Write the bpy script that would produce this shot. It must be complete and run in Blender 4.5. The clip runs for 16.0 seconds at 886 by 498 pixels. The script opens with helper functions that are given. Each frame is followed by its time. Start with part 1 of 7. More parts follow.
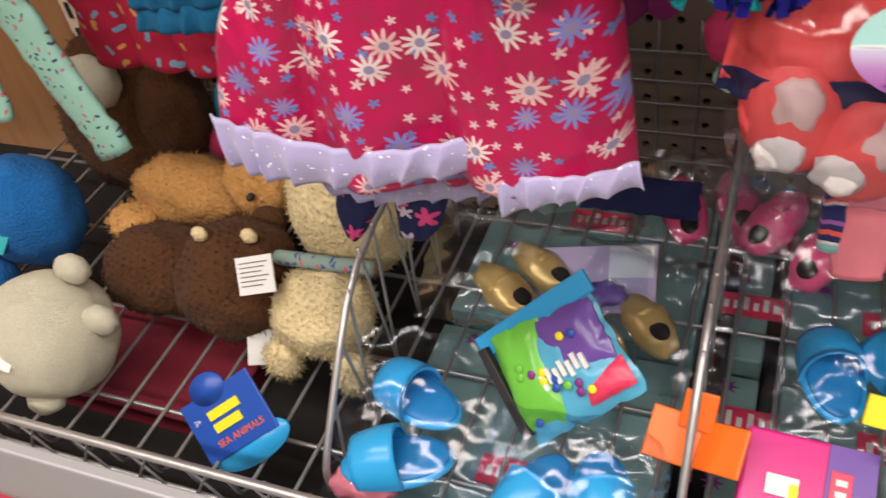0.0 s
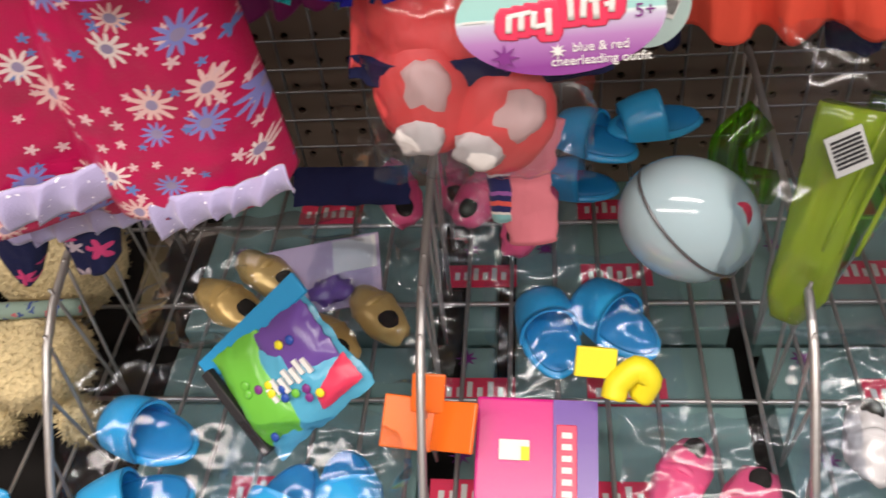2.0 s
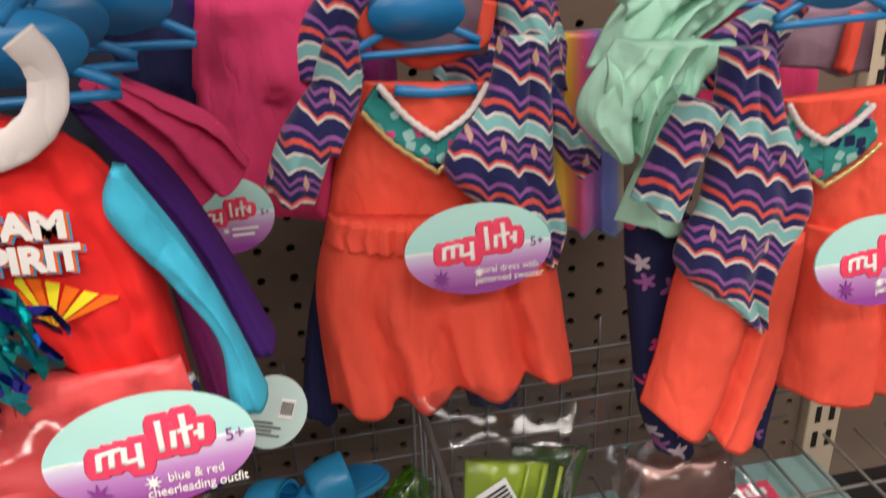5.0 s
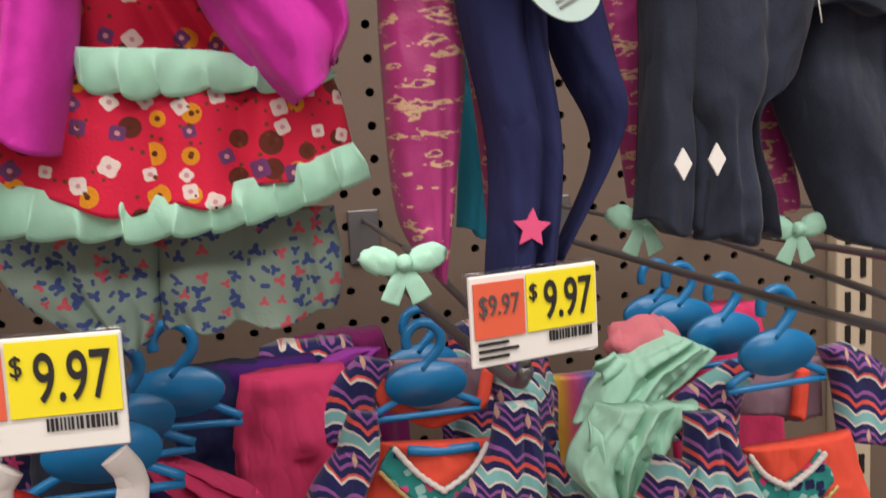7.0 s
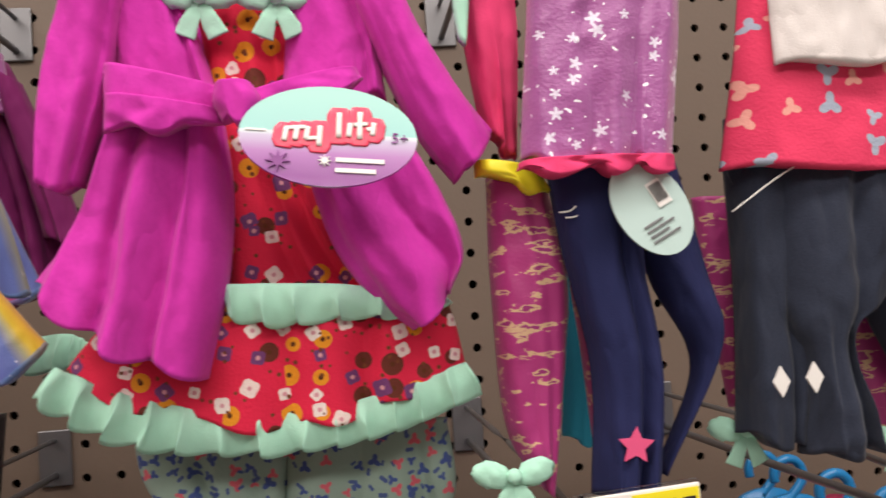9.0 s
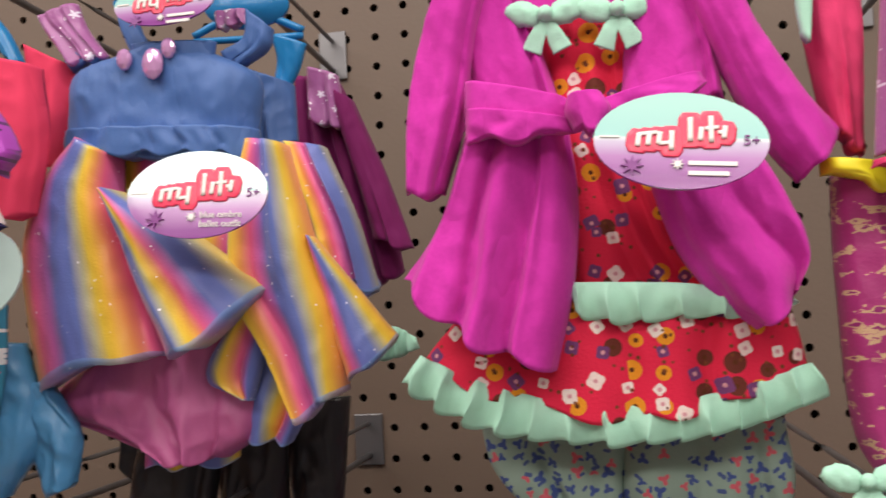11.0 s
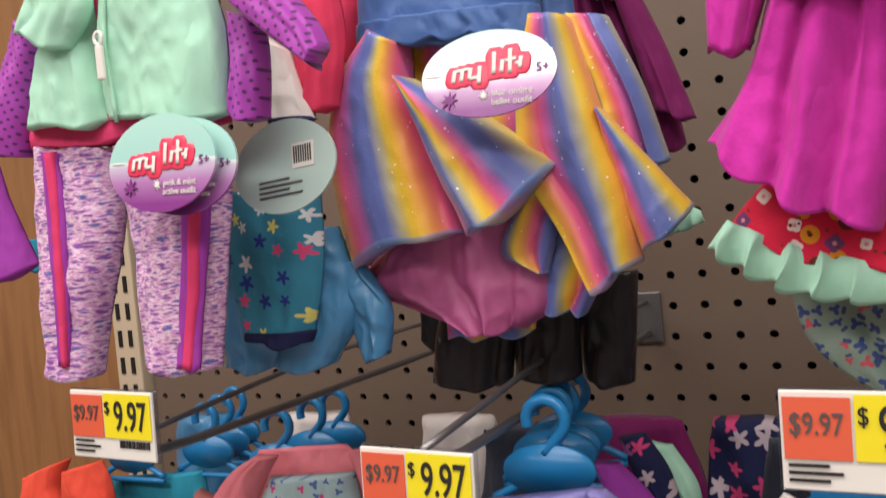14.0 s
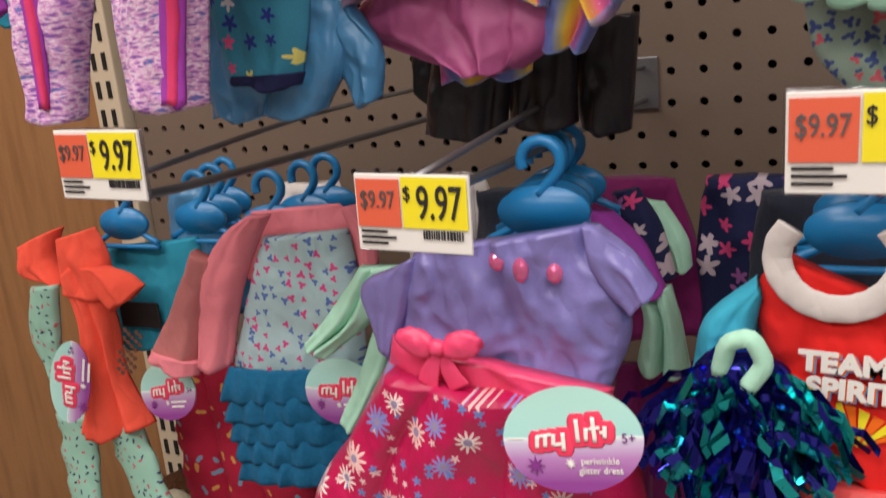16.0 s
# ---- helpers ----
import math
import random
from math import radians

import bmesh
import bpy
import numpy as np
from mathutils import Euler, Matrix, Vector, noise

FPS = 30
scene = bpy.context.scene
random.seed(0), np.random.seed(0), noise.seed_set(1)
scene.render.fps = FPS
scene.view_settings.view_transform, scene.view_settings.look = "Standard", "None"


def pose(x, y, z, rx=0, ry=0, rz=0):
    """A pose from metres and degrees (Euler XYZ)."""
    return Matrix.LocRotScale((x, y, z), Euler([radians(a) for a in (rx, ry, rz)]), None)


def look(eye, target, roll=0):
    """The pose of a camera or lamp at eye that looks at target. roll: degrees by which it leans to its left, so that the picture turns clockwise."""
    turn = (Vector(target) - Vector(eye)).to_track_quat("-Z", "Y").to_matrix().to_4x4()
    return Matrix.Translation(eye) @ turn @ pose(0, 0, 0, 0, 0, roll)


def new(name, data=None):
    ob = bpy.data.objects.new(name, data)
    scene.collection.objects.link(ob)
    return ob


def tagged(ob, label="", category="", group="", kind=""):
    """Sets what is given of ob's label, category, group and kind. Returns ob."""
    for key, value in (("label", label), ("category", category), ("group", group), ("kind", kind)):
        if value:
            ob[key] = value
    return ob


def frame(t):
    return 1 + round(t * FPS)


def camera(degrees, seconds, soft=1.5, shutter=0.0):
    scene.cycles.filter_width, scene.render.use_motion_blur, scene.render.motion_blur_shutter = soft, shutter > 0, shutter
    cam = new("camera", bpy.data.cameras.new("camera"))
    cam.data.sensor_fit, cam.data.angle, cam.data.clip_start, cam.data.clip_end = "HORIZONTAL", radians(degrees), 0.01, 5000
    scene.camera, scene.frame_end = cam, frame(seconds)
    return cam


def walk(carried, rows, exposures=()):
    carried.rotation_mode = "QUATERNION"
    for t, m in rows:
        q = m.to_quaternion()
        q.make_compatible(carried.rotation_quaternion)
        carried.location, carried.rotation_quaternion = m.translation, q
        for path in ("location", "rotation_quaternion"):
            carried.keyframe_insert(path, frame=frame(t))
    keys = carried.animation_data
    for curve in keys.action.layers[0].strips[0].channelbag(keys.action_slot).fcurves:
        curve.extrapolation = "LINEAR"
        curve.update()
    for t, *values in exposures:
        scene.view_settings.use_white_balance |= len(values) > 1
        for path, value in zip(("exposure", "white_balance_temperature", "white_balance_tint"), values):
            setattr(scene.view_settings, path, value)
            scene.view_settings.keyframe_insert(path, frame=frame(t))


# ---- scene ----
cam = camera(53.4, 16.0, soft=1.5, shutter=0.5)
ROWS = [
    (0, (0.139, -0.656, 1.549), (-0.538, 0.655, 0.2), -10.6),
    (0.5, (0.151, -0.655, 1.546), (-0.424, 0.68, 0.172), -10.1),
    (1, (0.163, -0.649, 1.544), (-0.306, 0.709, 0.153), -9.4),
    (1.5, (0.174, -0.637, 1.54), (-0.175, 0.74, 0.133), -8.5),
    (2, (0.186, -0.629, 1.538), (-0.037, 0.761, 0.118), -7.3),
    (2.5, (0.196, -0.625, 1.536), (0.073, 0.768, 0.107), -6.8),
    (3, (0.208, -0.62, 1.537), (0.211, 0.806, 0.136), -5.4),
    (3.5, (0.224, -0.62, 1.546), (0.354, 0.917, 0.273), -3.7),
    (4, (0.232, -0.617, 1.554), (0.454, 1.041, 0.457), -2.9),
    (4.5, (0.241, -0.617, 1.56), (0.539, 1.1, 0.579), -2.6),
    (4.7, (0.245, -0.618, 1.562), (0.575, 1.115, 0.62), -2.5),
    (6.8, (0.234, -0.673, 1.624), (0.691, 1.251, 1.325), -2.9),
    (7, (0.236, -0.678, 1.63), (0.648, 1.26, 1.358), -3.3),
    (7.5, (0.232, -0.685, 1.631), (0.637, 1.272, 1.546), -3.4),
    (8, (0.241, -0.692, 1.639), (0.58, 1.278, 1.705), -3.5),
    (8.2, (0.24, -0.694, 1.648), (0.576, 1.276, 1.73), -3.7),
    (10.3, (0.203, -0.715, 1.652), (0.063, 1.275, 1.787), -3.1),
    (10.5, (0.2, -0.717, 1.652), (0.009, 1.269, 1.79), -3.0),
    (11, (0.194, -0.719, 1.653), (-0.134, 1.249, 1.792), -3.1),
    (11.5, (0.19, -0.718, 1.653), (-0.271, 1.224, 1.787), -3.5),
    (12, (0.186, -0.719, 1.653), (-0.412, 1.186, 1.78), -3.7),
    (12.5, (0.181, -0.721, 1.652), (-0.555, 1.135, 1.778), -4.1),
    (13, (0.177, -0.722, 1.653), (-0.668, 1.087, 1.771), -4.6),
    (13.5, (0.175, -0.723, 1.651), (-0.706, 1.071, 1.701), -5.0),
    (14, (0.175, -0.727, 1.646), (-0.699, 1.071, 1.581), -5.4),
    (14.5, (0.174, -0.733, 1.643), (-0.687, 1.065, 1.483), -5.8),
    (15, (0.172, -0.737, 1.635), (-0.695, 1.044, 1.362), -5.8),
    (15.5, (0.169, -0.73, 1.624), (-0.692, 1.032, 1.232), -5.6),
    (16, (0.167, -0.724, 1.611), (-0.696, 1.016, 1.12), -5.7),
]
walk(cam, [(t, look(eye, target, lean)) for t, eye, target, lean in ROWS],
     [(0.0, 0.60), (2.5, 0.62), (4.5, 0.74), (7.0, 0.50), (12.5, 0.48), (16.0, 0.45)])

# ---- world, light, exposure ----
world = bpy.data.worlds.new("store_air")
scene.world = world
world.use_nodes = True
world.node_tree.nodes["Background"].inputs[0].default_value = (0.80, 0.84, 0.90, 1)
world.node_tree.nodes["Background"].inputs[1].default_value = 0.06


def tube_lamp(x, y, z, lx, ly, watts):
    d = bpy.data.lights.new("fluorescent_tube", "AREA")
    d.shape, d.size, d.size_y, d.energy, d.color = "RECTANGLE", lx, ly, watts, (1.0, 0.91, 0.85)
    o = new("fluorescent_tube", d)
    o.matrix_world = pose(x, y, z)


tube_lamp(0.1, -0.95, 2.87, 3.6, 0.22, 33)
tube_lamp(0.1, -2.05, 2.87, 3.6, 0.22, 40)


# ---- node helpers and materials ----
class Nodes:
    def __init__(self, name):
        self.mat = bpy.data.materials.new(name)
        self.mat.use_nodes = True
        self.t = self.mat.node_tree
        self.p = self.t.nodes["Principled BSDF"]

    def n(self, kind, **kw):
        node = self.t.nodes.new(kind)
        for k, v in kw.items():
            node.inputs[int(k[1:])].default_value = v
        return node

    def link(self, a, b):
        self.t.links.new(a, b)

    def math(self, op, a, b=0.0, c=0.0):
        m = self.t.nodes.new("ShaderNodeMath")
        m.operation = op
        for i, v in enumerate((a, b, c)):
            if isinstance(v, (int, float)):
                m.inputs[i].default_value = v
            else:
                self.link(v, m.inputs[i])
        return m.outputs[0]

    def mix(self, f, a, b, mode="MIX"):
        m = self.t.nodes.new("ShaderNodeMix")
        m.data_type, m.blend_type = "RGBA", mode
        for i, v in ((0, f), (6, a), (7, b)):
            if isinstance(v, tuple):
                m.inputs[i].default_value = (*v[:3], 1)
            elif isinstance(v, (int, float)):
                m.inputs[i].default_value = v
            else:
                self.link(v, m.inputs[i])
        return m.outputs[2]

    def ramp(self, f, stops, const=False):
        r = self.t.nodes.new("ShaderNodeValToRGB")
        r.color_ramp.interpolation = "CONSTANT" if const else "LINEAR"
        e = r.color_ramp.elements
        while len(e) < len(stops):
            e.new(0.5)
        for el, (pos, col) in zip(e, stops):
            el.position, el.color = pos, (*col, 1)
        self.link(f, r.inputs[0])
        return r.outputs[0]

    def coords(self, sx=1.0, sy=1.0, sz=1.0, off=(0, 0, 0)):
        tc = self.t.nodes.new("ShaderNodeTexCoord")
        mp = self.t.nodes.new("ShaderNodeMapping")
        mp.inputs[3].default_value, mp.inputs[1].default_value = (sx, sy, sz), off
        self.link(tc.outputs["Object"], mp.inputs[0])
        return mp.outputs[0]

    def noise(self, vec, scale, detail=3.0):
        t = self.t.nodes.new("ShaderNodeTexNoise")
        t.inputs["Scale"].default_value, t.inputs["Detail"].default_value = scale, detail
        self.link(vec, t.inputs["Vector"])
        return t.outputs["Fac"]

    def xz(self, off=(0.0, 0.0)):
        s = self.t.nodes.new("ShaderNodeSeparateXYZ")
        self.link(self.coords(off=(off[0], 0, off[1])), s.inputs[0])
        return s.outputs[0], s.outputs[2], s.outputs[1]

    def finish(self, col, rough=0.8, metal=0.0, bump=None, strength=0.3, sheen=0.0, dist=0.001, **more):
        p = self.p
        if isinstance(col, tuple):
            p.inputs["Base Color"].default_value = (*col, 1)
        else:
            self.link(col, p.inputs["Base Color"])
        p.inputs["Roughness"].default_value, p.inputs["Metallic"].default_value = rough, metal
        p.inputs["Sheen Weight"].default_value = sheen
        p.inputs["Specular IOR Level"].default_value = 0.16 if rough > 0.65 else 0.5
        for k, v in more.items():
            p.inputs[k.replace("_", " ")].default_value = v
        if bump is not None:
            b = self.t.nodes.new("ShaderNodeBump")
            b.inputs["Strength"].default_value, b.inputs["Distance"].default_value = strength, dist
            self.link(bump, b.inputs["Height"])
            self.link(b.outputs[0], p.inputs["Normal"])
        return self.mat


def cloth(name, col, rough=0.85, sheen=0.01, weave=1600.0, vary=0.12, metal=0.0):
    g = Nodes(name)
    v = g.coords()
    big = g.noise(v, 35.0)
    fine = g.noise(v, weave, 2.0)
    c = g.mix(g.math("MULTIPLY", big, vary * 2), col, tuple(x * 0.6 for x in col))
    c = g.mix(g.math("MULTIPLY", fine, vary), c, tuple(min(1, x * 1.5 + 0.02) for x in col))
    fold = g.noise(g.coords(1.0, 1.0, 0.45), 60.0, 2.0)
    h = g.math("ADD", g.math("MULTIPLY", g.math("ABSOLUTE", g.math("SUBTRACT", fold, 0.5)), 3.0), g.math("MULTIPLY", fine, 0.12))
    return g.finish(c, rough, metal, h, 0.34, sheen, 0.004)


def plain(name, col, rough=0.5, metal=0.0, **more):
    g = Nodes(name)
    v = g.coords()
    c = g.mix(g.math("MULTIPLY", g.noise(v, 40.0), 0.25), col, tuple(x * 0.7 for x in col))
    return g.finish(c, rough, metal, g.noise(v, 220.0), 0.06, **more)


def print_cloth(name, base, layers, rough=0.75, sheen=0.02, glitter=0.0):
    """A printed fabric: each layer is (cells per metre, offset, colours, radius, petals, centre colour, share)."""
    g = Nodes(name)
    x, z, y = g.xz()
    col = g.mix(g.math("MULTIPLY", g.noise(g.coords(), 30.0), 0.35), base, tuple(k * 0.6 for k in base))
    for cells, off, colours, radius, petals, centre, share in layers:
        cb = g.t.nodes.new("ShaderNodeCombineXYZ")
        g.link(g.math("ADD", x, off), cb.inputs[0])
        g.link(g.math("ADD", z, off * 1.7), cb.inputs[1])
        vo = g.t.nodes.new("ShaderNodeTexVoronoi")
        vo.voronoi_dimensions = "2D"
        vo.inputs["Scale"].default_value, vo.inputs["Randomness"].default_value = cells, 0.8
        g.link(cb.outputs[0], vo.inputs["Vector"])
        sub = g.t.nodes.new("ShaderNodeVectorMath")
        sub.operation = "SUBTRACT"
        g.link(cb.outputs[0], sub.inputs[0])
        g.link(vo.outputs["Position"], sub.inputs[1])
        s = g.t.nodes.new("ShaderNodeSeparateXYZ")
        g.link(sub.outputs[0], s.inputs[0])
        dist = vo.outputs["Distance"]
        sc = g.t.nodes.new("ShaderNodeSeparateColor")
        g.link(vo.outputs["Color"], sc.inputs[0])
        ang = g.math("ADD", g.math("ARCTAN2", s.outputs[1], s.outputs[0]), g.math("MULTIPLY", sc.outputs[1], 6.0))
        if petals < 0:
            lim = g.math("MULTIPLY_ADD", g.math("COSINE", g.math("MULTIPLY", ang, float(-petals))), radius * 0.1, radius * 0.9)
        elif petals:
            lim = g.math("MULTIPLY_ADD", g.math("COSINE", g.math("MULTIPLY", ang, float(petals))), radius * 0.3, radius * 0.7)
        else:
            lim = radius
        size = g.math("MULTIPLY_ADD", sc.outputs[2], 0.5, 0.75)
        inside = g.math("LESS_THAN", g.math("DIVIDE", dist, size), lim)
        inside = g.math("MULTIPLY", inside, g.math("LESS_THAN", sc.outputs[0], share))
        k = len(colours)
        pc = g.ramp(g.math("DIVIDE", sc.outputs[0], share), [(i / k, c) for i, c in enumerate(colours)], True) if k > 1 else colours[0]
        col = g.mix(inside, col, pc)
        if centre:
            heart = g.math("MULTIPLY", g.math("LESS_THAN", dist, radius * 0.28), inside)
            col = g.mix(heart, col, centre)
    fine = g.noise(g.coords(), 800.0, 2.0)
    if glitter:
        gl = g.math("GREATER_THAN", g.noise(g.coords(), 420.0, 0.0), 0.78)
        col = g.mix(gl, col, (0.95, 0.93, 1.0))
    return g.finish(col, rough, 0.0, g.math("ADD", fine, g.math("MULTIPLY", g.noise(g.coords(), 50.0), 2.0)), 0.3, sheen)


def rainbow_mat():
    """Organza whose colour bands run along the cloth, from its own left edge to its right."""
    g = Nodes("rainbow_organza")
    tc = g.t.nodes.new("ShaderNodeTexCoord")
    sp = g.t.nodes.new("ShaderNodeSeparateXYZ")
    g.link(tc.outputs["UV"], sp.inputs[0])
    f = g.math("FRACT", sp.outputs[0])
    c = g.ramp(f, [(0.0, (0.80, 0.48, 0.04)), (0.10, (0.76, 0.30, 0.08)), (0.22, (0.72, 0.10, 0.24)), (0.36, (0.46, 0.10, 0.36)),
                   (0.50, (0.11, 0.14, 0.44)), (0.70, (0.12, 0.17, 0.46)), (0.84, (0.40, 0.38, 0.22)), (0.93, (0.74, 0.52, 0.04)), (1.0, (0.80, 0.48, 0.04))])
    hem = g.math("GREATER_THAN", sp.outputs[1], 0.975)
    c = g.mix(g.math("MULTIPLY", hem, 0.6), c, (0.16, 0.30, 0.60))
    gl = g.math("GREATER_THAN", g.noise(g.coords(), 620.0, 0.0), 0.83)
    c = g.mix(gl, c, (0.95, 0.92, 1.0))
    return g.finish(c, 0.42, 0.0, g.math("ADD", g.noise(g.coords(), 900.0), g.noise(g.coords(1, 1, 0.3), 120.0)), 0.25, 0.2)


def mesh_mat():
    """Purple sports mesh with rows of small dark eyelets."""
    g = Nodes("purple_eyelet_mesh")
    x, z, y = g.xz()
    a = g.math("SUBTRACT", g.math("FRACT", g.math("MULTIPLY_ADD", x, 250.0, g.math("MULTIPLY", z, 60.0))), 0.5)
    b = g.math("SUBTRACT", g.math("FRACT", g.math("MULTIPLY_ADD", z, 250.0, g.math("MULTIPLY", x, -60.0))), 0.5)
    r = g.math("ADD", g.math("MULTIPLY", a, a), g.math("MULTIPLY", b, b))
    hole = g.math("LESS_THAN", r, 0.05)
    c = g.mix(g.noise(g.coords(), 40.0), (0.42, 0.05, 0.46), (0.32, 0.035, 0.38))
    c = g.mix(hole, c, (0.10, 0.012, 0.13))
    return g.finish(c, 0.6, 0.0, g.math("MULTIPLY", hole, -1.0), 0.5, 0.1)


def zigzag_mat():
    g = Nodes("zigzag_knit")
    x, z, y = g.xz()
    tri = g.math("ABSOLUTE", g.math("SUBTRACT", g.math("FRACT", g.math("MULTIPLY", x, 62.0)), 0.5))
    tri2 = g.math("ABSOLUTE", g.math("SUBTRACT", g.math("FRACT", g.math("MULTIPLY", x, 124.0)), 0.5))
    f = g.math("FRACT", g.math("ADD", g.math("MULTIPLY_ADD", z, 21.0, g.math("MULTIPLY", x, 8.0)), g.math("MULTIPLY_ADD", tri2, 0.06, g.math("MULTIPLY", tri, 0.2))))
    navy, coral, white, teal, purple = (0.018, 0.02, 0.10), (0.72, 0.10, 0.08), (0.72, 0.66, 0.62), (0.22, 0.50, 0.50), (0.30, 0.10, 0.34)
    c = g.ramp(f, [(0, navy), (0.11, white), (0.145, coral), (0.18, navy), (0.27, purple), (0.32, navy), (0.38, purple), (0.42, navy), (0.50, white), (0.53, teal),
                   (0.65, white), (0.68, navy), (0.76, coral), (0.82, navy), (0.89, purple), (0.94, navy)], True)
    dia = g.math("LESS_THAN", g.math("ADD", tri, g.math("ABSOLUTE", g.math("SUBTRACT", f, 0.345))), 0.10)
    c = g.mix(dia, c, (0.62, 0.40, 0.30))
    return g.finish(c, 0.85, 0.0, g.noise(g.coords(), 900.0), 0.3, 0.2)


def streak_mat(name, stops, sx, sz, rough=0.7, metal=0.0):
    g = Nodes(name)
    f = g.noise(g.coords(sx, sx, sz), 1.0, 4.0)
    k = g.math("MULTIPLY_ADD", g.math("SUBTRACT", f, 0.5), 2.2, 0.5)
    return g.finish(g.ramp(k, stops, True), rough, metal, g.noise(g.coords(), 700.0), 0.2, 0.1)


def tag_mat():
    g = Nodes("glossy_tag_card")
    x, z, y = g.xz()
    f = g.math("MULTIPLY_ADD", z, 26.0, 0.5)
    c = g.ramp(f, [(0.0, (0.24, 0.05, 0.27)), (0.28, (0.42, 0.20, 0.46)), (0.47, (0.55, 0.50, 0.66)), (0.52, (0.72, 0.82, 0.82)), (0.54, (0.36, 0.66, 0.63)), (1.0, (0.42, 0.72, 0.66))])
    return g.finish(c, 0.16, 0.0, g.noise(g.coords(), 25.0, 1.0), 0.04, Coat_Weight=0.5)


def clear_mat(name, tint=(0.95, 0.97, 1.0), gloss=0.02):
    g = Nodes(name)
    tr = g.t.nodes.new("ShaderNodeBsdfTransparent")
    tr.inputs[0].default_value = (*tint, 1)
    gl = g.t.nodes.new("ShaderNodeBsdfGlossy")
    gl.inputs["Roughness"].default_value = 0.09
    fr = g.t.nodes.new("ShaderNodeFresnel")
    fr.inputs[0].default_value = 1.45
    b = g.t.nodes.new("ShaderNodeBump")
    b.inputs["Strength"].default_value, b.inputs["Distance"].default_value = 0.8, 0.003
    g.link(g.noise(g.coords(), 40.0, 1.0), b.inputs["Height"])
    g.link(b.outputs[0], gl.inputs["Normal"])
    mx = g.t.nodes.new("ShaderNodeMixShader")
    g.link(g.math("ADD", g.math("MULTIPLY", fr.outputs[0], 0.55), gloss), mx.inputs[0])
    g.link(tr.outputs[0], mx.inputs[1])
    g.link(gl.outputs[0], mx.inputs[2])
    g.link(mx.outputs[0], g.t.nodes["Material Output"].inputs[0])
    return g.mat


def board_mat():
    g = Nodes("beige_pegboard")
    v = g.coords()
    c = g.mix(g.noise(v, 5.0), (0.165, 0.120, 0.090), (0.132, 0.096, 0.073))
    c = g.mix(g.math("MULTIPLY", g.math("GREATER_THAN", g.noise(v, 70.0, 4.0), 0.66), 0.3), c, (0.14, 0.10, 0.08))
    return g.finish(c, 0.55, 0.0, g.noise(v, 300.0), 0.15)


def wood_mat():
    g = Nodes("tan_wood_panel")
    v = g.coords(4.0, 4.0, 0.5)
    f = g.noise(v, 14.0, 5.0)
    return g.finish(g.ramp(f, [(0.25, (0.20, 0.095, 0.040)), (0.55, (0.29, 0.145, 0.062)), (0.8, (0.23, 0.11, 0.044))]), 0.45, 0.0, f, 0.2)


def fur_mat(name, col, scale=260.0):
    g = Nodes(name)
    v = g.coords()
    f = g.noise(v, scale, 4.0)
    c = g.mix(f, tuple(x * 0.55 for x in col), tuple(min(1, x * 1.35) for x in col))
    c = g.mix(g.math("MULTIPLY", g.noise(v, 28.0), 0.4), c, tuple(x * 0.6 for x in col))
    return g.finish(c, 0.95, 0.0, g.math("ADD", f, g.noise(v, 70.0)), 0.9, 0.04, 0.003)


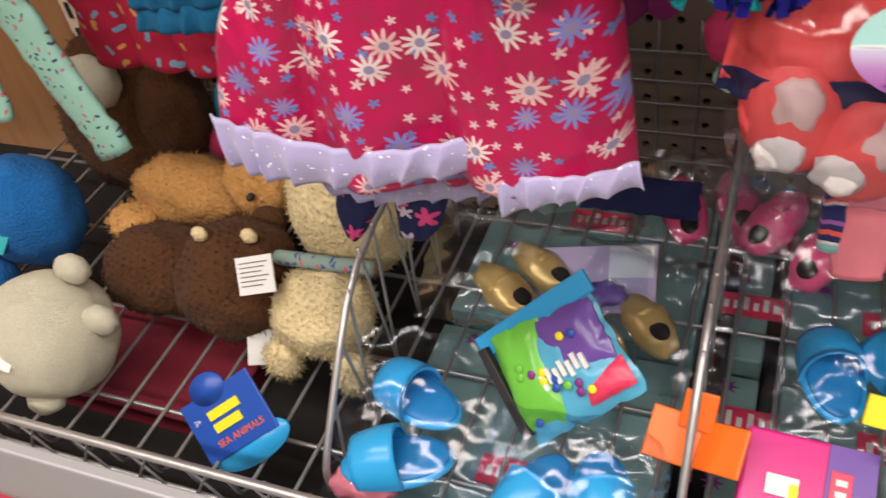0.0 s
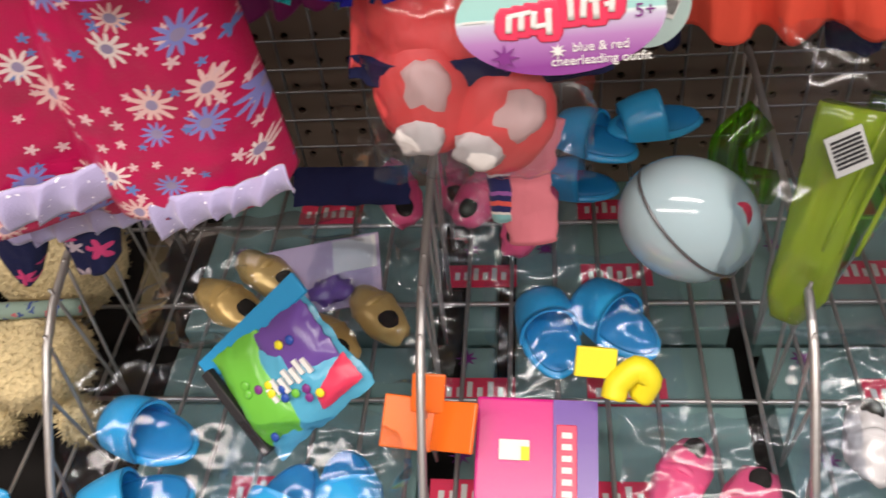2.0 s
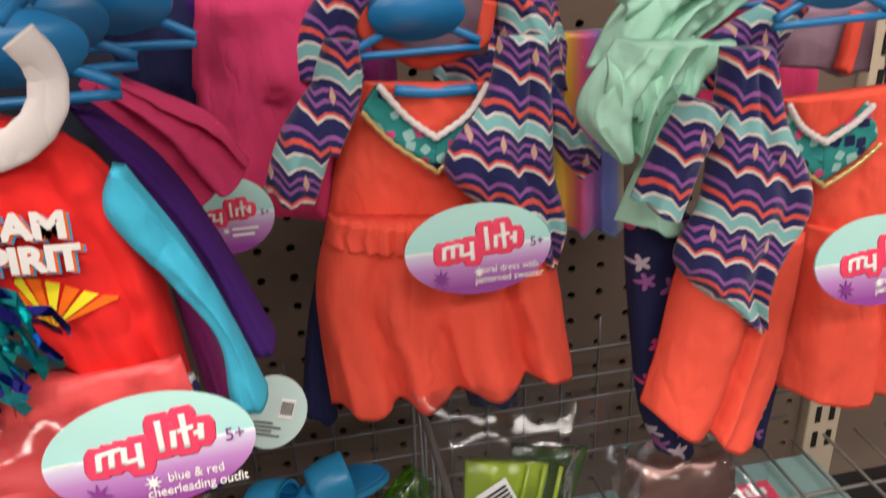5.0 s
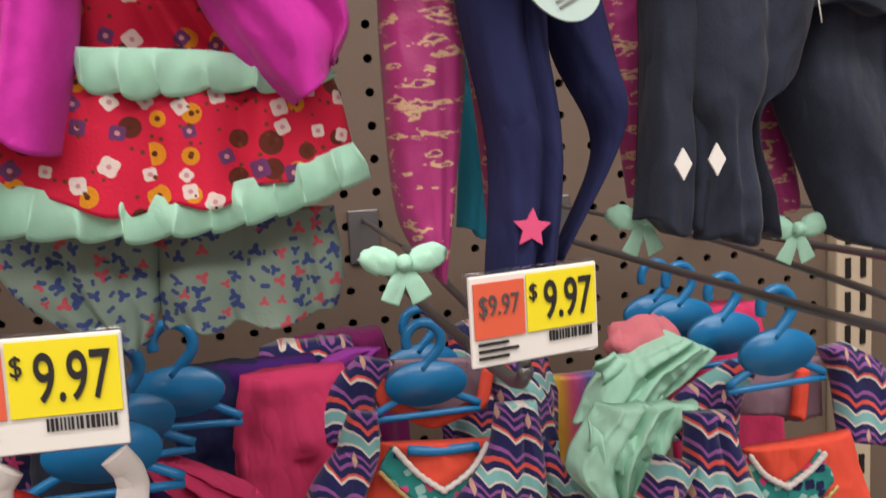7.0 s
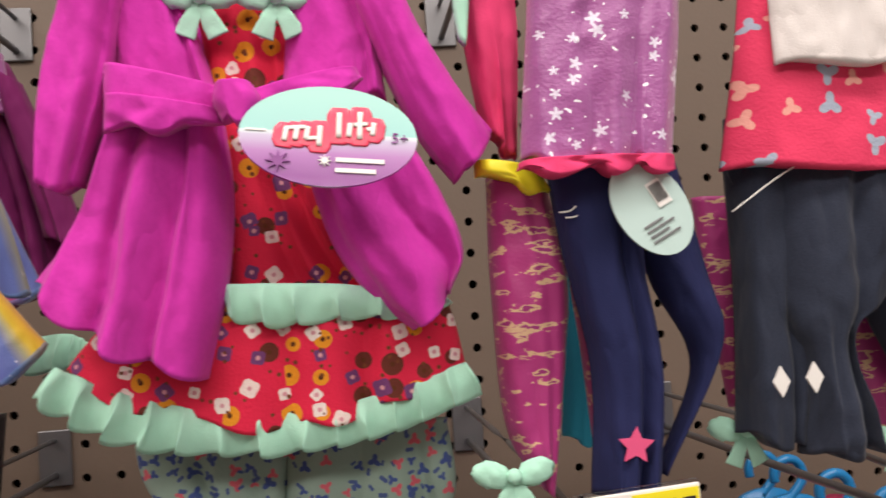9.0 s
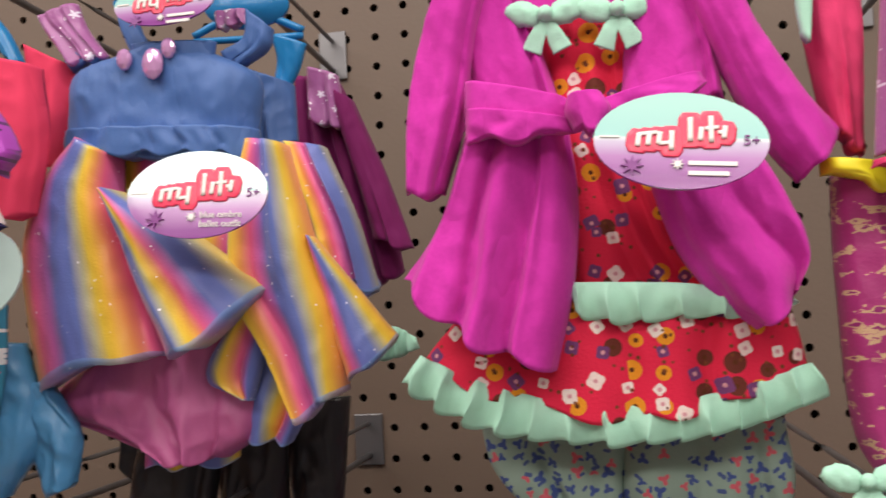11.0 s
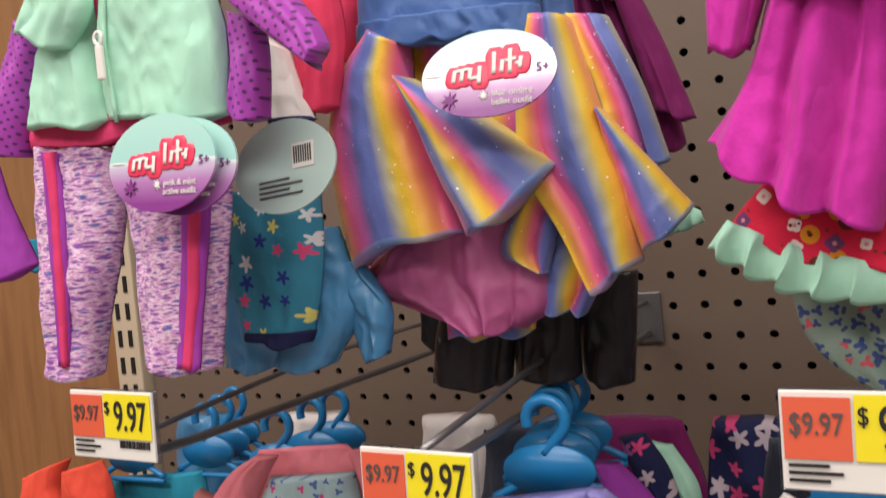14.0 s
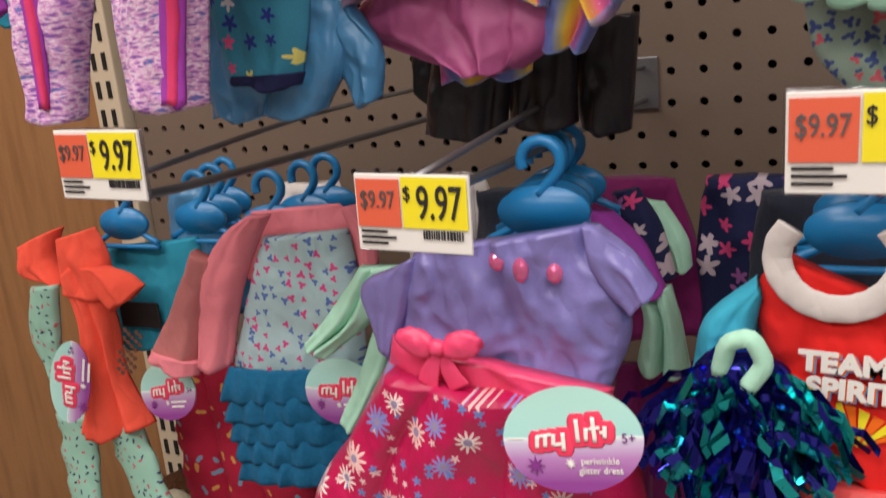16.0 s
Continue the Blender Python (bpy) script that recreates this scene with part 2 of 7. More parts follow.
WHITE, NAVY = (0.75, 0.74, 0.72), (0.016, 0.020, 0.075)
M = dict(
    board=board_mat(), wood=wood_mat(), rainbow=rainbow_mat(), zigzag=zigzag_mat(), tag=tag_mat(), clear=clear_mat("clear_bag_film"),
    # dark: near-black painted shade for hollows, slots and shoe openings; also the shelf board.
    dark=plain("gap_shade_black", (0.02, 0.018, 0.017), 0.9), wire=plain("zinc_wire", (0.50, 0.49, 0.48), 0.38, 0.75), steel=plain("grey_hook_steel", (0.22, 0.22, 0.23), 0.4, 0.8),
    rail=plain("grey_shelf_edge", (0.46, 0.46, 0.47), 0.45, 0.2), redstrip=plain("red_strip", (0.45, 0.03, 0.06), 0.5), cream=plain("cream_steel", (0.55, 0.46, 0.34), 0.45),
    floor=plain("vinyl_floor", (0.5, 0.48, 0.45), 0.35), ceil=plain("ceiling_tile", (0.7, 0.7, 0.68), 0.9), shelf=plain("far_shelf", (0.30, 0.27, 0.27), 0.7),
    hanger=plain("blue_hanger_plastic", (0.012, 0.20, 0.48), 0.32), gem=plain("pink_gem", (0.75, 0.15, 0.35), 0.08, 0.3, Coat_Weight=1.0),
    lilacgem=plain("lilac_gem", (0.62, 0.33, 0.62), 0.08, 0.3, Coat_Weight=1.0),
    yellow=plain("yellow_label", (0.86, 0.74, 0.02), 0.5), red=plain("red_label", (0.72, 0.12, 0.06), 0.5), white=plain("white_card", (0.78, 0.77, 0.74), 0.5),
    black=plain("black_ink", (0.015, 0.014, 0.016), 0.6), brand=plain("coral_red_print", (0.78, 0.05, 0.12), 0.3), purpleink=plain("purple_ink", (0.20, 0.03, 0.22), 0.4),
    blue=cloth("blue_stretch", (0.045, 0.125, 0.36), 0.55, 0.1), teal=cloth("teal_jersey", (0.03, 0.30, 0.44)), redcloth=cloth("red_jersey", (0.74, 0.022, 0.02)),
    magenta=cloth("magenta_plush", (0.55, 0.030, 0.36), 0.85, 0.10, 500, 0.25), mint=cloth("mint_jersey", (0.40, 0.72, 0.56)), coral=cloth("coral_jersey", (0.86, 0.10, 0.06)),
    pink=cloth("pink_knit", (0.75, 0.22, 0.27)), hotpink=cloth("hot_pink", (0.66, 0.05, 0.16)), purplecloth=cloth("purple_mesh", (0.33, 0.05, 0.38)),
    darkpurple=cloth("dark_purple", (0.06, 0.015, 0.16)), navy=cloth("navy_jersey", NAVY), wine=cloth("magenta_velvet", (0.17, 0.010, 0.10), 0.7, 0.08),
    denim=cloth("dark_denim", (0.020, 0.026, 0.046), 0.9, 0.1, 1500, 0.5), blackcloth=cloth("black_vinyl", (0.012, 0.011, 0.014), 0.35), whitecloth=cloth("white_cotton", (0.70, 0.66, 0.64)),
    periwinkle=cloth("periwinkle_satin", (0.22, 0.20, 0.50), 0.27, 0.02, 400), lilac=print_cloth("lilac_tulle", (0.42, 0.38, 0.62), [], 0.5, 0.4, 1.0), ribbon=cloth("pink_satin_ribbon", (0.80, 0.06, 0.17), 0.3),
    satinblue=cloth("blue_satin", (0.06, 0.22, 0.42), 0.28), crochet=cloth("blue_crochet", (0.006, 0.12, 0.26), 0.9, 0.02, 300, 0.5),
    floral=print_cloth("floral_satin", (0.50, 0.006, 0.085), [(105, 0.3, [(0.12, 0.22, 0.52), (0.72, 0.50, 0.52)], 0.26, 5, None, 0.7), (52, 0.1, [(0.78, 0.66, 0.64), (0.22, 0.24, 0.58), (0.76, 0.50, 0.48)], 0.40, 11, (0.30, 0.25, 0.40), 0.72)], 0.34, 0.02),
    mauve=cloth("mauve_lining", (0.30, 0.20, 0.26)), sandalpink=cloth("coral_foam", (0.84, 0.09, 0.09), 0.5), whitepink=cloth("pale_pink_lining", (0.72, 0.50, 0.48), 0.6),
    cookie=print_cloth("cookie_print", (0.72, 0.022, 0.07), [(92, 0.2, [(0.72, 0.28, 0.02), (0.72, 0.28, 0.02), (0.13, 0.03, 0.02)], 0.30, 0, (0.10, 0.03, 0.01), 0.62), (92, 0.715, [(0.80, 0.66, 0.62), (0.80, 0.70, 0.66), (0.16, 0.05, 0.16)], 0.27, -4, (0.62, 0.30, 0.34), 0.62), (330, 0.5, [(0.16, 0.05, 0.02)], 0.22, 0, None, 0.14)]),
    arrows=print_cloth("arrow_print", (0.24, 0.33, 0.28), [(150, 0.2, [(0.05, 0.08, 0.24), (0.05, 0.08, 0.24), (0.50, 0.10, 0.13)], 0.36, 3, None, 0.85), (190, 0.6, [(0.06, 0.09, 0.22)], 0.28, 2, None, 0.5)]),
    stars=print_cloth("star_print", (0.05, 0.27, 0.40), [(80, 0.1, [(0.75, 0.72, 0.2), (0.72, 0.08, 0.22), (0.03, 0.05, 0.28), (0.7, 0.75, 0.75)], 0.34, 5, None, 0.8)]),
    hearts=print_cloth("heart_print", (0.42, 0.60, 0.64), [(118, 0.2, [(0.62, 0.07, 0.25), (0.10, 0.17, 0.45)], 0.34, 3, None, 0.85)]),
    navyfloral=print_cloth("navy_floral", NAVY, [(60, 0.4, [(0.62, 0.06, 0.20), (0.50, 0.42, 0.48), (0.30, 0.10, 0.30)], 0.42, 5, None, 0.75)]),
    mintprint=print_cloth("mint_sprinkle", (0.28, 0.52, 0.42), [(150, 0.2, [(0.45, 0.10, 0.14), (0.03, 0.04, 0.10)], 0.26, 2, None, 0.7)], 0.4),
    rednight=print_cloth("red_rainbow_print", (0.50, 0.02, 0.06), [(70, 0.3, [(0.7, 0.35, 0.1), (0.2, 0.35, 0.5)], 0.3, 2, None, 0.6)]),
    ponies=print_cloth("pink_pony_print", (0.72, 0.05, 0.13), [(75, 0.3, [(0.75, 0.35, 0.3), (0.35, 0.40, 0.50)], 0.3, 3, None, 0.75)]),
    sparkle=print_cloth("sparkle_tulle", (0.36, 0.10, 0.32), [(110, 0.3, [(0.72, 0.66, 0.80)], 0.26, 5, None, 0.5)], 0.35, 0.3, 1.0),
    spacedye=streak_mat("space_dye", [(0, (0.22, 0.09, 0.36)), (0.30, (0.60, 0.30, 0.56)), (0.48, (0.74, 0.62, 0.74)), (0.62, (0.58, 0.24, 0.50)), (0.75, (0.12, 0.14, 0.42))], 130.0, 620.0),
    metallic=streak_mat("pink_gold_knit", [(0, (0.38, 0.03, 0.18)), (0.58, (0.42, 0.04, 0.20)), (0.66, (0.62, 0.42, 0.25)), (0.8, (0.30, 0.02, 0.16))], 90.0, 260.0, 0.45),
    skyteal=cloth("sky_teal_jersey", (0.05, 0.42, 0.60)), brownrose=cloth("dusty_rose_knit", (0.46, 0.16, 0.16)),
    tealprint=print_cloth("teal_embroidery", (0.03, 0.26, 0.25), [(130, 0.2, [(0.016, 0.02, 0.075), (0.60, 0.07, 0.22), (0.30, 0.55, 0.52)], 0.40, -4, None, 0.8)]),
    tinsel_teal=plain("teal_tinsel", (0.02, 0.42, 0.44), 0.16, 0.9), tinsel_blue=plain("blue_tinsel", (0.03, 0.03, 0.35), 0.16, 0.9),
    furbrown=fur_mat("dark_brown_fur", (0.090, 0.038, 0.016)), furtan=fur_mat("tan_fur", (0.60, 0.31, 0.10)), furcream=fur_mat("cream_fur", (0.78, 0.62, 0.35)),
    velour=fur_mat("cream_velour", (0.85, 0.74, 0.56), 1200.0), furblue=fur_mat("blue_plush", (0.015, 0.14, 0.42), 500.0),
    bluefoam=plain("sky_blue_plastic", (0.03, 0.36, 0.72), 0.28), orange=plain("orange_plastic", (0.88, 0.16, 0.01), 0.35), pinkbox=plain("magenta_box", (0.62, 0.02, 0.22), 0.25),
    egg=plain("pale_blue_gloss", (0.46, 0.62, 0.68), 0.14, Coat_Weight=0.6), green=clear_mat("green_film", (0.45, 0.85, 0.12), 0.06), lime=plain("lime_plastic", (0.52, 0.70, 0.05), 0.12, Transmission_Weight=0.6), tagback=plain("pale_mint_card", (0.48, 0.64, 0.61), 0.2, Coat_Weight=0.5),
    gold=plain("gold_vinyl", (0.62, 0.44, 0.17), 0.3, 0.4), tealfoil=plain("teal_satin_pouch", (0.03, 0.36, 0.38), 0.26), mintbox=plain("mint_carton", (0.20, 0.33, 0.32), 0.4),
    bluecard=plain("blue_card", (0.02, 0.08, 0.40), 0.35), pinkplastic=plain("pink_plastic", (0.75, 0.10, 0.24), 0.3), brownfoil=plain("brown_sequin", (0.22, 0.12, 0.10), 0.25, 0.6),
    greenbag=plain("green_print", (0.16, 0.52, 0.06), 0.25), purplebag=plain("purple_print", (0.16, 0.08, 0.36), 0.25), bluebag=plain("light_blue_print", (0.10, 0.42, 0.62), 0.25),
)


# ---- mesh helpers ----
def thing(name, loc, label, category, group="", kind="", turn=(0, 0, 0)):
    e = new(name)
    e.matrix_world = pose(*loc, *turn)
    return tagged(e, label, category, group, kind)


def part(name, data, material, parent=None, label="", smooth=True, at=None):
    if isinstance(data, bmesh.types.BMesh):
        me = bpy.data.meshes.new(name)
        bmesh.ops.recalc_face_normals(data, faces=data.faces)
        data.to_mesh(me)
        data.free()
    else:
        me = data
    for p in me.polygons:
        p.use_smooth = smooth
    me.materials.clear()
    me.materials.append(M[material] if isinstance(material, str) else material)
    o = new(name, me)
    o.parent = parent
    if at is not None:
        o.matrix_basis = at
    if label:
        o["label"] = label
    return o


def loft(rings, n=40, cap=True, crease=0.0030):
    """Rings of (x, y, z, half width, half depth, fold, folds, phase), joined into a closed skin with creases."""
    bm = bmesh.new()
    fine = []
    per = max(1, round(16 / max(1, len(rings) - 1)))
    for r0, r1 in zip(rings, rings[1:]):
        for j in range(per):
            s = j / per
            fine.append([p + (q - p) * s for p, q in zip(r0, r1)])
    fine.append(list(rings[-1]))
    n = max(n, 56)
    rows = []
    for i, (x, y, z, a, b, f, k, ph) in enumerate(fine):
        k = round(k)
        row = []
        for j in range(n):
            u = 2 * math.pi * j / n
            w = 1 + f * math.sin(k * u + ph) + 0.5 * f * math.sin(round(k * 1.7) * u + 2.1 * ph)
            s = math.sin(u)
            px, py, pz = x + a * math.cos(u) * (1 + 0.3 * (w - 1)), y - b * s * w - (0.25 * a * f * math.sin(k * u + ph) if s > 0 else 0), z + 0.10 * f * a * math.sin(round(k * 0.5) * u + ph)
            q = Vector((px * 70, pz * 30, ph * 3 + x * 40 + (5 if s > 0 else 0)))
            c = noise.noise(q) + 0.7 * (0.5 - abs(noise.noise(q * 2.1 + Vector((3, 7, 1)))))
            edge = min(1.0, a / 0.02)
            row.append(bm.verts.new((px, py - crease * edge * c * 1.6, pz + crease * 0.8 * noise.noise(q * 1.3))))
        rows.append(row)
    for r0, r1 in zip(rows, rows[1:]):
        for j in range(n):
            bm.faces.new((r0[j], r0[(j + 1) % n], r1[(j + 1) % n], r1[j]))
    if cap:
        bm.faces.new(rows[0])
        bm.faces.new(rows[-1])
    return bm


def skirt(x, z0, z1, a0, a1, b0, b1, fold=0.12, k=7, ph=0.3, dx=0.0, steps=10):
    out = []
    for i in range(steps + 1):
        s = i / steps
        out.append((x + dx * s, 0, z0 + (z1 - z0) * s, a0 + (a1 - a0) * s ** 0.8, b0 + (b1 - b0) * s, fold * (0.15 + s), k, ph + 0.5 * s))
    return loft(out, 96)


def limb(pts, radii, n=14, flat=0.6, wrinkle=0.06, seed=1):
    """A sleeve or leg swept along points, with wrinkles."""
    bm = bmesh.new()
    pts = [Vector(p) for p in pts]
    dense, rad = [], []
    m = 10 if wrinkle else 5
    if wrinkle:
        n = max(n, 22)
    for i in range(len(pts) - 1):
        for j in range(m):
            s = j / m
            dense.append(pts[i].lerp(pts[i + 1], s))
            rad.append(radii[i] + (radii[i + 1] - radii[i]) * s)
    dense.append(pts[-1])
    rad.append(radii[-1])
    for _ in range(2):
        dense = [dense[0]] + [(dense[i - 1] + dense[i] * 2 + dense[i + 1]) / 4 for i in range(1, len(dense) - 1)] + [dense[-1]]
    rows = []
    for i, (p, r) in enumerate(zip(dense, rad)):
        d = (dense[min(i + 1, len(dense) - 1)] - dense[max(i - 1, 0)]).normalized()
        side = d.cross(Vector((0, 1, 0)))
        side = side.normalized() if side.length > 1e-4 else Vector((1, 0, 0))
        up = side.cross(d)
        row = []
        for j in range(n):
            cu, su = math.cos(2 * math.pi * j / n), math.sin(2 * math.pi * j / n)
            w = 1
            if wrinkle:
                q = Vector((p.x * 60 + cu, p.z * 110 + su * 0.6, pts[0].x * 90 + su))
                w += 3.6 * wrinkle * (noise.noise(q) + 0.6 * (0.4 - abs(noise.noise(q * 2))))
            row.append(bm.verts.new(p + side * (cu * r * w) + up * (su * r * flat * w)))
        rows.append(row)
    for r0, r1 in zip(rows, rows[1:]):
        for j in range(n):
            bm.faces.new((r0[j], r0[(j + 1) % n], r1[(j + 1) % n], r1[j]))
    bm.faces.new(rows[0])
    bm.faces.new(rows[-1])
    return bm


def box(x0, x1, y0, y1, z0, z1, bevel=0.0):
    bm = bmesh.new()
    bmesh.ops.create_cube(bm, size=1.0, matrix=Matrix.LocRotScale(((x0 + x1) / 2, (y0 + y1) / 2, (z0 + z1) / 2), None, (x1 - x0, y1 - y0, z1 - z0)))
    if bevel:
        bmesh.ops.bevel(bm, geom=bm.edges[:], offset=bevel, segments=2, affect="EDGES", profile=0.5)
    return bm


def blob(x, y, z, rx, ry, rz, lump=0.0, seed=0.0, sub=4, m=None):
    bm = bmesh.new()
    bmesh.ops.create_icosphere(bm, subdivisions=sub, radius=1.0)
    for v in bm.verts:
        d = 1 + lump * noise.noise(v.co * 2.3 + Vector((seed, seed * 1.3, 0)))
        v.co = Vector((v.co.x * rx * d, v.co.y * ry * d, v.co.z * rz * d))
    if m is not None:
        bm.transform(m)
    bm.transform(Matrix.Translation((x, y, z)))
    return bm


def furry(x, y, z, rx, ry, rz, tufts, length, seed=1, lump=0.12):
    """A plush body with many small tufts."""
    bm = blob(x, y, z, rx, ry, rz, lump, seed)
    rnd = random.Random(seed)
    c = Vector((x, y, z))
    spots = [(v.co.copy(), v.normal.copy()) for v in bm.verts]
    bm.normal_update()
    spots = [(v.co.copy(), v.normal.copy()) for v in bm.verts]
    for _ in range(tufts):
        p, nrm = rnd.choice(spots)
        t = Vector((rnd.uniform(-1, 1), rnd.uniform(-1, 1), rnd.uniform(-1, 0.4))).cross(nrm)
        if t.length < 0.1:
            continue
        t = t.normalized() * length * 0.16
        jit = Vector((rnd.uniform(-1, 1), rnd.uniform(-1, 1), rnd.uniform(-1, 1))) * length * 0.6
        b = nrm.cross(t).normalized() * length * 0.16
        q = [bm.verts.new(p + jit * 0.5 + t), bm.verts.new(p + jit * 0.5 - t), bm.verts.new(p + jit * 0.5 + b), bm.verts.new(p + nrm * length * rnd.uniform(0.5, 1) + jit)]
        for i, j, k in ((0, 1, 3), (1, 2, 3), (2, 0, 3)):
            bm.faces.new((q[i], q[j], q[k]))
    return bm


def spline(pts, n):
    """n + 1 points along a smooth curve through pts."""
    pts = [Vector(p) for p in pts]
    q = [pts[0] * 2 - pts[1]] + pts + [pts[-1] * 2 - pts[-2]]
    out = []
    for i in range(n + 1):
        s = i / n * (len(pts) - 1)
        k = min(int(s), len(pts) - 2)
        t = s - k
        a, b, c, d = q[k:k + 4]
        out.append(0.5 * (2 * b + (c - a) * t + (2 * a - 5 * b + 4 * c - d) * t * t + (3 * b - a - 3 * c + d) * t ** 3))
    return out


def skin(rows, back, uvs=None):
    """A closed sheet of cloth from rows of points; back: how far its rear face lies behind each point."""
    verts, faces, nz, nx = [], [], len(rows), len(rows[0])
    for row in rows:
        verts += [tuple(p) for p in row]
    for row, brow in zip(rows, back):
        verts += [(p[0], b, p[2]) for p, b in zip(row, brow)]
    m = nz * nx
    for i in range(nz - 1):
        for j in range(nx - 1):
            a = i * nx + j
            faces.append((a, a + nx, a + nx + 1, a + 1))
            faces.append((m + a, m + a + 1, m + a + nx + 1, m + a + nx))
    rim = [j for j in range(nx)] + [i * nx + nx - 1 for i in range(1, nz)] + [(nz - 1) * nx + j for j in range(nx - 2, -1, -1)] + [i * nx for i in range(nz - 2, 0, -1)]
    for a, b in zip(rim, rim[1:] + rim[:1]):
        faces.append((a, b, m + b, m + a))
    me = bpy.data.meshes.new("cloth")
    me.from_pydata(verts, [], faces)
    if uvs:
        flat = [c for row in uvs for c in row] * 2
        layer = me.uv_layers.new(name="UVMap")
        for loop in me.loops:
            layer.data[loop.index].uv = flat[loop.vertex_index]
    return me


def drape(name, g, material, left, right, y, puff=0.008, folds=3.0, depth=0.004, top=0.3, seed=1.0, sag=0.0, crease=0.0012, wave=0.002, uv=(1.0, 0.0), thick=0.007, label="", nx=54, nz=44):
    """A hanging piece of cloth between a left and a right edge of (x, z) places, bulged, with folds that grow towards its hem."""
    o = g.location
    lo, ro = spline(left, nz), spline(right, nz)
    rows, back, uvs = [], [], []
    for i in range(nz + 1):
        s = i / nz
        row, brow, urow = [], [], []
        wide = (ro[i] - lo[i]).length
        calm = min(1.0, wide / 0.02)
        for j in range(nx + 1):
            u = j / nx
            p = lo[i].lerp(ro[i], u)
            e = max(0.0, 1 - (2 * u - 1) ** 4) ** 0.5
            ph = 2 * math.pi * folds * u + 2.6 * noise.noise(Vector((u * 2.2 + seed, s * 1.3, seed * 1.7)))
            f = (1 - abs(math.sin(ph * 0.5))) ** 1.5 * 2 - 0.8 + 0.35 * math.sin(ph * 1.7 + seed)
            grow = top + (1 - top) * s
            q = Vector((p.x * 55, p.y * 34, seed * 3.1))
            c = noise.noise(q) + 0.8 * (0.4 - abs(noise.noise(q * 2.2)))
            d = -puff * e + depth * grow * f * e * calm - crease * c * 1.5 * calm
            x = p.x + depth * 0.35 * grow * math.cos(ph) * e * calm
            z = p.y - sag * 4 * u * (1 - u) * s * s + wave * s ** 3 * math.sin(ph + 0.6) * calm
            row.append((x - o.x, y + d - o.y, z - o.z))
            brow.append(y + max(d * 0.3, -thick) + 0.0016 + thick * e * 0.4 - o.y)
            urow.append((u * uv[0] + uv[1] + 0.03 * noise.noise(q * 0.5), s))
        rows.append(row)
        back.append(brow)
        uvs.append(urow)
    return part(name, skin(rows, back, uvs), material, g, label)


def frill(name, g, material, head, hem, y, waves=12, amp=0.006, seed=1.0, label="", curl=0.6, bulge=0.0):
    """A gathered ruffle between its seam and its hem, both curves of (x, z) places."""
    o = g.location
    n, m = int(waves * 11), 9
    a, b = spline(head, n), spline(hem, n)
    rows, back = [], []
    for i in range(m + 1):
        s = i / m
        row, brow = [], []
        for j in range(n + 1):
            u = j / n
            ph = 2 * math.pi * waves * u + 2.4 * noise.noise(Vector((u * waves * 0.6, seed, s * 0.5))) + 0.9 * noise.noise(Vector((u * waves * 1.9, s * 1.5, seed)))
            k = amp * (0.25 + 0.75 * s) * (0.62 + 0.75 * noise.noise(Vector((u * waves * 0.7, seed, 2))))
            p = a[j].lerp(b[j], s)
            d = -k * (0.6 + math.sin(ph)) - bulge * (1 - (2 * u - 1) ** 2) - 0.002 * math.sin(math.pi * s)
            row.append((p.x + curl * k * math.cos(ph) - o.x, y + d - o.y, p.y + 0.35 * k * math.sin(ph + 0.8) * s - o.z))
            brow.append(y + d + 0.0014 - o.y)
        rows.append(row)
        back.append(brow)
    return part(name, skin(rows, back), material, g, label)


def rod(pts, r, n=8):
    return limb(pts, [r] * len(pts), n, 1.0, 0.0)


def disc(rx, rz, thick, n=48, bow=0.0):
    bm = bmesh.new()
    front, back = [], []
    for j in range(n):
        u = 2 * math.pi * j / n
        x, z = rx * math.cos(u), rz * math.sin(u)
        front.append(bm.verts.new((x, -thick, z)))
        back.append(bm.verts.new((x, 0, z)))
    bm.faces.new(front)
    bm.faces.new(back)
    for j in range(n):
        bm.faces.new((front[j], front[(j + 1) % n], back[(j + 1) % n], back[j]))
    return bm


def sheet(w, h, amp, seed, nx=26, nz=22, puff=0.0, thick=0.0006):
    """A crumpled film of two skins, closed at its rim."""
    bm = bmesh.new()
    grid = {}
    for side in (0, 1):
        for i in range(nx + 1):
            for k in range(nz + 1):
                u, v = i / nx - 0.5, k / nz - 0.5
                e = max(0, (1 - (2 * u) ** 4) * (1 - (2 * v) ** 4))
                q = Vector((u * w * 22, v * h * 22, seed + 7 * side))
                d = amp * (noise.noise(q) + 0.6 * abs(noise.noise(q * 2.3)))
                y = (-puff * e - thick if side == 0 else puff * 0.3 * e) + d * (0.4 + 0.6 * e)
                wob = 0.05 * min(w, h) * noise.noise(Vector((u * 9 + seed, v * 9, 3)))
                grid[side, i, k] = bm.verts.new((u * w + wob, y, v * h + wob))
    for side in (0, 1):
        for i in range(nx):
            for k in range(nz):
                bm.faces.new([grid[side, a, b] for a, b in ((i, k), (i + 1, k), (i + 1, k + 1), (i, k + 1))])
    return bm


def text(name, words, size, material, parent, at, squeeze=1.0, bold=0.0):
    c = bpy.data.curves.new(name, "FONT")
    c.body, c.size, c.extrude, c.align_x, c.align_y, c.offset = words, size, 0.0002, "CENTER", "CENTER", bold
    tmp = bpy.data.objects.new("tmp", c)
    me = bpy.data.meshes.new_from_object(tmp)
    bpy.data.objects.remove(tmp)
    me.transform(Matrix.Diagonal((squeeze, 1, 1, 1)))
    me.transform(pose(0, 0, 0, 90))
    return part(name, me, material, parent, "", False, at)


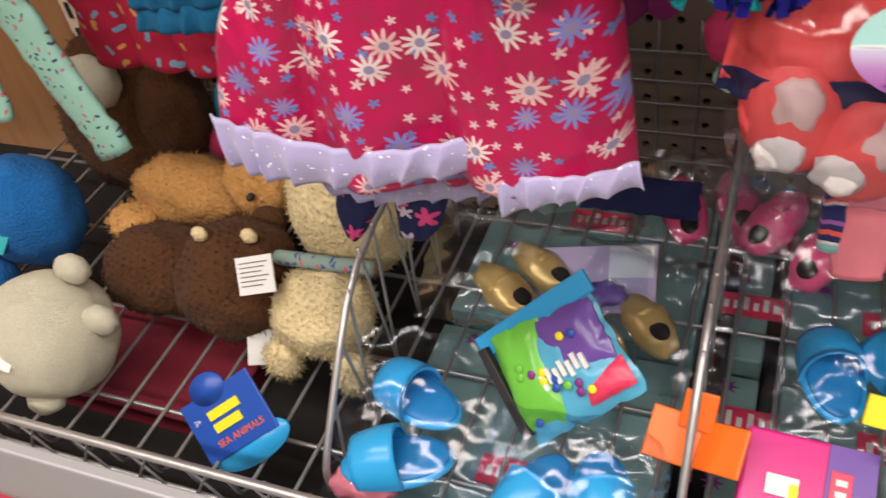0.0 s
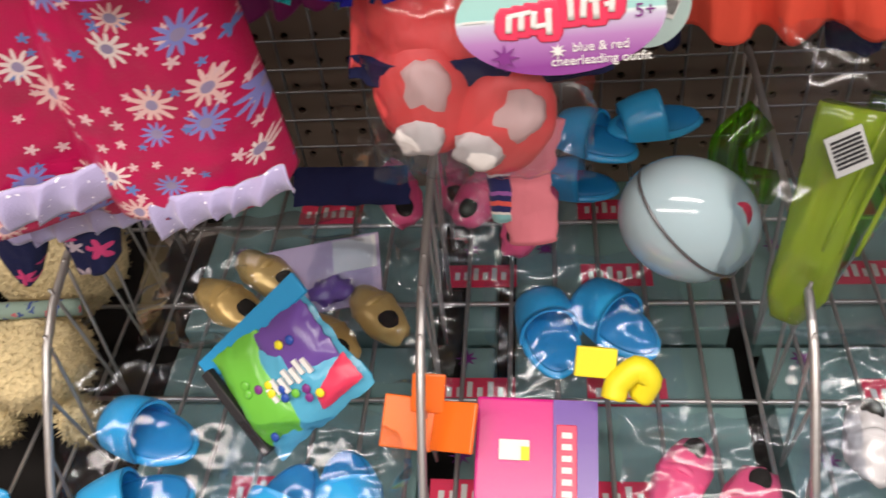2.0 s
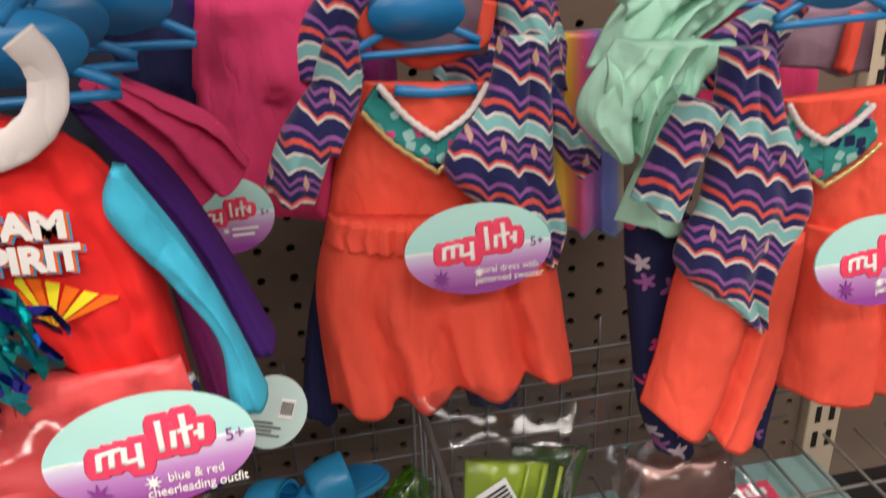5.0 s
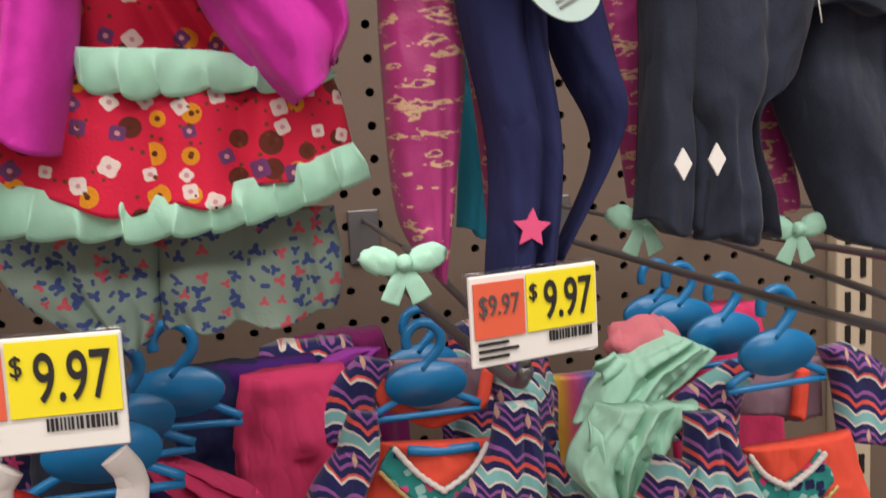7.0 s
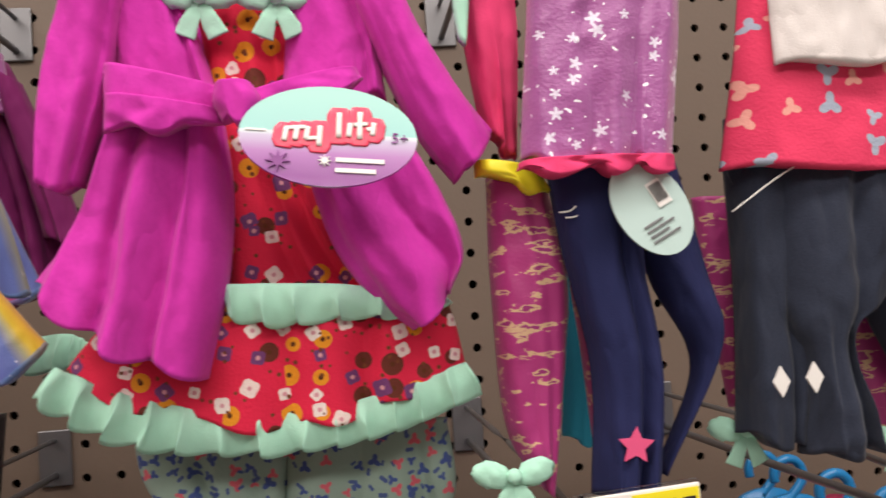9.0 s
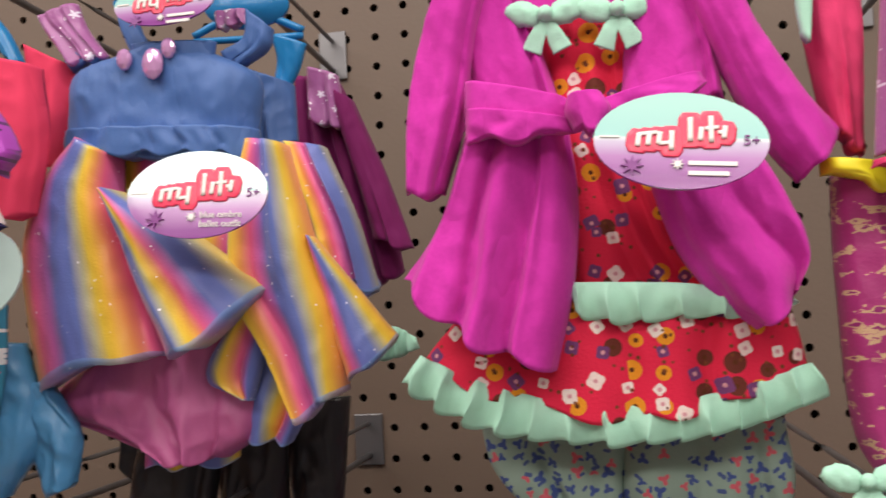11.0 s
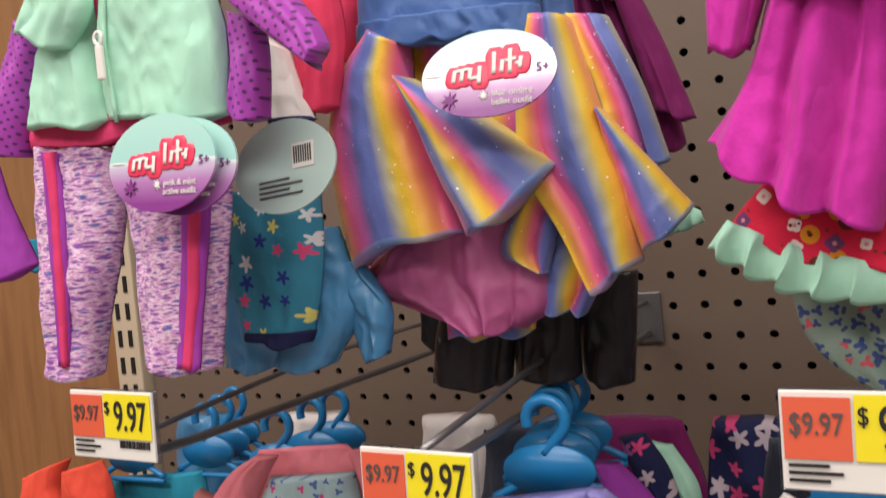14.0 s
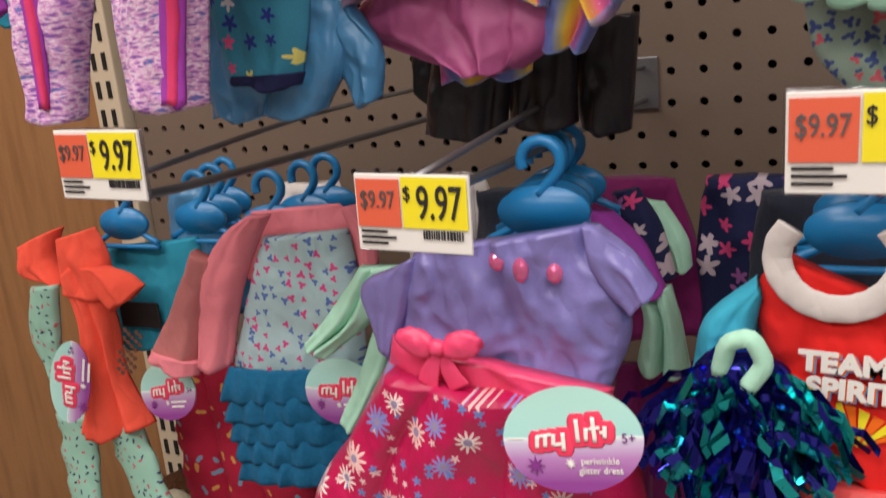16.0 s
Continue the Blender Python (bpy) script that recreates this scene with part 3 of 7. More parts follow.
def star(r, inner, points, thick):
    bm = bmesh.new()
    f, b = [], []
    for j in range(points * 2):
        u = math.pi * j / points + math.pi / 2
        q = r if j % 2 == 0 else inner
        f.append(bm.verts.new((q * math.cos(u), -thick, q * math.sin(u))))
        b.append(bm.verts.new((q * math.cos(u), 0, q * math.sin(u))))
    bm.faces.new(f)
    bm.faces.new(b)
    for j in range(points * 2):
        k = (j + 1) % (points * 2)
        bm.faces.new((f[j], f[k], b[k], b[j]))
    return bm


def tag_card(loc, rx, rz, turn=(0, 0, 0), words="", back=False):
    t = thing("product_tag", loc, "glossy oval mint and purple card tag on a garment" if not back else "pale mint oval card tag turned to its back, with a barcode", "tag", "tags on the doll outfits", "", turn)
    card = part("card", disc(0.033, 0.0235, 0.0012), "tag" if not back else "tagback", t, "", False)
    card.scale = (rx / 0.033, 1, rz / 0.0235)
    if back:
        part("barcode_patch", box(0.18 * rx, 0.6 * rx, -0.0018, -0.0013, -0.1 * rz, 0.42 * rz), "white", t, "white barcode patch", False)
        for i in range(8):
            part("barcode_bar", box((0.22 + i * 0.045) * rx, (0.24 + i * 0.045) * rx, -0.0022, -0.0019, 0, 0.36 * rz), "black", t, "", False)
        for i in range(4):
            part("print_line", box(-0.5 * rx, (0.1 + (i % 2) * 0.25) * rx, -0.0018, -0.0013, (-0.30 - i * 0.11) * rz, (-0.26 - i * 0.11) * rz), "steel", t, "", False)
        return t
    k = rx / 0.033
    lean = pose(0, 0, 0, 0, -7, 0)
    strokes = [(-0.0165, 0.0, 0.0052), (-0.0125, 0.0, 0.0052), (-0.0085, 0.0, 0.0052), (-0.0040, -0.0030, 0.0052), (0.0035, 0.0, 0.0102), (0.0072, 0.0, 0.0056), (0.0112, -0.0012, 0.0100), (0.0160, 0.0, 0.0052)]
    for x, z0, z1 in strokes:
        a, b = Vector((x * k, 0, (z0 - 0.0015) * k)), Vector(((x + 0.0012) * k, 0, (z1 - 0.0015) * k))
        out = (b - a).normalized() * 0.0024 * k
        part("logo_halo", limb([a - out, a, b, b + out], [0.0030 * k, 0.0046 * k, 0.0046 * k, 0.0030 * k], 12, 0.12, 0.0), "brand", t, "coral red logo halo", True, Matrix.Translation((0, -0.0014, 0)) @ lean)
        part("logo_bar", limb([a, b], [0.00105 * k, 0.00105 * k], 8, 0.2, 0.0), "white", t, "white logo stroke", True, Matrix.Translation((0, -0.0023, 0)) @ lean)
    for x0, x1, z in ((-0.0160, -0.0082, 0.0036), (-0.0085, -0.0035, -0.0012), (0.0096, 0.0148, 0.0034), (0.0142, 0.0176, 0.0012)):
        part("logo_bar", limb([(x0 * k, 0, z * k), (x1 * k, 0, z * k)], [0.0008 * k, 0.0008 * k], 8, 0.2, 0.0), "white", t, "white logo stroke", True, Matrix.Translation((0, -0.0023, 0)) @ lean)
    part("card_line", box(-0.93 * rx, -0.70 * rx, -0.0016, -0.0013, 0.0004, 0.0011), "white", t, "pale line across the card", False)
    part("flower_mark", star(0.0045 * k, 0.0017 * k, 8, 0.0006), "purpleink", t, "small purple flower print", False, Matrix.Translation((-0.018 * k, -0.0014, -0.0115 * k)))
    part("flower_mark", star(0.0026 * k, 0.001 * k, 8, 0.0006), "white", t, "small white flower print", False, Matrix.Translation((-0.001 * k, -0.0014, -0.0105 * k)))
    text("age_mark", "5+", 0.006 * k, "purpleink", t, Matrix.Translation((0.0265 * k, -0.0016, 0.000)))
    for i, w in enumerate(words.split("/") if words else []):
        text("caption", w, 0.0042 * k, "white", t, Matrix.Translation((0.0125 * k, -0.0016, (-0.0098 - 0.0042 * i) * k)))
    if not words:
        for i in range(2):
            part("caption_bar", box(0.003 * k, (0.021 - 0.003 * i) * k, -0.0018, -0.0013, (-0.0107 - 0.0042 * i) * k, (-0.009 - 0.0042 * i) * k), "white", t, "", False)
    return t


def price_label(loc, yaw=0, roll=0, k=1.0):
    t = thing("price_label", loc, "white price label with red and yellow fields on a hook", "price label", "price labels on the hooks", "", (0, roll, yaw))
    w, h = 0.0265 * k, 0.0165 * k
    part("card", box(-w, w, 0, 0.0016, -h, h, 0.0005), "white", t, "", False)
    part("holder", box(-w - 0.001, w + 0.001, 0.0018, 0.003, -h - 0.001, h + 0.001, 0.0005), "clear", t, "clear plastic holder", False)
    part("yellow_field", box(-0.004 * k, w - 0.001, -0.0006, -0.0002, -0.006 * k, h - 0.001), "yellow", t, "yellow price field", False)
    part("red_field", box(-w + 0.001, -0.005 * k, -0.0006, -0.0002, -0.006 * k, h - 0.002), "red", t, "red price field", False)
    text("price", "9.97", 0.0200 * k, "black", t, Matrix.Translation((0.0130 * k, -0.0009, 0.0042 * k)), 0.60, 0.00015)
    text("dollar_sign", "$", 0.0085 * k, "black", t, Matrix.Translation((-0.0015 * k, -0.0009, 0.0085 * k)), 0.8)
    text("small_price", "$9.97", 0.0105 * k, "steel", t, Matrix.Translation((-0.0155 * k, -0.0009, 0.0055 * k)), 0.7)
    for i in range(3):
        part("print_line", box(-w + 0.002, (-0.012 + 0.004 * (i % 2)) * k, -0.0006, -0.0002, (-0.0085 - 0.0025 * i) * k, (-0.0075 - 0.0025 * i) * k), "black", t, "", False)
    rnd = random.Random(7)
    x = 0.005 * k
    while x < w - 0.003:
        d = rnd.uniform(0.0004, 0.0010)
        part("barcode_bar", box(x, x + d, -0.0006, -0.0002, -0.0105 * k, -0.0068 * k), "black", t, "", False)
        x += d + rnd.uniform(0.0004, 0.0008)
    return t


def hanger(loc, yaw=0, size=1.0, wide=True):
    """A small blue doll-clothes hanger; its hook's top is at loc."""
    t = thing("doll_hanger", loc, "blue plastic doll clothes hanger on a steel hook", "hanger", "hangers of the doll outfits", "", (0, 0, yaw))
    s = size
    pts = [(0.004 * s + 0.010 * s * math.cos(a) - 0.004 * s, 0, -0.010 * s + 0.010 * s * math.sin(a)) for a in [math.radians(d) for d in range(200, -80, -28)]]
    pts.append((-0.002 * s, 0, -0.026 * s))
    part("hook", rod(pts, 0.0029 * s, 10), "hanger", t)
    part("plate", disc(0.023 * s, 0.0125 * s, 0.004), "hanger", t, "", True, Matrix.Translation((0, 0.0015, -0.034 * s)))
    for i in range(6):
        part("embossed_bar", box((-0.012 + i * 0.0045) * s, (-0.0095 + i * 0.0045) * s, -0.0021, -0.0015, -0.038 * s, -0.030 * s), "hanger", t, "", False)
    part("arm", rod([(-0.030 * s, 0, -0.049 * s), (-0.012 * s, 0, -0.040 * s), (0.012 * s, 0, -0.040 * s), (0.030 * s, 0, -0.049 * s)], 0.0022 * s, 8), "hanger", t)
    part("cross_bar", rod([(-0.030 * s, 0, -0.052 * s), (0.030 * s, 0, -0.052 * s)], 0.0020 * s, 8), "hanger", t)
    return t


def bow(parent, x, y, z, s, material):
    for sg in (-1, 1):
        part("bow_loop", blob(x + sg * 0.011 * s, y, z + 0.001 * s, 0.010 * s, 0.004 * s, 0.0065 * s, 0.3, 2, 3, pose(0, 0, 0, 0, -sg * 18, 0)), material, parent, "bow loop")
        part("bow_tail", limb([(x, y, z), (x + sg * 0.004 * s, y - 0.001, z - 0.010 * s), (x + sg * 0.008 * s, y, z - 0.019 * s)], [0.002 * s, 0.004 * s, 0.005 * s], 8, 0.2), material, parent, "bow tail")
    part("bow_knot", blob(x, y - 0.002, z, 0.004 * s, 0.004 * s, 0.004 * s, 0.1, 1, 3), material, parent)


# ---- the setting ----
PITCH, ROW0 = 0.0254, 1.533


def pegboard(c0, c1, r0, r1):
    """A board with real round holes on a one-inch grid."""
    verts, faces = [], []
    h, r, d, n = PITCH / 2, 0.0036, 0.005, 8
    square = [(1, 0), (1, 1), (0, 1), (-1, 1), (-1, 0), (-1, -1), (0, -1), (1, -1)]
    for c in range(c0, c1):
        for q in range(r0, r1):
            x, z, b = c * PITCH, ROW0 + q * PITCH, len(verts)
            verts += [(x + sx * h, 0, z + sz * h) for sx, sz in square]
            verts += [(x + r * math.cos(math.pi * k / 4), 0, z + r * math.sin(math.pi * k / 4)) for k in range(n)]
            verts += [(x + r * math.cos(math.pi * k / 4), d, z + r * math.sin(math.pi * k / 4)) for k in range(n)]
            for k in range(n):
                j = (k + 1) % n
                faces.append((b + k, b + j, b + 8 + j, b + 8 + k))
                faces.append((b + 8 + k, b + 8 + j, b + 16 + j, b + 16 + k))
    me = bpy.data.meshes.new("pegboard")
    me.from_pydata(verts, [], faces)
    return me


wall = tagged(new("wall_back"), "beige pegboard back wall of a shop fixture", "wall", kind="structure")
part("pegboard", pegboard(-21, 29, -24, 26), "board", wall, "beige perforated hardboard panel", False)
# Near-black sheet; its colour stands for the shade behind the holes.
part("backing", box(-2.2, 2.2, 0.012, 0.05, 0, 2.9), "dark", wall, "near-black sheet painted as the shade behind the board", False)
part("wood_panel", box(-2.2, -0.59, 0.0, 0.011, 0.0, 2.9), "wood", wall, "tan wood-grain panel", False)
part("lower_panel", box(-0.54, 0.72, 0.0, 0.011, 0.0, 0.908), "board", wall, "", False)
part("upper_panel", box(-0.54, 0.72, 0.0, 0.011, 2.19, 2.9), "board", wall, "", False)
part("right_panel", box(0.765, 2.2, 0.0, 0.011, 0.0, 2.9), "board", wall, "", False)
for x0 in (-0.588, 0.726):
    up = tagged(new("upright"), "cream slotted steel upright of the fixture", "upright", kind="structure")
    part("channel", box(x0, x0 + 0.036, -0.012, 0.010, 0.0, 2.9, 0.002), "cream", up, "", False)
    for i in range(34):
        z = 1.0 + i * 0.03
        # Slots are not cut: near-black bars paint their inner shade on the face.
        part("slot", box(x0 + 0.008, x0 + 0.013, -0.0135, -0.0115, z, z + 0.018), "dark", up, "", False)
        part("slot", box(x0 + 0.023, x0 + 0.028, -0.0135, -0.0115, z, z + 0.018), "dark", up, "", False)
for nm, b, m, lab in (("floor", box(-2.2, 2.2, -3.0, 0.05, -0.05, 0), "floor", "pale vinyl shop floor"), ("ceiling", box(-2.2, 2.2, -3.0, 0.05, 2.9, 2.95), "ceil", "white tiled shop ceiling"),
                      ("wall_south", box(-2.2, 2.2, -3.05, -3.0, 0, 2.9), "shelf", "shelving across the aisle"), ("wall_west", box(-2.25, -2.2, -3.0, 0.05, 0, 2.9), "wood", "wooden end panel"),
                      ("wall_east", box(2.2, 2.25, -3.0, 0.05, 0, 2.9), "shelf", "end of the aisle")):
    tagged(part(nm, b, m, None, "", False), lab, nm.split("_")[0], kind="structure")

# wire grid hung before the lower board
grid = thing("wire_grid", (0, 0, 0), "thin dark wire grid panel before the lower pegboard", "wire grid")
for i in range(36):
    x = -0.50 + i * 0.0335
    part("upright_wire", rod([(x, -0.012, 1.02), (x, -0.012, 1.185)], 0.0013, 6), "steel", grid)
for z in (1.045, 1.075, 1.105, 1.128, 1.156):
    part("cross_wire", rod([(-0.52, -0.014, z), (0.70, -0.014, z)], 0.0012, 6), "steel", grid)

# shelf with wire basket
FY, BZ = -0.425, 1.020
shelf = thing("shelf_edge", (0, 0, 0), "grey metal shelf edge below the wire basket", "shelf")
part("price_channel", box(-0.9, 0.9, FY - 0.022, FY - 0.012, 0.985, 1.060, 0.002), "rail", shelf, "grey price channel", False)
part("red_strip", box(-0.9, 0.9, FY - 0.026, FY - 0.0225, 0.96, 0.983), "redstrip", shelf, "red strip below the channel", False)
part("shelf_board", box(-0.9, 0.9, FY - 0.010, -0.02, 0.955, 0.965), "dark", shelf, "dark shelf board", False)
basket = thing("wire_basket", (0, 0, 0), "silver wire basket shelf with wire dividers", "basket")
for i in range(44):
    x = -0.62 + i * 0.034
    part("floor_wire", rod([(x, FY + 0.004, BZ + 0.045), (x, FY + 0.010, BZ + 0.004), (x, FY + 0.03, BZ), (x, -0.02, BZ)], 0.0017, 6), "wire", basket)
for y in (-0.36, -0.27, -0.18, -0.09):
    part("floor_rail", rod([(-0.65, y, BZ - 0.003), (0.88, y, BZ - 0.003)], 0.0019, 6), "wire", basket)
for z in (BZ + 0.047, BZ + 0.012):
    part("front_rail", rod([(-0.65, FY, z), (0.88, FY, z)], 0.0036 if z > BZ + 0.03 else 0.002, 8), "wire", basket, "thick front rail")
for i in range(60):
    x = -0.63 + i * 0.025
    part("lattice_wire", rod([(x, FY - 0.001, BZ + 0.012), (x + 0.02 * (1 if i % 2 else -1), FY - 0.001, BZ + 0.046)], 0.0012, 5), "wire", basket)
for x in (-0.115, 0.115, 0.335):
    d = thing("basket_divider", (x, 0, 0), "silver wire divider standing in the basket", "divider", "basket dividers")
    top = [(0, FY + 0.03, BZ + 0.01), (0, FY + 0.032, BZ + 0.035), (0, -0.30, BZ + 0.135), (0, -0.10, BZ + 0.150), (0, -0.03, BZ + 0.150)]
    part("frame_wire", rod(top, 0.0028, 8), "wire", d)
    for i in range(15):
        y = -0.385 + i * 0.0245
        zt = BZ + 0.035 + (y - FY - 0.032) / 0.093 * 0.10 if y < -0.30 else BZ + 0.137 + (y + 0.30) * 0.06
        part("lattice_wire", rod([(0, y - 0.012 * (1 if i % 2 else -1), BZ + 0.006), (0, y, zt)], 0.0013, 5), "wire", d)


# ---- hooks, labels, hangers ----
def peg_hook(x, z, length=0.40):
    t = thing("peg_hook", (x, 0, z), "grey steel display hook in the pegboard", "hook", "display hooks")
    part("rod", rod([(0, 0.004, 0), (0, -length, 0.004), (0, -length - 0.012, 0.014)], 0.0026), "steel", t)
    part("label_arm", rod([(0, 0.004, 0.026), (0, -length * 0.6, 0.027), (0, -length - 0.012, 0.016)], 0.0018), "steel", t)
    part("back_plate", box(-0.012, 0.012, -0.003, -0.0005, -0.008, 0.034, 0.001), "steel", t, "", False)


for x in (-0.160, 0.004, 0.172, 0.318, 0.475, 0.60):
    peg_hook(x, 1.537)
for x in (-0.155, -0.012, 0.2, 0.318, 0.41, -0.30):
    peg_hook(x, 1.862, 0.36)
price_label((-0.158, -0.422, 1.563), 0, 2)
price_label((0.005, -0.422, 1.540), 0, 2, 0.96)
price_label((0.170, -0.422, 1.563), 0, 1)
price_label((0.3155, -0.432, 1.5735), 12, 0, 0.82)
for x, y, z, a in ((0.022, -0.314, 1.552, 0), (0.006, -0.26, 1.545, 4), (0.004, -0.24, 1.545, -5), (0.004, -0.22, 1.546, 7), (-0.205, -0.235, 1.525, 3), (-0.20, -0.20, 1.525, -4), (-0.2, -0.17, 1.525, 5),
                   (-0.36, -0.22, 1.520, 0), (0.166, -0.30, 1.540, 0), (0.168, -0.26, 1.54, 6), (0.19, -0.22, 1.54, -8), (0.325, -0.19, 1.520, 0), (0.33, -0.15, 1.52, 6),
                   (-0.005, -0.312, 1.872, 0), (0.01, -0.25, 1.868, 8), (0.205, -0.345, 1.855, 0), (-0.15, -0.38, 1.868, 0), (-0.30, -0.2, 1.52, 0), (-0.31, -0.17, 1.52, 6), (-0.32, -0.14, 1.52, -4)):
    hanger((x, y, z), a, 1.05)


# ---- garments ----
def outfit(name, loc, label, category="doll outfit", turn=(0, 0, 0)):
    return thing(name, loc, label, category, "doll outfits on the hooks", "", turn)


PINK_TULLE, CORALPINK, MESH = cloth("pink_tulle", (0.46, 0.10, 0.27), 0.5), cloth("coral_pink_fleece", (0.70, 0.05, 0.12)), mesh_mat()
# ballet dress with rainbow skirt
g = outfit("ballet_dress", (0.0, -0.30, 1.745), "blue doll ballet dress with gems and a rainbow organza skirt")
drape("bodice", g, "blue", [(-0.0280, 1.7930), (-0.0610, 1.7850), (-0.0670, 1.7660), (-0.0700, 1.7440)], [(0.0110, 1.7900), (0.0360, 1.7750), (0.0360, 1.7530), (0.0330, 1.7340)], -0.305, 0.014, 1.0, 0.0015, 1.0, 3.0, 0.002, 0.0014)
drape("neck_panel", g, "blue", [(-0.0270, 1.7950), (-0.0250, 1.7860)], [(0.0180, 1.7920), (0.0160, 1.7810)], -0.314, 0.004, 1.0, 0.0008, 1.0, 4.0, 0.002, 0.0006, nx=24, nz=10)
drape("waistband", g, "blue", [(-0.0670, 1.7540), (-0.0670, 1.7410)], [(0.0370, 1.7470), (0.0380, 1.7330)], -0.309, 0.015, 5.0, 0.0016, 1.0, 2.0, 0.0, 0.0008, nz=12)
drape("strap", g, "blue", [(-0.0390, 1.8260), (-0.0360, 1.8070), (-0.0300, 1.7900)], [(-0.0280, 1.8240), (-0.0250, 1.8050), (-0.0170, 1.7890)], -0.308, 0.003, 1.0, 0.001, nx=14, nz=20)
drape("strap", g, "blue", [(0.0310, 1.8100), (0.0290, 1.7960), (0.0170, 1.7880)], [(0.0450, 1.7980), (0.0420, 1.7880), (0.0290, 1.7800)], -0.305, 0.004, 2.0, 0.002, nx=16, nz=20)
drape("strap", g, "blue", [(-0.0710, 1.7930), (-0.0660, 1.7860)], [(-0.0610, 1.7990), (-0.0470, 1.7950)], -0.303, 0.003, 1.0, 0.001, nx=14, nz=10)
drape("sleeve_frill", g, "sparkle", [(-0.0850, 1.8180), (-0.0800, 1.8080), (-0.0680, 1.7910)], [(-0.0630, 1.8240), (-0.0570, 1.8090), (-0.0460, 1.7940)], -0.303, 0.004, 3.0, 0.002, seed=5.0, label="pink glitter sleeve frill", nx=24, nz=20)
drape("sleeve_frill", g, "sparkle", [(0.0040, 1.8180), (0.0050, 1.8090)], [(0.0230, 1.8180), (0.0240, 1.8110)], -0.283, 0.004, 3.0, 0.002, seed=6.0, label="pink glitter sleeve frill", nx=24, nz=16)
drape("skirt_back", g, "rainbow", [(0.0450, 1.7410), (0.0560, 1.7080), (0.0640, 1.6760)], [(0.0680, 1.7370), (0.0820, 1.7020), (0.0920, 1.6630)], -0.300, 0.010, 2.0, 0.004, seed=2.0, uv=(1.2, 0.62), label="rainbow organza panel behind")
drape("skirt_base", g, "rainbow", [(-0.0690, 1.7530), (-0.0760, 1.7020), (-0.0660, 1.6380)], [(0.0530, 1.7400), (0.0640, 1.6880), (0.0710, 1.6310)], -0.296, 0.010, 4.0, 0.004, seed=9.0, uv=(3.2, 0.1), label="inner rainbow layer")
drape("petticoat", g, PINK_TULLE, [(-0.0370, 1.6490), (-0.0870, 1.6180), (-0.0580, 1.6000), (-0.0220, 1.5860)], [(0.0310, 1.6560), (0.0350, 1.6220), (0.0290, 1.6000), (0.0100, 1.5870)], -0.296, 0.016, 2.5, 0.005, seed=8.0, crease=0.003, label="pink tulle petticoat")
drape("hem_tail", g, "rainbow", [(-0.0390, 1.6090), (-0.0390, 1.5800)], [(0.0160, 1.6070), (0.0120, 1.5820)], -0.290, 0.004, 2.0, 0.003, seed=3.0, uv=(1.7, 0.3))
drape("lower_layer", g, "rainbow", [(0.0150, 1.6340), (0.0210, 1.5950)], [(0.0750, 1.6420), (0.0440, 1.5930)], -0.298, 0.008, 2.0, 0.003, seed=5.0, uv=(1.6, 0.1))
drape("skirt_panel", g, "rainbow", [(0.0340, 1.7400), (0.0240, 1.7050), (0.0230, 1.6680), (0.0390, 1.6340), (0.0520, 1.6020)], [(0.0530, 1.7370), (0.0650, 1.6890), (0.0750, 1.6530), (0.0780, 1.6200)], -0.312, 0.016, 2.0, 0.004, seed=1.4, uv=(1.35, 0.78))
drape("skirt_flap", g, "rainbow", [(0.0630, 1.6920), (0.0700, 1.6590), (0.0790, 1.6210)], [(0.0660, 1.6910), (0.0870, 1.6640), (0.1040, 1.6410)], -0.318, 0.008, 1.0, 0.002, seed=4.4, uv=(1.0, 0.05), label="rainbow flap folded outward")
drape("skirt_panel", g, "rainbow", [(-0.0540, 1.7490), (-0.0750, 1.7270), (-0.0870, 1.6880), (-0.0790, 1.6190)], [(-0.0340, 1.7380), (-0.0330, 1.7110), (-0.0200, 1.6690), (-0.0090, 1.6360)], -0.312, 0.020, 1.0, 0.003, seed=2.2, uv=(1.32, 0.0), sag=-0.008)
drape("skirt_lining", g, "rainbow", [(0.0370, 1.6680), (0.0120, 1.6410), (0.0070, 1.6240), (0.0250, 1.6160)], [(0.0410, 1.6700), (0.0400, 1.6500), (0.0350, 1.6310), (0.0300, 1.6150)], -0.312, 0.006, 1.5, 0.003, seed=7.0, uv=(1.1, 0.55), label="pale inside of the curled flap")
drape("skirt_flap", g, "rainbow", [(-0.0300, 1.7180), (-0.0180, 1.6740), (-0.0050, 1.6360)], [(-0.0280, 1.7190), (0.0060, 1.6980), (0.0440, 1.6690)], -0.324, 0.022, 1.0, 0.003, seed=6.1, uv=(1.75, 0.16), sag=0.006, label="rainbow flap folded outward")
for x, z, s in ((-0.0265, 0.0400, 0.95), (-0.0115, 0.0365, 1.35), (-0.0030, 0.0435, 0.9)):
    part("gem", blob(x, -0.0225, z, 0.0042 * s, 0.003, 0.0060 * s, 0, 0, 2), "lilacgem", g, "faceted lilac gem", False)
tag_card((0.0270, -0.3600, 1.7090), 0.0325, 0.0200, (-12, 3, 0), "blue ombre/ballet outfit")
tag_card((-0.0030, -0.3250, 1.8100), 0.026, 0.012, (-10, 0, 0))
g = outfit("ballet_dress", (0.035, -0.225, 1.745), "blue doll ballet dress with a rainbow skirt, hanging behind another")
drape("bodice", g, "blue", [(-0.0050, 1.8000), (-0.0060, 1.7500)], [(0.0360, 1.7840), (0.0370, 1.7510)], -0.25, 0.01, 2.0, 0.003)
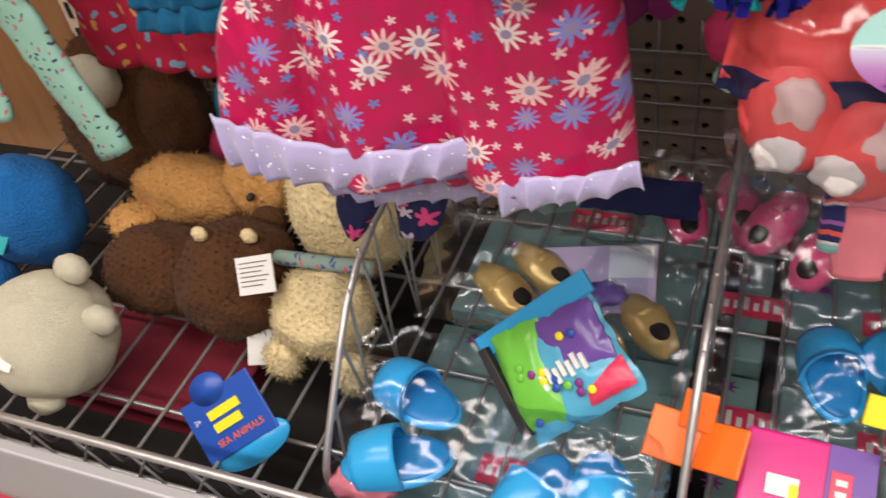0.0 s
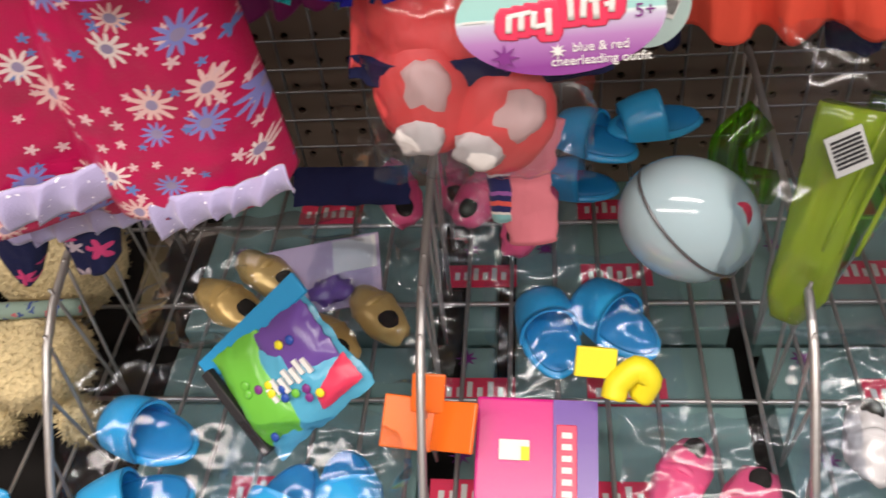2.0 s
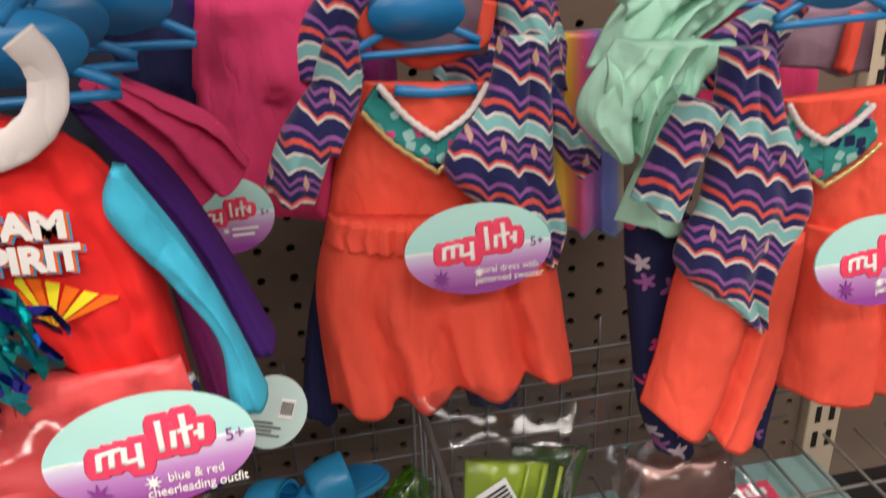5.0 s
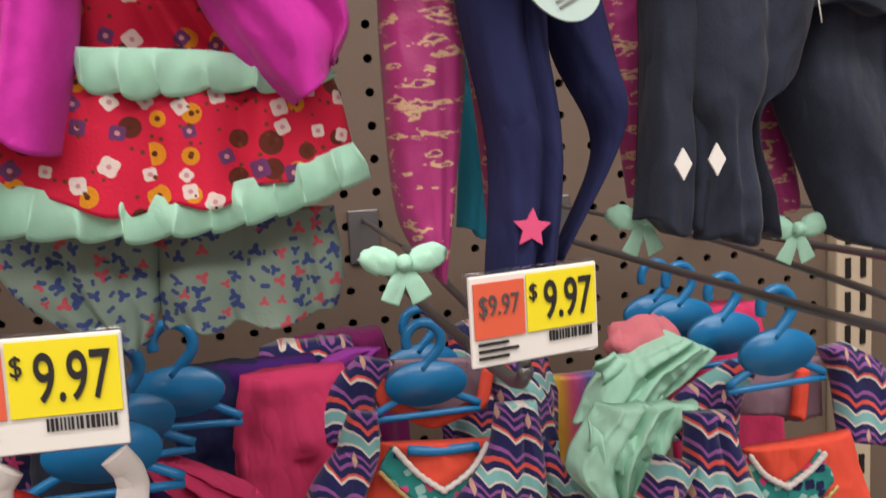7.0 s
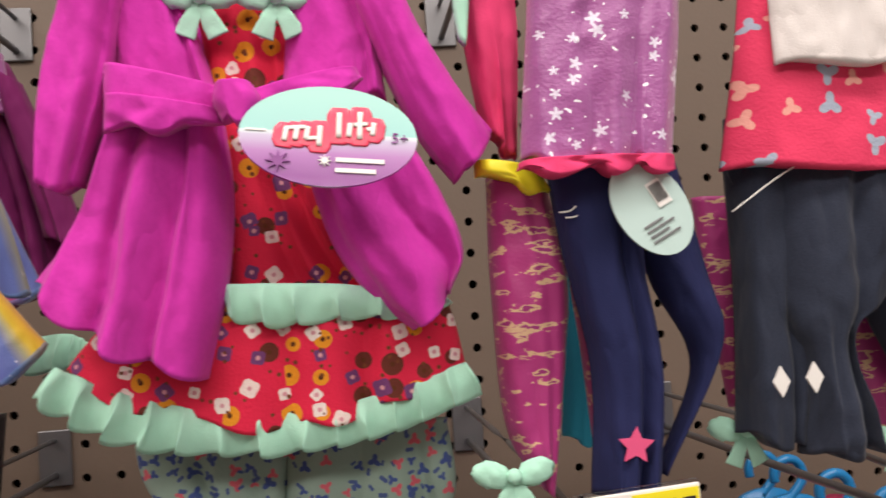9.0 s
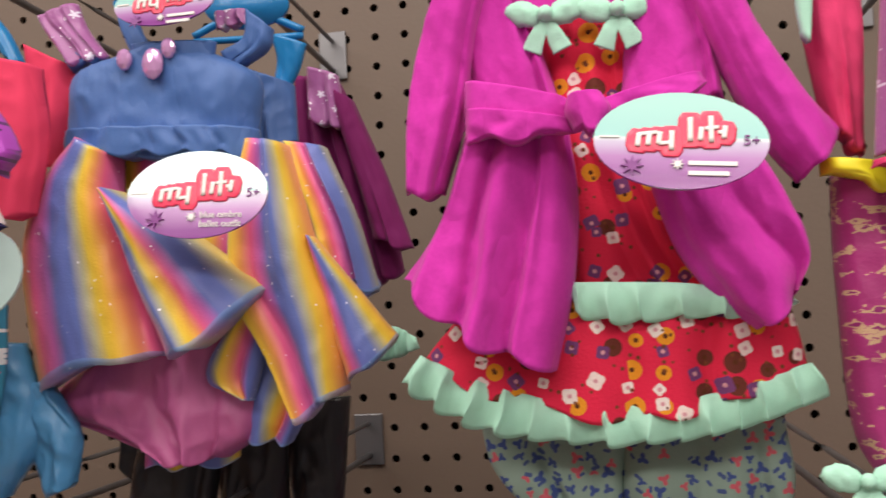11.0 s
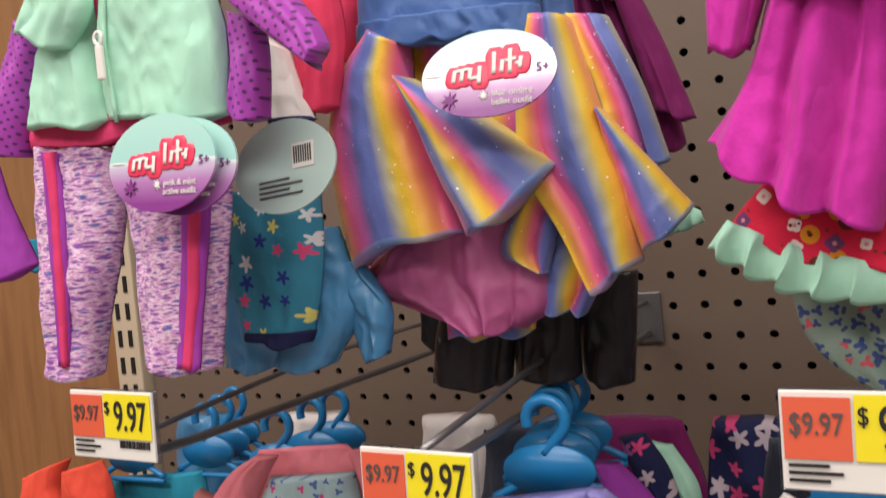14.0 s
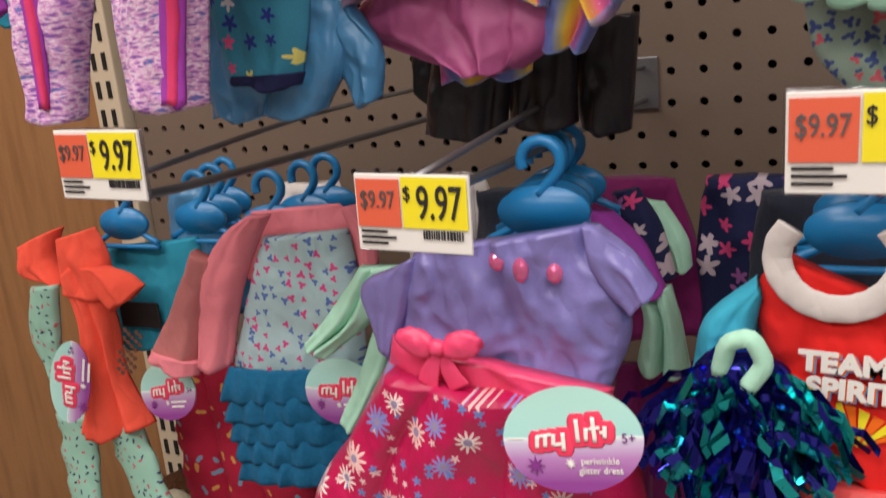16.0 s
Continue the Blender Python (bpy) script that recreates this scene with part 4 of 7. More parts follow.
drape("strap", g, "hanger", [(0.0230, 1.8150), (0.0260, 1.8010), (0.0240, 1.7850)], [(0.0440, 1.8070), (0.0400, 1.7940), (0.0340, 1.7830)], -0.25, 0.003, 1.0, 0.001, nx=14, nz=16)
drape("skirt", g, "rainbow", [(0.0010, 1.7510), (0.0090, 1.6310)], [(0.0460, 1.7460), (0.0780, 1.6680)], -0.24, 0.012, 4.0, 0.006, uv=(2.4, 0.2))
g = outfit("velvet_outfit", (0.060, -0.16, 1.78), "dark magenta velvet doll outfit hanging behind")
drape("top", g, "wine", [(0.0110, 1.8100), (0.0130, 1.7370), (0.0250, 1.6550)], [(0.0410, 1.8040), (0.0660, 1.7450), (0.0770, 1.6790)], -0.17, 0.012, 4.0, 0.006)
drape("sleeve", g, "wine", [(0.0370, 1.7980), (0.0500, 1.7490), (0.0620, 1.6980)], [(0.0530, 1.7880), (0.0720, 1.7390), (0.0870, 1.6910)], -0.185, 0.010, 1.0, 0.003, nx=24)
drape("sparkle_yoke", g, "sparkle", [(0.0250, 1.8110), (0.0240, 1.7770)], [(0.0450, 1.8040), (0.0490, 1.7700)], -0.19, 0.006, 2.0, 0.003, nx=24, nz=20)
frill("mint_hem", g, "mint", [(0.0280, 1.6400), (0.0650, 1.6450), (0.0820, 1.6370)], [(0.0260, 1.6220), (0.0630, 1.6240), (0.0840, 1.6300)], -0.17, 5, 0.005)
g = outfit("black_trousers", (0.0, -0.22, 1.618), "black vinyl doll trousers hanging below the ballet dresses")
for k, (a, b) in enumerate((([(-0.0770, 1.6210), (-0.0800, 1.5760)], [(-0.0470, 1.6190), (-0.0570, 1.5620)]), ([(-0.0560, 1.5970), (-0.0660, 1.5490)], [(-0.0080, 1.5950), (-0.0150, 1.5470)]), ([(-0.0170, 1.6000), (-0.0170, 1.5500)], [(0.0240, 1.5980), (0.0230, 1.5510)]), ([(0.0150, 1.6070), (0.0200, 1.5460)], [(0.0560, 1.6080), (0.0490, 1.5430)]))):
    drape("leg", g, "blackcloth", a, b, (-0.24, -0.262, -0.25, -0.235)[k], 0.010, 1.0, 0.003, seed=k + 1.5, crease=0.002, nx=30, nz=26)

# robe outfit
g = outfit("robe_outfit", (0.2, -0.365, 1.735), "magenta plush doll robe over a ruffled cookie print nightgown")
drape("shorts_leg", g, "arrows", [(0.1440, 1.6110), (0.1490, 1.5870), (0.1630, 1.5700), (0.1830, 1.5580)], [(0.2050, 1.6070), (0.2020, 1.5820), (0.2000, 1.5700), (0.1950, 1.5600)], -0.352, 0.008, 2.5, 0.003, label="mint shorts leg with an arrow print", seed=3.0)
drape("shorts_leg", g, "arrows", [(0.2020, 1.6070), (0.2010, 1.5820), (0.2010, 1.5640)], [(0.2650, 1.6040), (0.2670, 1.5800), (0.2630, 1.5650)], -0.353, 0.008, 2.5, 0.003, label="mint shorts leg with an arrow print", seed=6.0)
drape("nightgown_top", g, "cookie", [(0.1790, 1.7660), (0.1830, 1.7300), (0.1850, 1.6780), (0.1850, 1.6530)], [(0.2170, 1.7640), (0.2180, 1.7280), (0.2330, 1.6810), (0.2570, 1.6490)], -0.368, 0.010, 3.0, 0.003)
drape("nightgown_skirt", g, "cookie", [(0.1460, 1.6550), (0.1350, 1.6440), (0.1260, 1.6330)], [(0.2640, 1.6580), (0.2690, 1.6420), (0.2720, 1.6250)], -0.366, 0.016, 4.0, 0.003, sag=0.020, top=0.6)
frill("middle_ruffle", g, "mint", [(0.1850, 1.6610), (0.2050, 1.6600), (0.2300, 1.6580), (0.2500, 1.6540), (0.2640, 1.6510)], [(0.1860, 1.6490), (0.2040, 1.6450), (0.2300, 1.6460), (0.2490, 1.6450), (0.2650, 1.6480)], -0.385, 7, 0.0045, 2.0)
frill("hem_ruffle", g, "mint", [(0.1260, 1.6360), (0.1470, 1.6260), (0.1720, 1.6180), (0.2000, 1.6150), (0.2270, 1.6160), (0.2480, 1.6200), (0.2700, 1.6270)], [(0.1170, 1.6260), (0.1420, 1.6100), (0.1670, 1.6030), (0.1990, 1.6000), (0.2260, 1.6010), (0.2500, 1.6060), (0.2750, 1.6150)], -0.380, 13, 0.0060, 4.0)
drape("robe_back", g, "magenta", [(0.1520, 1.8020), (0.1480, 1.7690), (0.1460, 1.7260)], [(0.2430, 1.7940), (0.2460, 1.7600), (0.2470, 1.7180)], -0.358, 0.004, 3.0, 0.002, label="rear of the plush robe")
drape("robe_upper_front", g, "magenta", [(0.1630, 1.7920), (0.1510, 1.7630), (0.1490, 1.7310)], [(0.1710, 1.7910), (0.1780, 1.7610), (0.1890, 1.7260)], -0.376, 0.010, 1.5, 0.003, seed=2.0)
drape("robe_upper_front", g, "magenta", [(0.2180, 1.7870), (0.2130, 1.7580), (0.2090, 1.7260)], [(0.2390, 1.7850), (0.2450, 1.7550), (0.2480, 1.7260)], -0.376, 0.010, 1.5, 0.003, seed=5.0)
drape("robe_lower_front", g, "magenta", [(0.1490, 1.7200), (0.1390, 1.6900), (0.1300, 1.6750), (0.1220, 1.6660)], [(0.1890, 1.7210), (0.1910, 1.6910), (0.1870, 1.6570), (0.1790, 1.6300)], -0.383, 0.014, 3.0, 0.0055, seed=1.2, top=0.55, sag=0.008)
drape("robe_lower_front", g, "magenta", [(0.2160, 1.7030), (0.2250, 1.6720), (0.2380, 1.6520), (0.2520, 1.6390)], [(0.2540, 1.7110), (0.2670, 1.6860), (0.2720, 1.6670), (0.2660, 1.6540)], -0.383, 0.014, 1.5, 0.005, seed=3.6, top=0.5)
drape("sleeve", g, "magenta", [(0.1460, 1.7880), (0.1350, 1.7620), (0.1270, 1.7310), (0.1250, 1.6980)], [(0.1640, 1.7820), (0.1560, 1.7560), (0.1500, 1.7250), (0.1400, 1.6960)], -0.383, 0.014, 1.0, 0.0035, seed=2.5, nx=36)
drape("sleeve", g, "magenta", [(0.2310, 1.7770), (0.2420, 1.7480), (0.2570, 1.7130), (0.2710, 1.6910)], [(0.2510, 1.7760), (0.2620, 1.7500), (0.2730, 1.7300), (0.2850, 1.7100)], -0.379, 0.014, 1.0, 0.0035, seed=4.5, nx=36)
drape("belt", g, "magenta", [(0.1520, 1.7370), (0.1510, 1.7150)], [(0.1900, 1.7270), (0.1920, 1.7170)], -0.396, 0.010, 1.0, 0.002, seed=1.0, nz=18)
drape("belt_tail", g, "magenta", [(0.1530, 1.7260), (0.1520, 1.7130)], [(0.1900, 1.7190), (0.1910, 1.7130)], -0.402, 0.006, 1.0, 0.002, seed=7.0, nz=14)
drape("belt", g, "magenta", [(0.1940, 1.7230), (0.1970, 1.7130)], [(0.2370, 1.7320), (0.2390, 1.7270)], -0.398, 0.010, 1.0, 0.002, seed=2.0, nz=18)
drape("belt_knot", g, "magenta", [(0.1890, 1.7260), (0.1880, 1.7200), (0.1910, 1.7140)], [(0.2020, 1.7260), (0.2050, 1.7200), (0.2020, 1.7120)], -0.402, 0.014, 1.0, 0.002, seed=3.0, nx=26, nz=20)
bow(g, [(0.1830, 1.7640)][0][0] - 0.2, -0.020, [(0.1830, 1.7640)][0][1] - 1.735, 0.75, "mint")
bow(g, [(0.2100, 1.7630)][0][0] - 0.2, -0.020, [(0.2100, 1.7630)][0][1] - 1.735, 0.75, "mint")
tag_card((0.2260, -0.4180, 1.7050), 0.0285, 0.0178, (-16, 6, 0))

# jacket with space-dyed leggings
g = outfit("active_outfit", (-0.15, -0.40, 1.70), "mint doll zip jacket with purple mesh sleeves and space-dyed leggings")
drape("jacket_back", g, "mint", [(-0.1780, 1.8060), (-0.2010, 1.7620), (-0.2130, 1.7130)], [(-0.1030, 1.7890), (-0.0890, 1.7420), (-0.0910, 1.7050)], -0.398, 0.004, 1.0, 0.001, nx=30, nz=24)
drape("hem_band", g, "hotpink", [(-0.2120, 1.7150), (-0.2150, 1.7010)], [(-0.0850, 1.7090), (-0.0850, 1.6990)], -0.402, 0.010, 2.0, 0.002, label="hot pink hem band", nz=12)
drape("jacket_front", g, "mint", [(-0.1720, 1.7970), (-0.1880, 1.7580), (-0.2050, 1.7090)], [(-0.1580, 1.7850), (-0.1540, 1.7490), (-0.1490, 1.7070)], -0.408, 0.012, 1.0, 0.0025, seed=2.0, crease=0.0016)
drape("jacket_front", g, "mint", [(-0.1400, 1.7900), (-0.1500, 1.7480), (-0.1500, 1.7070)], [(-0.0940, 1.7850), (-0.0780, 1.7430), (-0.0810, 1.7020)], -0.408, 0.014, 1.0, 0.0025, seed=5.0, crease=0.0016)
drape("lining", g, "hotpink", [(-0.1540, 1.7840), (-0.1520, 1.7510)], [(-0.1400, 1.7870), (-0.1480, 1.7490)], -0.409, 0.002, 1.0, 0.001, nx=10, nz=14)
drape("collar_flap", g, "mint", [(-0.1750, 1.7890), (-0.1870, 1.7690), (-0.1950, 1.7570)], [(-0.1460, 1.7800), (-0.1450, 1.7590), (-0.1600, 1.7420)], -0.420, 0.008, 1.0, 0.002, seed=8.0, label="folded open collar flap", nx=26, nz=22)
drape("sleeve", g, MESH, [(-0.0720, 1.7790), (-0.0710, 1.7520), (-0.0410, 1.7230), (-0.0290, 1.7130)], [(-0.0490, 1.7760), (-0.0430, 1.7560), (-0.0280, 1.7340), (-0.0230, 1.7230)], -0.410, 0.012, 1.0, 0.003, seed=2.4, label="purple mesh sleeve", nx=36)
drape("sleeve", g, MESH, [(-0.0780, 1.7490), (-0.0790, 1.7290), (-0.0810, 1.7020)], [(-0.0600, 1.7410), (-0.0600, 1.7210), (-0.0630, 1.6980)], -0.402, 0.010, 1.0, 0.003, seed=3.4, label="purple mesh sleeve", nx=30)
drape("sleeve", g, MESH, [(-0.2120, 1.7690), (-0.2310, 1.7360), (-0.2350, 1.7060)], [(-0.1950, 1.7600), (-0.2040, 1.7320), (-0.2170, 1.6980)], -0.402, 0.010, 1.0, 0.003, seed=4.4, label="purple mesh sleeve", nx=30)
drape("leg", g, "spacedye", [(-0.2130, 1.7040), (-0.2150, 1.6630), (-0.2160, 1.6150), (-0.2190, 1.5840)], [(-0.1510, 1.6960), (-0.1620, 1.6530), (-0.1770, 1.6130), (-0.1860, 1.5840)], -0.398, 0.014, 1.0, 0.002, seed=1.7, crease=0.0018)
drape("leg", g, "spacedye", [(-0.1580, 1.6970), (-0.1530, 1.6580), (-0.1490, 1.6230), (-0.1510, 1.5870)], [(-0.0880, 1.6910), (-0.0950, 1.6530), (-0.1010, 1.6210), (-0.1080, 1.5850)], -0.398, 0.014, 1.0, 0.002, seed=6.7, crease=0.0018)
drape("side_stripe", g, "purplecloth", [(-0.1960, 1.6990), (-0.1970, 1.6620), (-0.1980, 1.6280), (-0.2000, 1.5900)], [(-0.1840, 1.6970), (-0.1850, 1.6610), (-0.1880, 1.6270), (-0.1930, 1.5900)], -0.4130, 0.0012, 1.0, 0.0004, nx=10, nz=30, thick=0.001, label="purple edged side stripe")
drape("side_stripe_core", g, "hotpink", [(-0.1920, 1.6980), (-0.1920, 1.6620), (-0.1940, 1.6280), (-0.1960, 1.5900)], [(-0.1850, 1.6980), (-0.1870, 1.6610), (-0.1890, 1.6270), (-0.1930, 1.5900)], -0.4145, 0.0012, 1.0, 0.0004, nx=8, nz=30, thick=0.001, label="hot pink stripe")
drape("side_stripe", g, "purplecloth", [(-0.1060, 1.6800), (-0.1110, 1.6500), (-0.1170, 1.6180), (-0.1230, 1.5870)], [(-0.0900, 1.6790), (-0.0960, 1.6480), (-0.1030, 1.6180), (-0.1090, 1.5870)], -0.4125, 0.0012, 1.0, 0.0004, nx=10, nz=30, thick=0.001, label="purple edged side stripe")
drape("side_stripe_core", g, "hotpink", [(-0.1000, 1.6800), (-0.1060, 1.6490), (-0.1110, 1.6180), (-0.1180, 1.5880)], [(-0.0930, 1.6790), (-0.0990, 1.6490), (-0.1050, 1.6180), (-0.1120, 1.5880)], -0.414, 0.0012, 1.0, 0.0004, nx=8, nz=30, thick=0.001, label="hot pink stripe")
o = g.location
a, b, c = [Vector((p[0], -0.424, p[1])) - o for p in [(-0.1300, 1.7710), (-0.1350, 1.7420), (-0.1320, 1.7050)]]
part("zip_line", rod([a, b, c], 0.0010), "mint", g, "mint zip seam")
p = (-0.1340, -0.4280, 1.7340)
part("zip_pull", box(-0.0022, 0.0022, -0.0012, 0.0012, -0.010, 0.006, 0.001), "white", g, "white zip pull", False, Matrix.Translation(Vector(p) - o))
part("zip_ring", rod([(0.0024 * math.cos(k), 0, 0.0030 * math.sin(k)) for k in [j * 0.6 for j in range(12)]], 0.0009), "white", g, "white zip ring", True, Matrix.Translation(Vector(p) - o + Vector((0, 0, 0.009))))
tag_card((-0.0980, -0.4340, 1.6820), 0.0300, 0.0215, (-8, 3, 0), "pink & mint/active outfit")
tag_card((-0.0920, -0.4280, 1.6800), 0.0300, 0.0215, (-8, 3, 0))
tag_card((-0.0690, -0.3850, 1.6780), 0.0290, 0.0225, (-10, -4, 0), "", True)
g = outfit("pajama_outfit", (-0.105, -0.335, 1.675), "blue star print doll pajamas with satin, under a coral jacket")
drape("pajama_leg", g, "stars", [(-0.1420, 1.6730), (-0.1430, 1.6290), (-0.1370, 1.5910)], [(-0.0820, 1.6670), (-0.0850, 1.6280), (-0.0950, 1.5900)], -0.338, 0.014, 1.0, 0.003, seed=2.0)
drape("cuff", g, "navy", [(-0.1340, 1.5960), (-0.1330, 1.5890)], [(-0.0900, 1.5950), (-0.0930, 1.5880)], -0.343, 0.012, 1.0, 0.002, label="navy cuff", nz=8)
drape("satin_skirt", g, "satinblue", [(-0.1600, 1.6550), (-0.1680, 1.6020), (-0.1690, 1.5720)], [(-0.0830, 1.6480), (-0.0740, 1.6050), (-0.0920, 1.5720)], -0.322, 0.014, 2.0, 0.003, seed=3.0, crease=0.003, label="shiny blue satin skirt")
drape("satin_ruffle", g, "satinblue", [(-0.0950, 1.6270), (-0.0870, 1.5990), (-0.0740, 1.5710)], [(-0.0730, 1.6290), (-0.0580, 1.6040), (-0.0610, 1.5790)], -0.318, 0.008, 1.0, 0.003, seed=5.0, crease=0.003)
drape("white_shirt", g, "whitecloth", [(-0.0980, 1.7500), (-0.1080, 1.7260), (-0.1150, 1.7050)], [(-0.0850, 1.7400), (-0.0800, 1.7210), (-0.0740, 1.7030)], -0.350, 0.010, 1.0, 0.003)
drape("shirt_trim", g, "navy", [(-0.0960, 1.7050), (-0.0940, 1.7010)], [(-0.0720, 1.7040), (-0.0680, 1.7010)], -0.356, 0.008, 1.0, 0.001, nz=8, nx=20)
drape("coral_sleeve", g, CORALPINK, [(-0.0940, 1.7880), (-0.0880, 1.7450), (-0.0900, 1.7110)], [(-0.0630, 1.7810), (-0.0600, 1.7460), (-0.0680, 1.7080)], -0.335, 0.012, 1.0, 0.004, label="coral jacket sleeve", nx=30)
drape("coral_sleeve", g, CORALPINK, [(-0.0970, 1.8070), (-0.0900, 1.7700), (-0.0890, 1.7470)], [(-0.0650, 1.7900), (-0.0690, 1.7600), (-0.0750, 1.7360)], -0.295, 0.012, 1.0, 0.004, seed=4.0, label="coral jacket sleeve", nx=30)
drape("blue_trim", g, "hanger", [(-0.1450, 1.8390), (-0.1260, 1.8220), (-0.1150, 1.8030)], [(-0.1330, 1.8410), (-0.1140, 1.8200), (-0.1030, 1.7980)], -0.290, 0.004, 1.0, 0.002, nx=14, nz=16)
g = outfit("purple_robe", (-0.255, -0.36, 1.66), "magenta plush doll garment beside the jacket")
drape("body", g, "purplecloth", [(-0.3580, 1.7300), (-0.3630, 1.6730), (-0.3620, 1.6150)], [(-0.2960, 1.7220), (-0.2830, 1.6800), (-0.2650, 1.6420)], -0.365, 0.012, 2.0, 0.004)
part("hanging_loop", rod([(-0.045, 0.0, 0.203), (-0.045, -0.002, 0.12), (-0.035, -0.006, 0.03)], 0.0012), "whitecloth", g, "white hanging loop")
drape("hidden_leg", g, "teal", [(-0.3580, 1.6580), (-0.3550, 1.6380)], [(-0.3330, 1.6600), (-0.3330, 1.6380)], -0.30, 0.006, 1.0, 0.002, nx=14, nz=14)

# leggings and jeans with tops
g = outfit("leggings_outfit", (0.318, -0.39, 1.68), "navy doll leggings with pink star below a sparkly top")
drape("teal_leg", g, "teal", [(0.3190, 1.6610), (0.3170, 1.6240), (0.3140, 1.5900)], [(0.3350, 1.6550), (0.3320, 1.6190), (0.3270, 1.5860)], -0.34, 0.006, 1.0, 0.002, nx=20)
drape("metallic_leg", g, "metallic", [(0.2840, 1.6950), (0.2830, 1.6550), (0.2850, 1.6020), (0.2960, 1.5780)], [(0.3070, 1.6890), (0.3120, 1.6540), (0.3070, 1.6130), (0.3000, 1.5760)], -0.372, 0.012, 1.0, 0.003, seed=2.0, label="pink and gold knit legging")
drape("metallic_leg", g, "metallic", [(0.3160, 1.6570), (0.3190, 1.6240), (0.3210, 1.5900)], [(0.3240, 1.6410), (0.3270, 1.6150), (0.3250, 1.5940)], -0.362, 0.006, 1.0, 0.002, seed=3.0, nx=20, label="pink and gold knit legging")
p = [(0.2840, 1.5860)]
bow(g, p[0][0] - 0.318, 0.003, p[0][1] - 1.68, 0.72, "mint")
drape("navy_leg", g, "navy", [(0.3030, 1.7030), (0.3070, 1.6680), (0.3150, 1.6210), (0.3120, 1.5770)], [(0.3430, 1.7030), (0.3370, 1.6630), (0.3400, 1.6190), (0.3350, 1.5750)], -0.388, 0.014, 1.5, 0.003, seed=2.8)
drape("navy_leg", g, "navy", [(0.3310, 1.6920), (0.3420, 1.6520), (0.3550, 1.6200), (0.3390, 1.5830)], [(0.3540, 1.6960), (0.3630, 1.6550), (0.3660, 1.6280), (0.3400, 1.5810)], -0.382, 0.008, 1.0, 0.003, seed=4.8, nx=30)
for k in range(2):
    a = [Vector((q[0], -0.4015, q[1])) - g.location for q in [(0.3130, 1.6920), (0.3140, 1.6830), (0.3080, 1.6780), (0.3040, 1.6780)]]
    part("pocket_seam", rod([v + Vector((0.0022 * k, 0, -0.002 * k)) for v in a], 0.0003, 6), "white", g, "white stitching")
p = (0.3240, -0.4045, 1.5960)
part("star_patch", star(0.0066, 0.0032, 5, 0.0012), "pinkplastic", g, "pink star patch", False, Matrix.Translation(Vector(p) - g.location) @ pose(0, 0, 0, 0, 6, 0))
drape("yellow_hem", g, "yellow", [(0.2780, 1.7000), (0.2780, 1.6930)], [(0.3020, 1.6960), (0.3060, 1.6860)], -0.384, 0.008, 1.0, 0.002, label="yellow shirt hem", nz=12, nx=24)
drape("pink_jacket", g, "hotpink", [(0.2800, 1.7900), (0.2790, 1.7540), (0.2840, 1.7110)], [(0.2980, 1.7880), (0.3000, 1.7520), (0.2960, 1.7010)], -0.37, 0.012, 1.0, 0.004)
drape("green_stripe", g, "mint", [(0.2770, 1.7840), (0.2740, 1.7600), (0.2750, 1.7450)], [(0.2820, 1.7830), (0.2800, 1.7600), (0.2780, 1.7430)], -0.386, 0.002, 1.0, 0.0005, nx=8, nz=16)
drape("sparkle_top", g, "sparkle", [(0.2990, 1.7570), (0.2960, 1.7300), (0.2920, 1.6960)], [(0.3540, 1.7570), (0.3510, 1.7290), (0.3460, 1.6930)], -0.400, 0.012, 3.0, 0.003, label="sparkly tulle top")
drape("top_hem", g, "hotpink", [(0.2910, 1.6960), (0.2900, 1.6920)], [(0.3460, 1.6950), (0.3460, 1.6900)], -0.402, 0.013, 3.0, 0.003, nz=10)
tag_card((0.3340, -0.4100, 1.6770), 0.0125, 0.0180, (-8, -28, 0), "", True)
g = outfit("jeans_outfit", (0.41, -0.38, 1.68), "dark doll jeans with silver diamonds below a pink top")
drape("metallic_leg", g, "metallic", [(0.3760, 1.6860), (0.3790, 1.6440), (0.3850, 1.5970)], [(0.3940, 1.6850), (0.3920, 1.6430), (0.3920, 1.6010)], -0.345, 0.006, 1.0, 0.002, nx=20, label="pink and gold knit legging")
drape("metallic_leg", g, "metallic", [(0.4350, 1.6340), (0.4350, 1.6120), (0.4450, 1.5830)], [(0.4500, 1.6350), (0.4550, 1.6110), (0.4580, 1.5940)], -0.350, 0.006, 1.0, 0.002, nx=20, seed=3.0, label="pink and gold knit legging")
drape("leg", g, "denim", [(0.3770, 1.7010), (0.3770, 1.6510), (0.3750, 1.6130), (0.3730, 1.5920)], [(0.4130, 1.7010), (0.4000, 1.6410), (0.4010, 1.6150), (0.3970, 1.5850)], -0.376, 0.014, 1.5, 0.004, seed=1.1)
drape("leg", g, "denim", [(0.3900, 1.6990), (0.3890, 1.6410), (0.3960, 1.6160), (0.3930, 1.5840)], [(0.4450, 1.6900), (0.4310, 1.6430), (0.4140, 1.6270), (0.4230, 1.5850)], -0.384, 0.014, 1.5, 0.0035, seed=3.1, crease=0.0022)
drape("leg", g, "denim", [(0.4420, 1.6800), (0.4330, 1.6400), (0.4450, 1.6080), (0.4580, 1.5770)], [(0.4930, 1.6830), (0.4970, 1.6370), (0.4930, 1.6040), (0.4860, 1.5750)], -0.370, 0.014, 1.5, 0.005, seed=5.1)
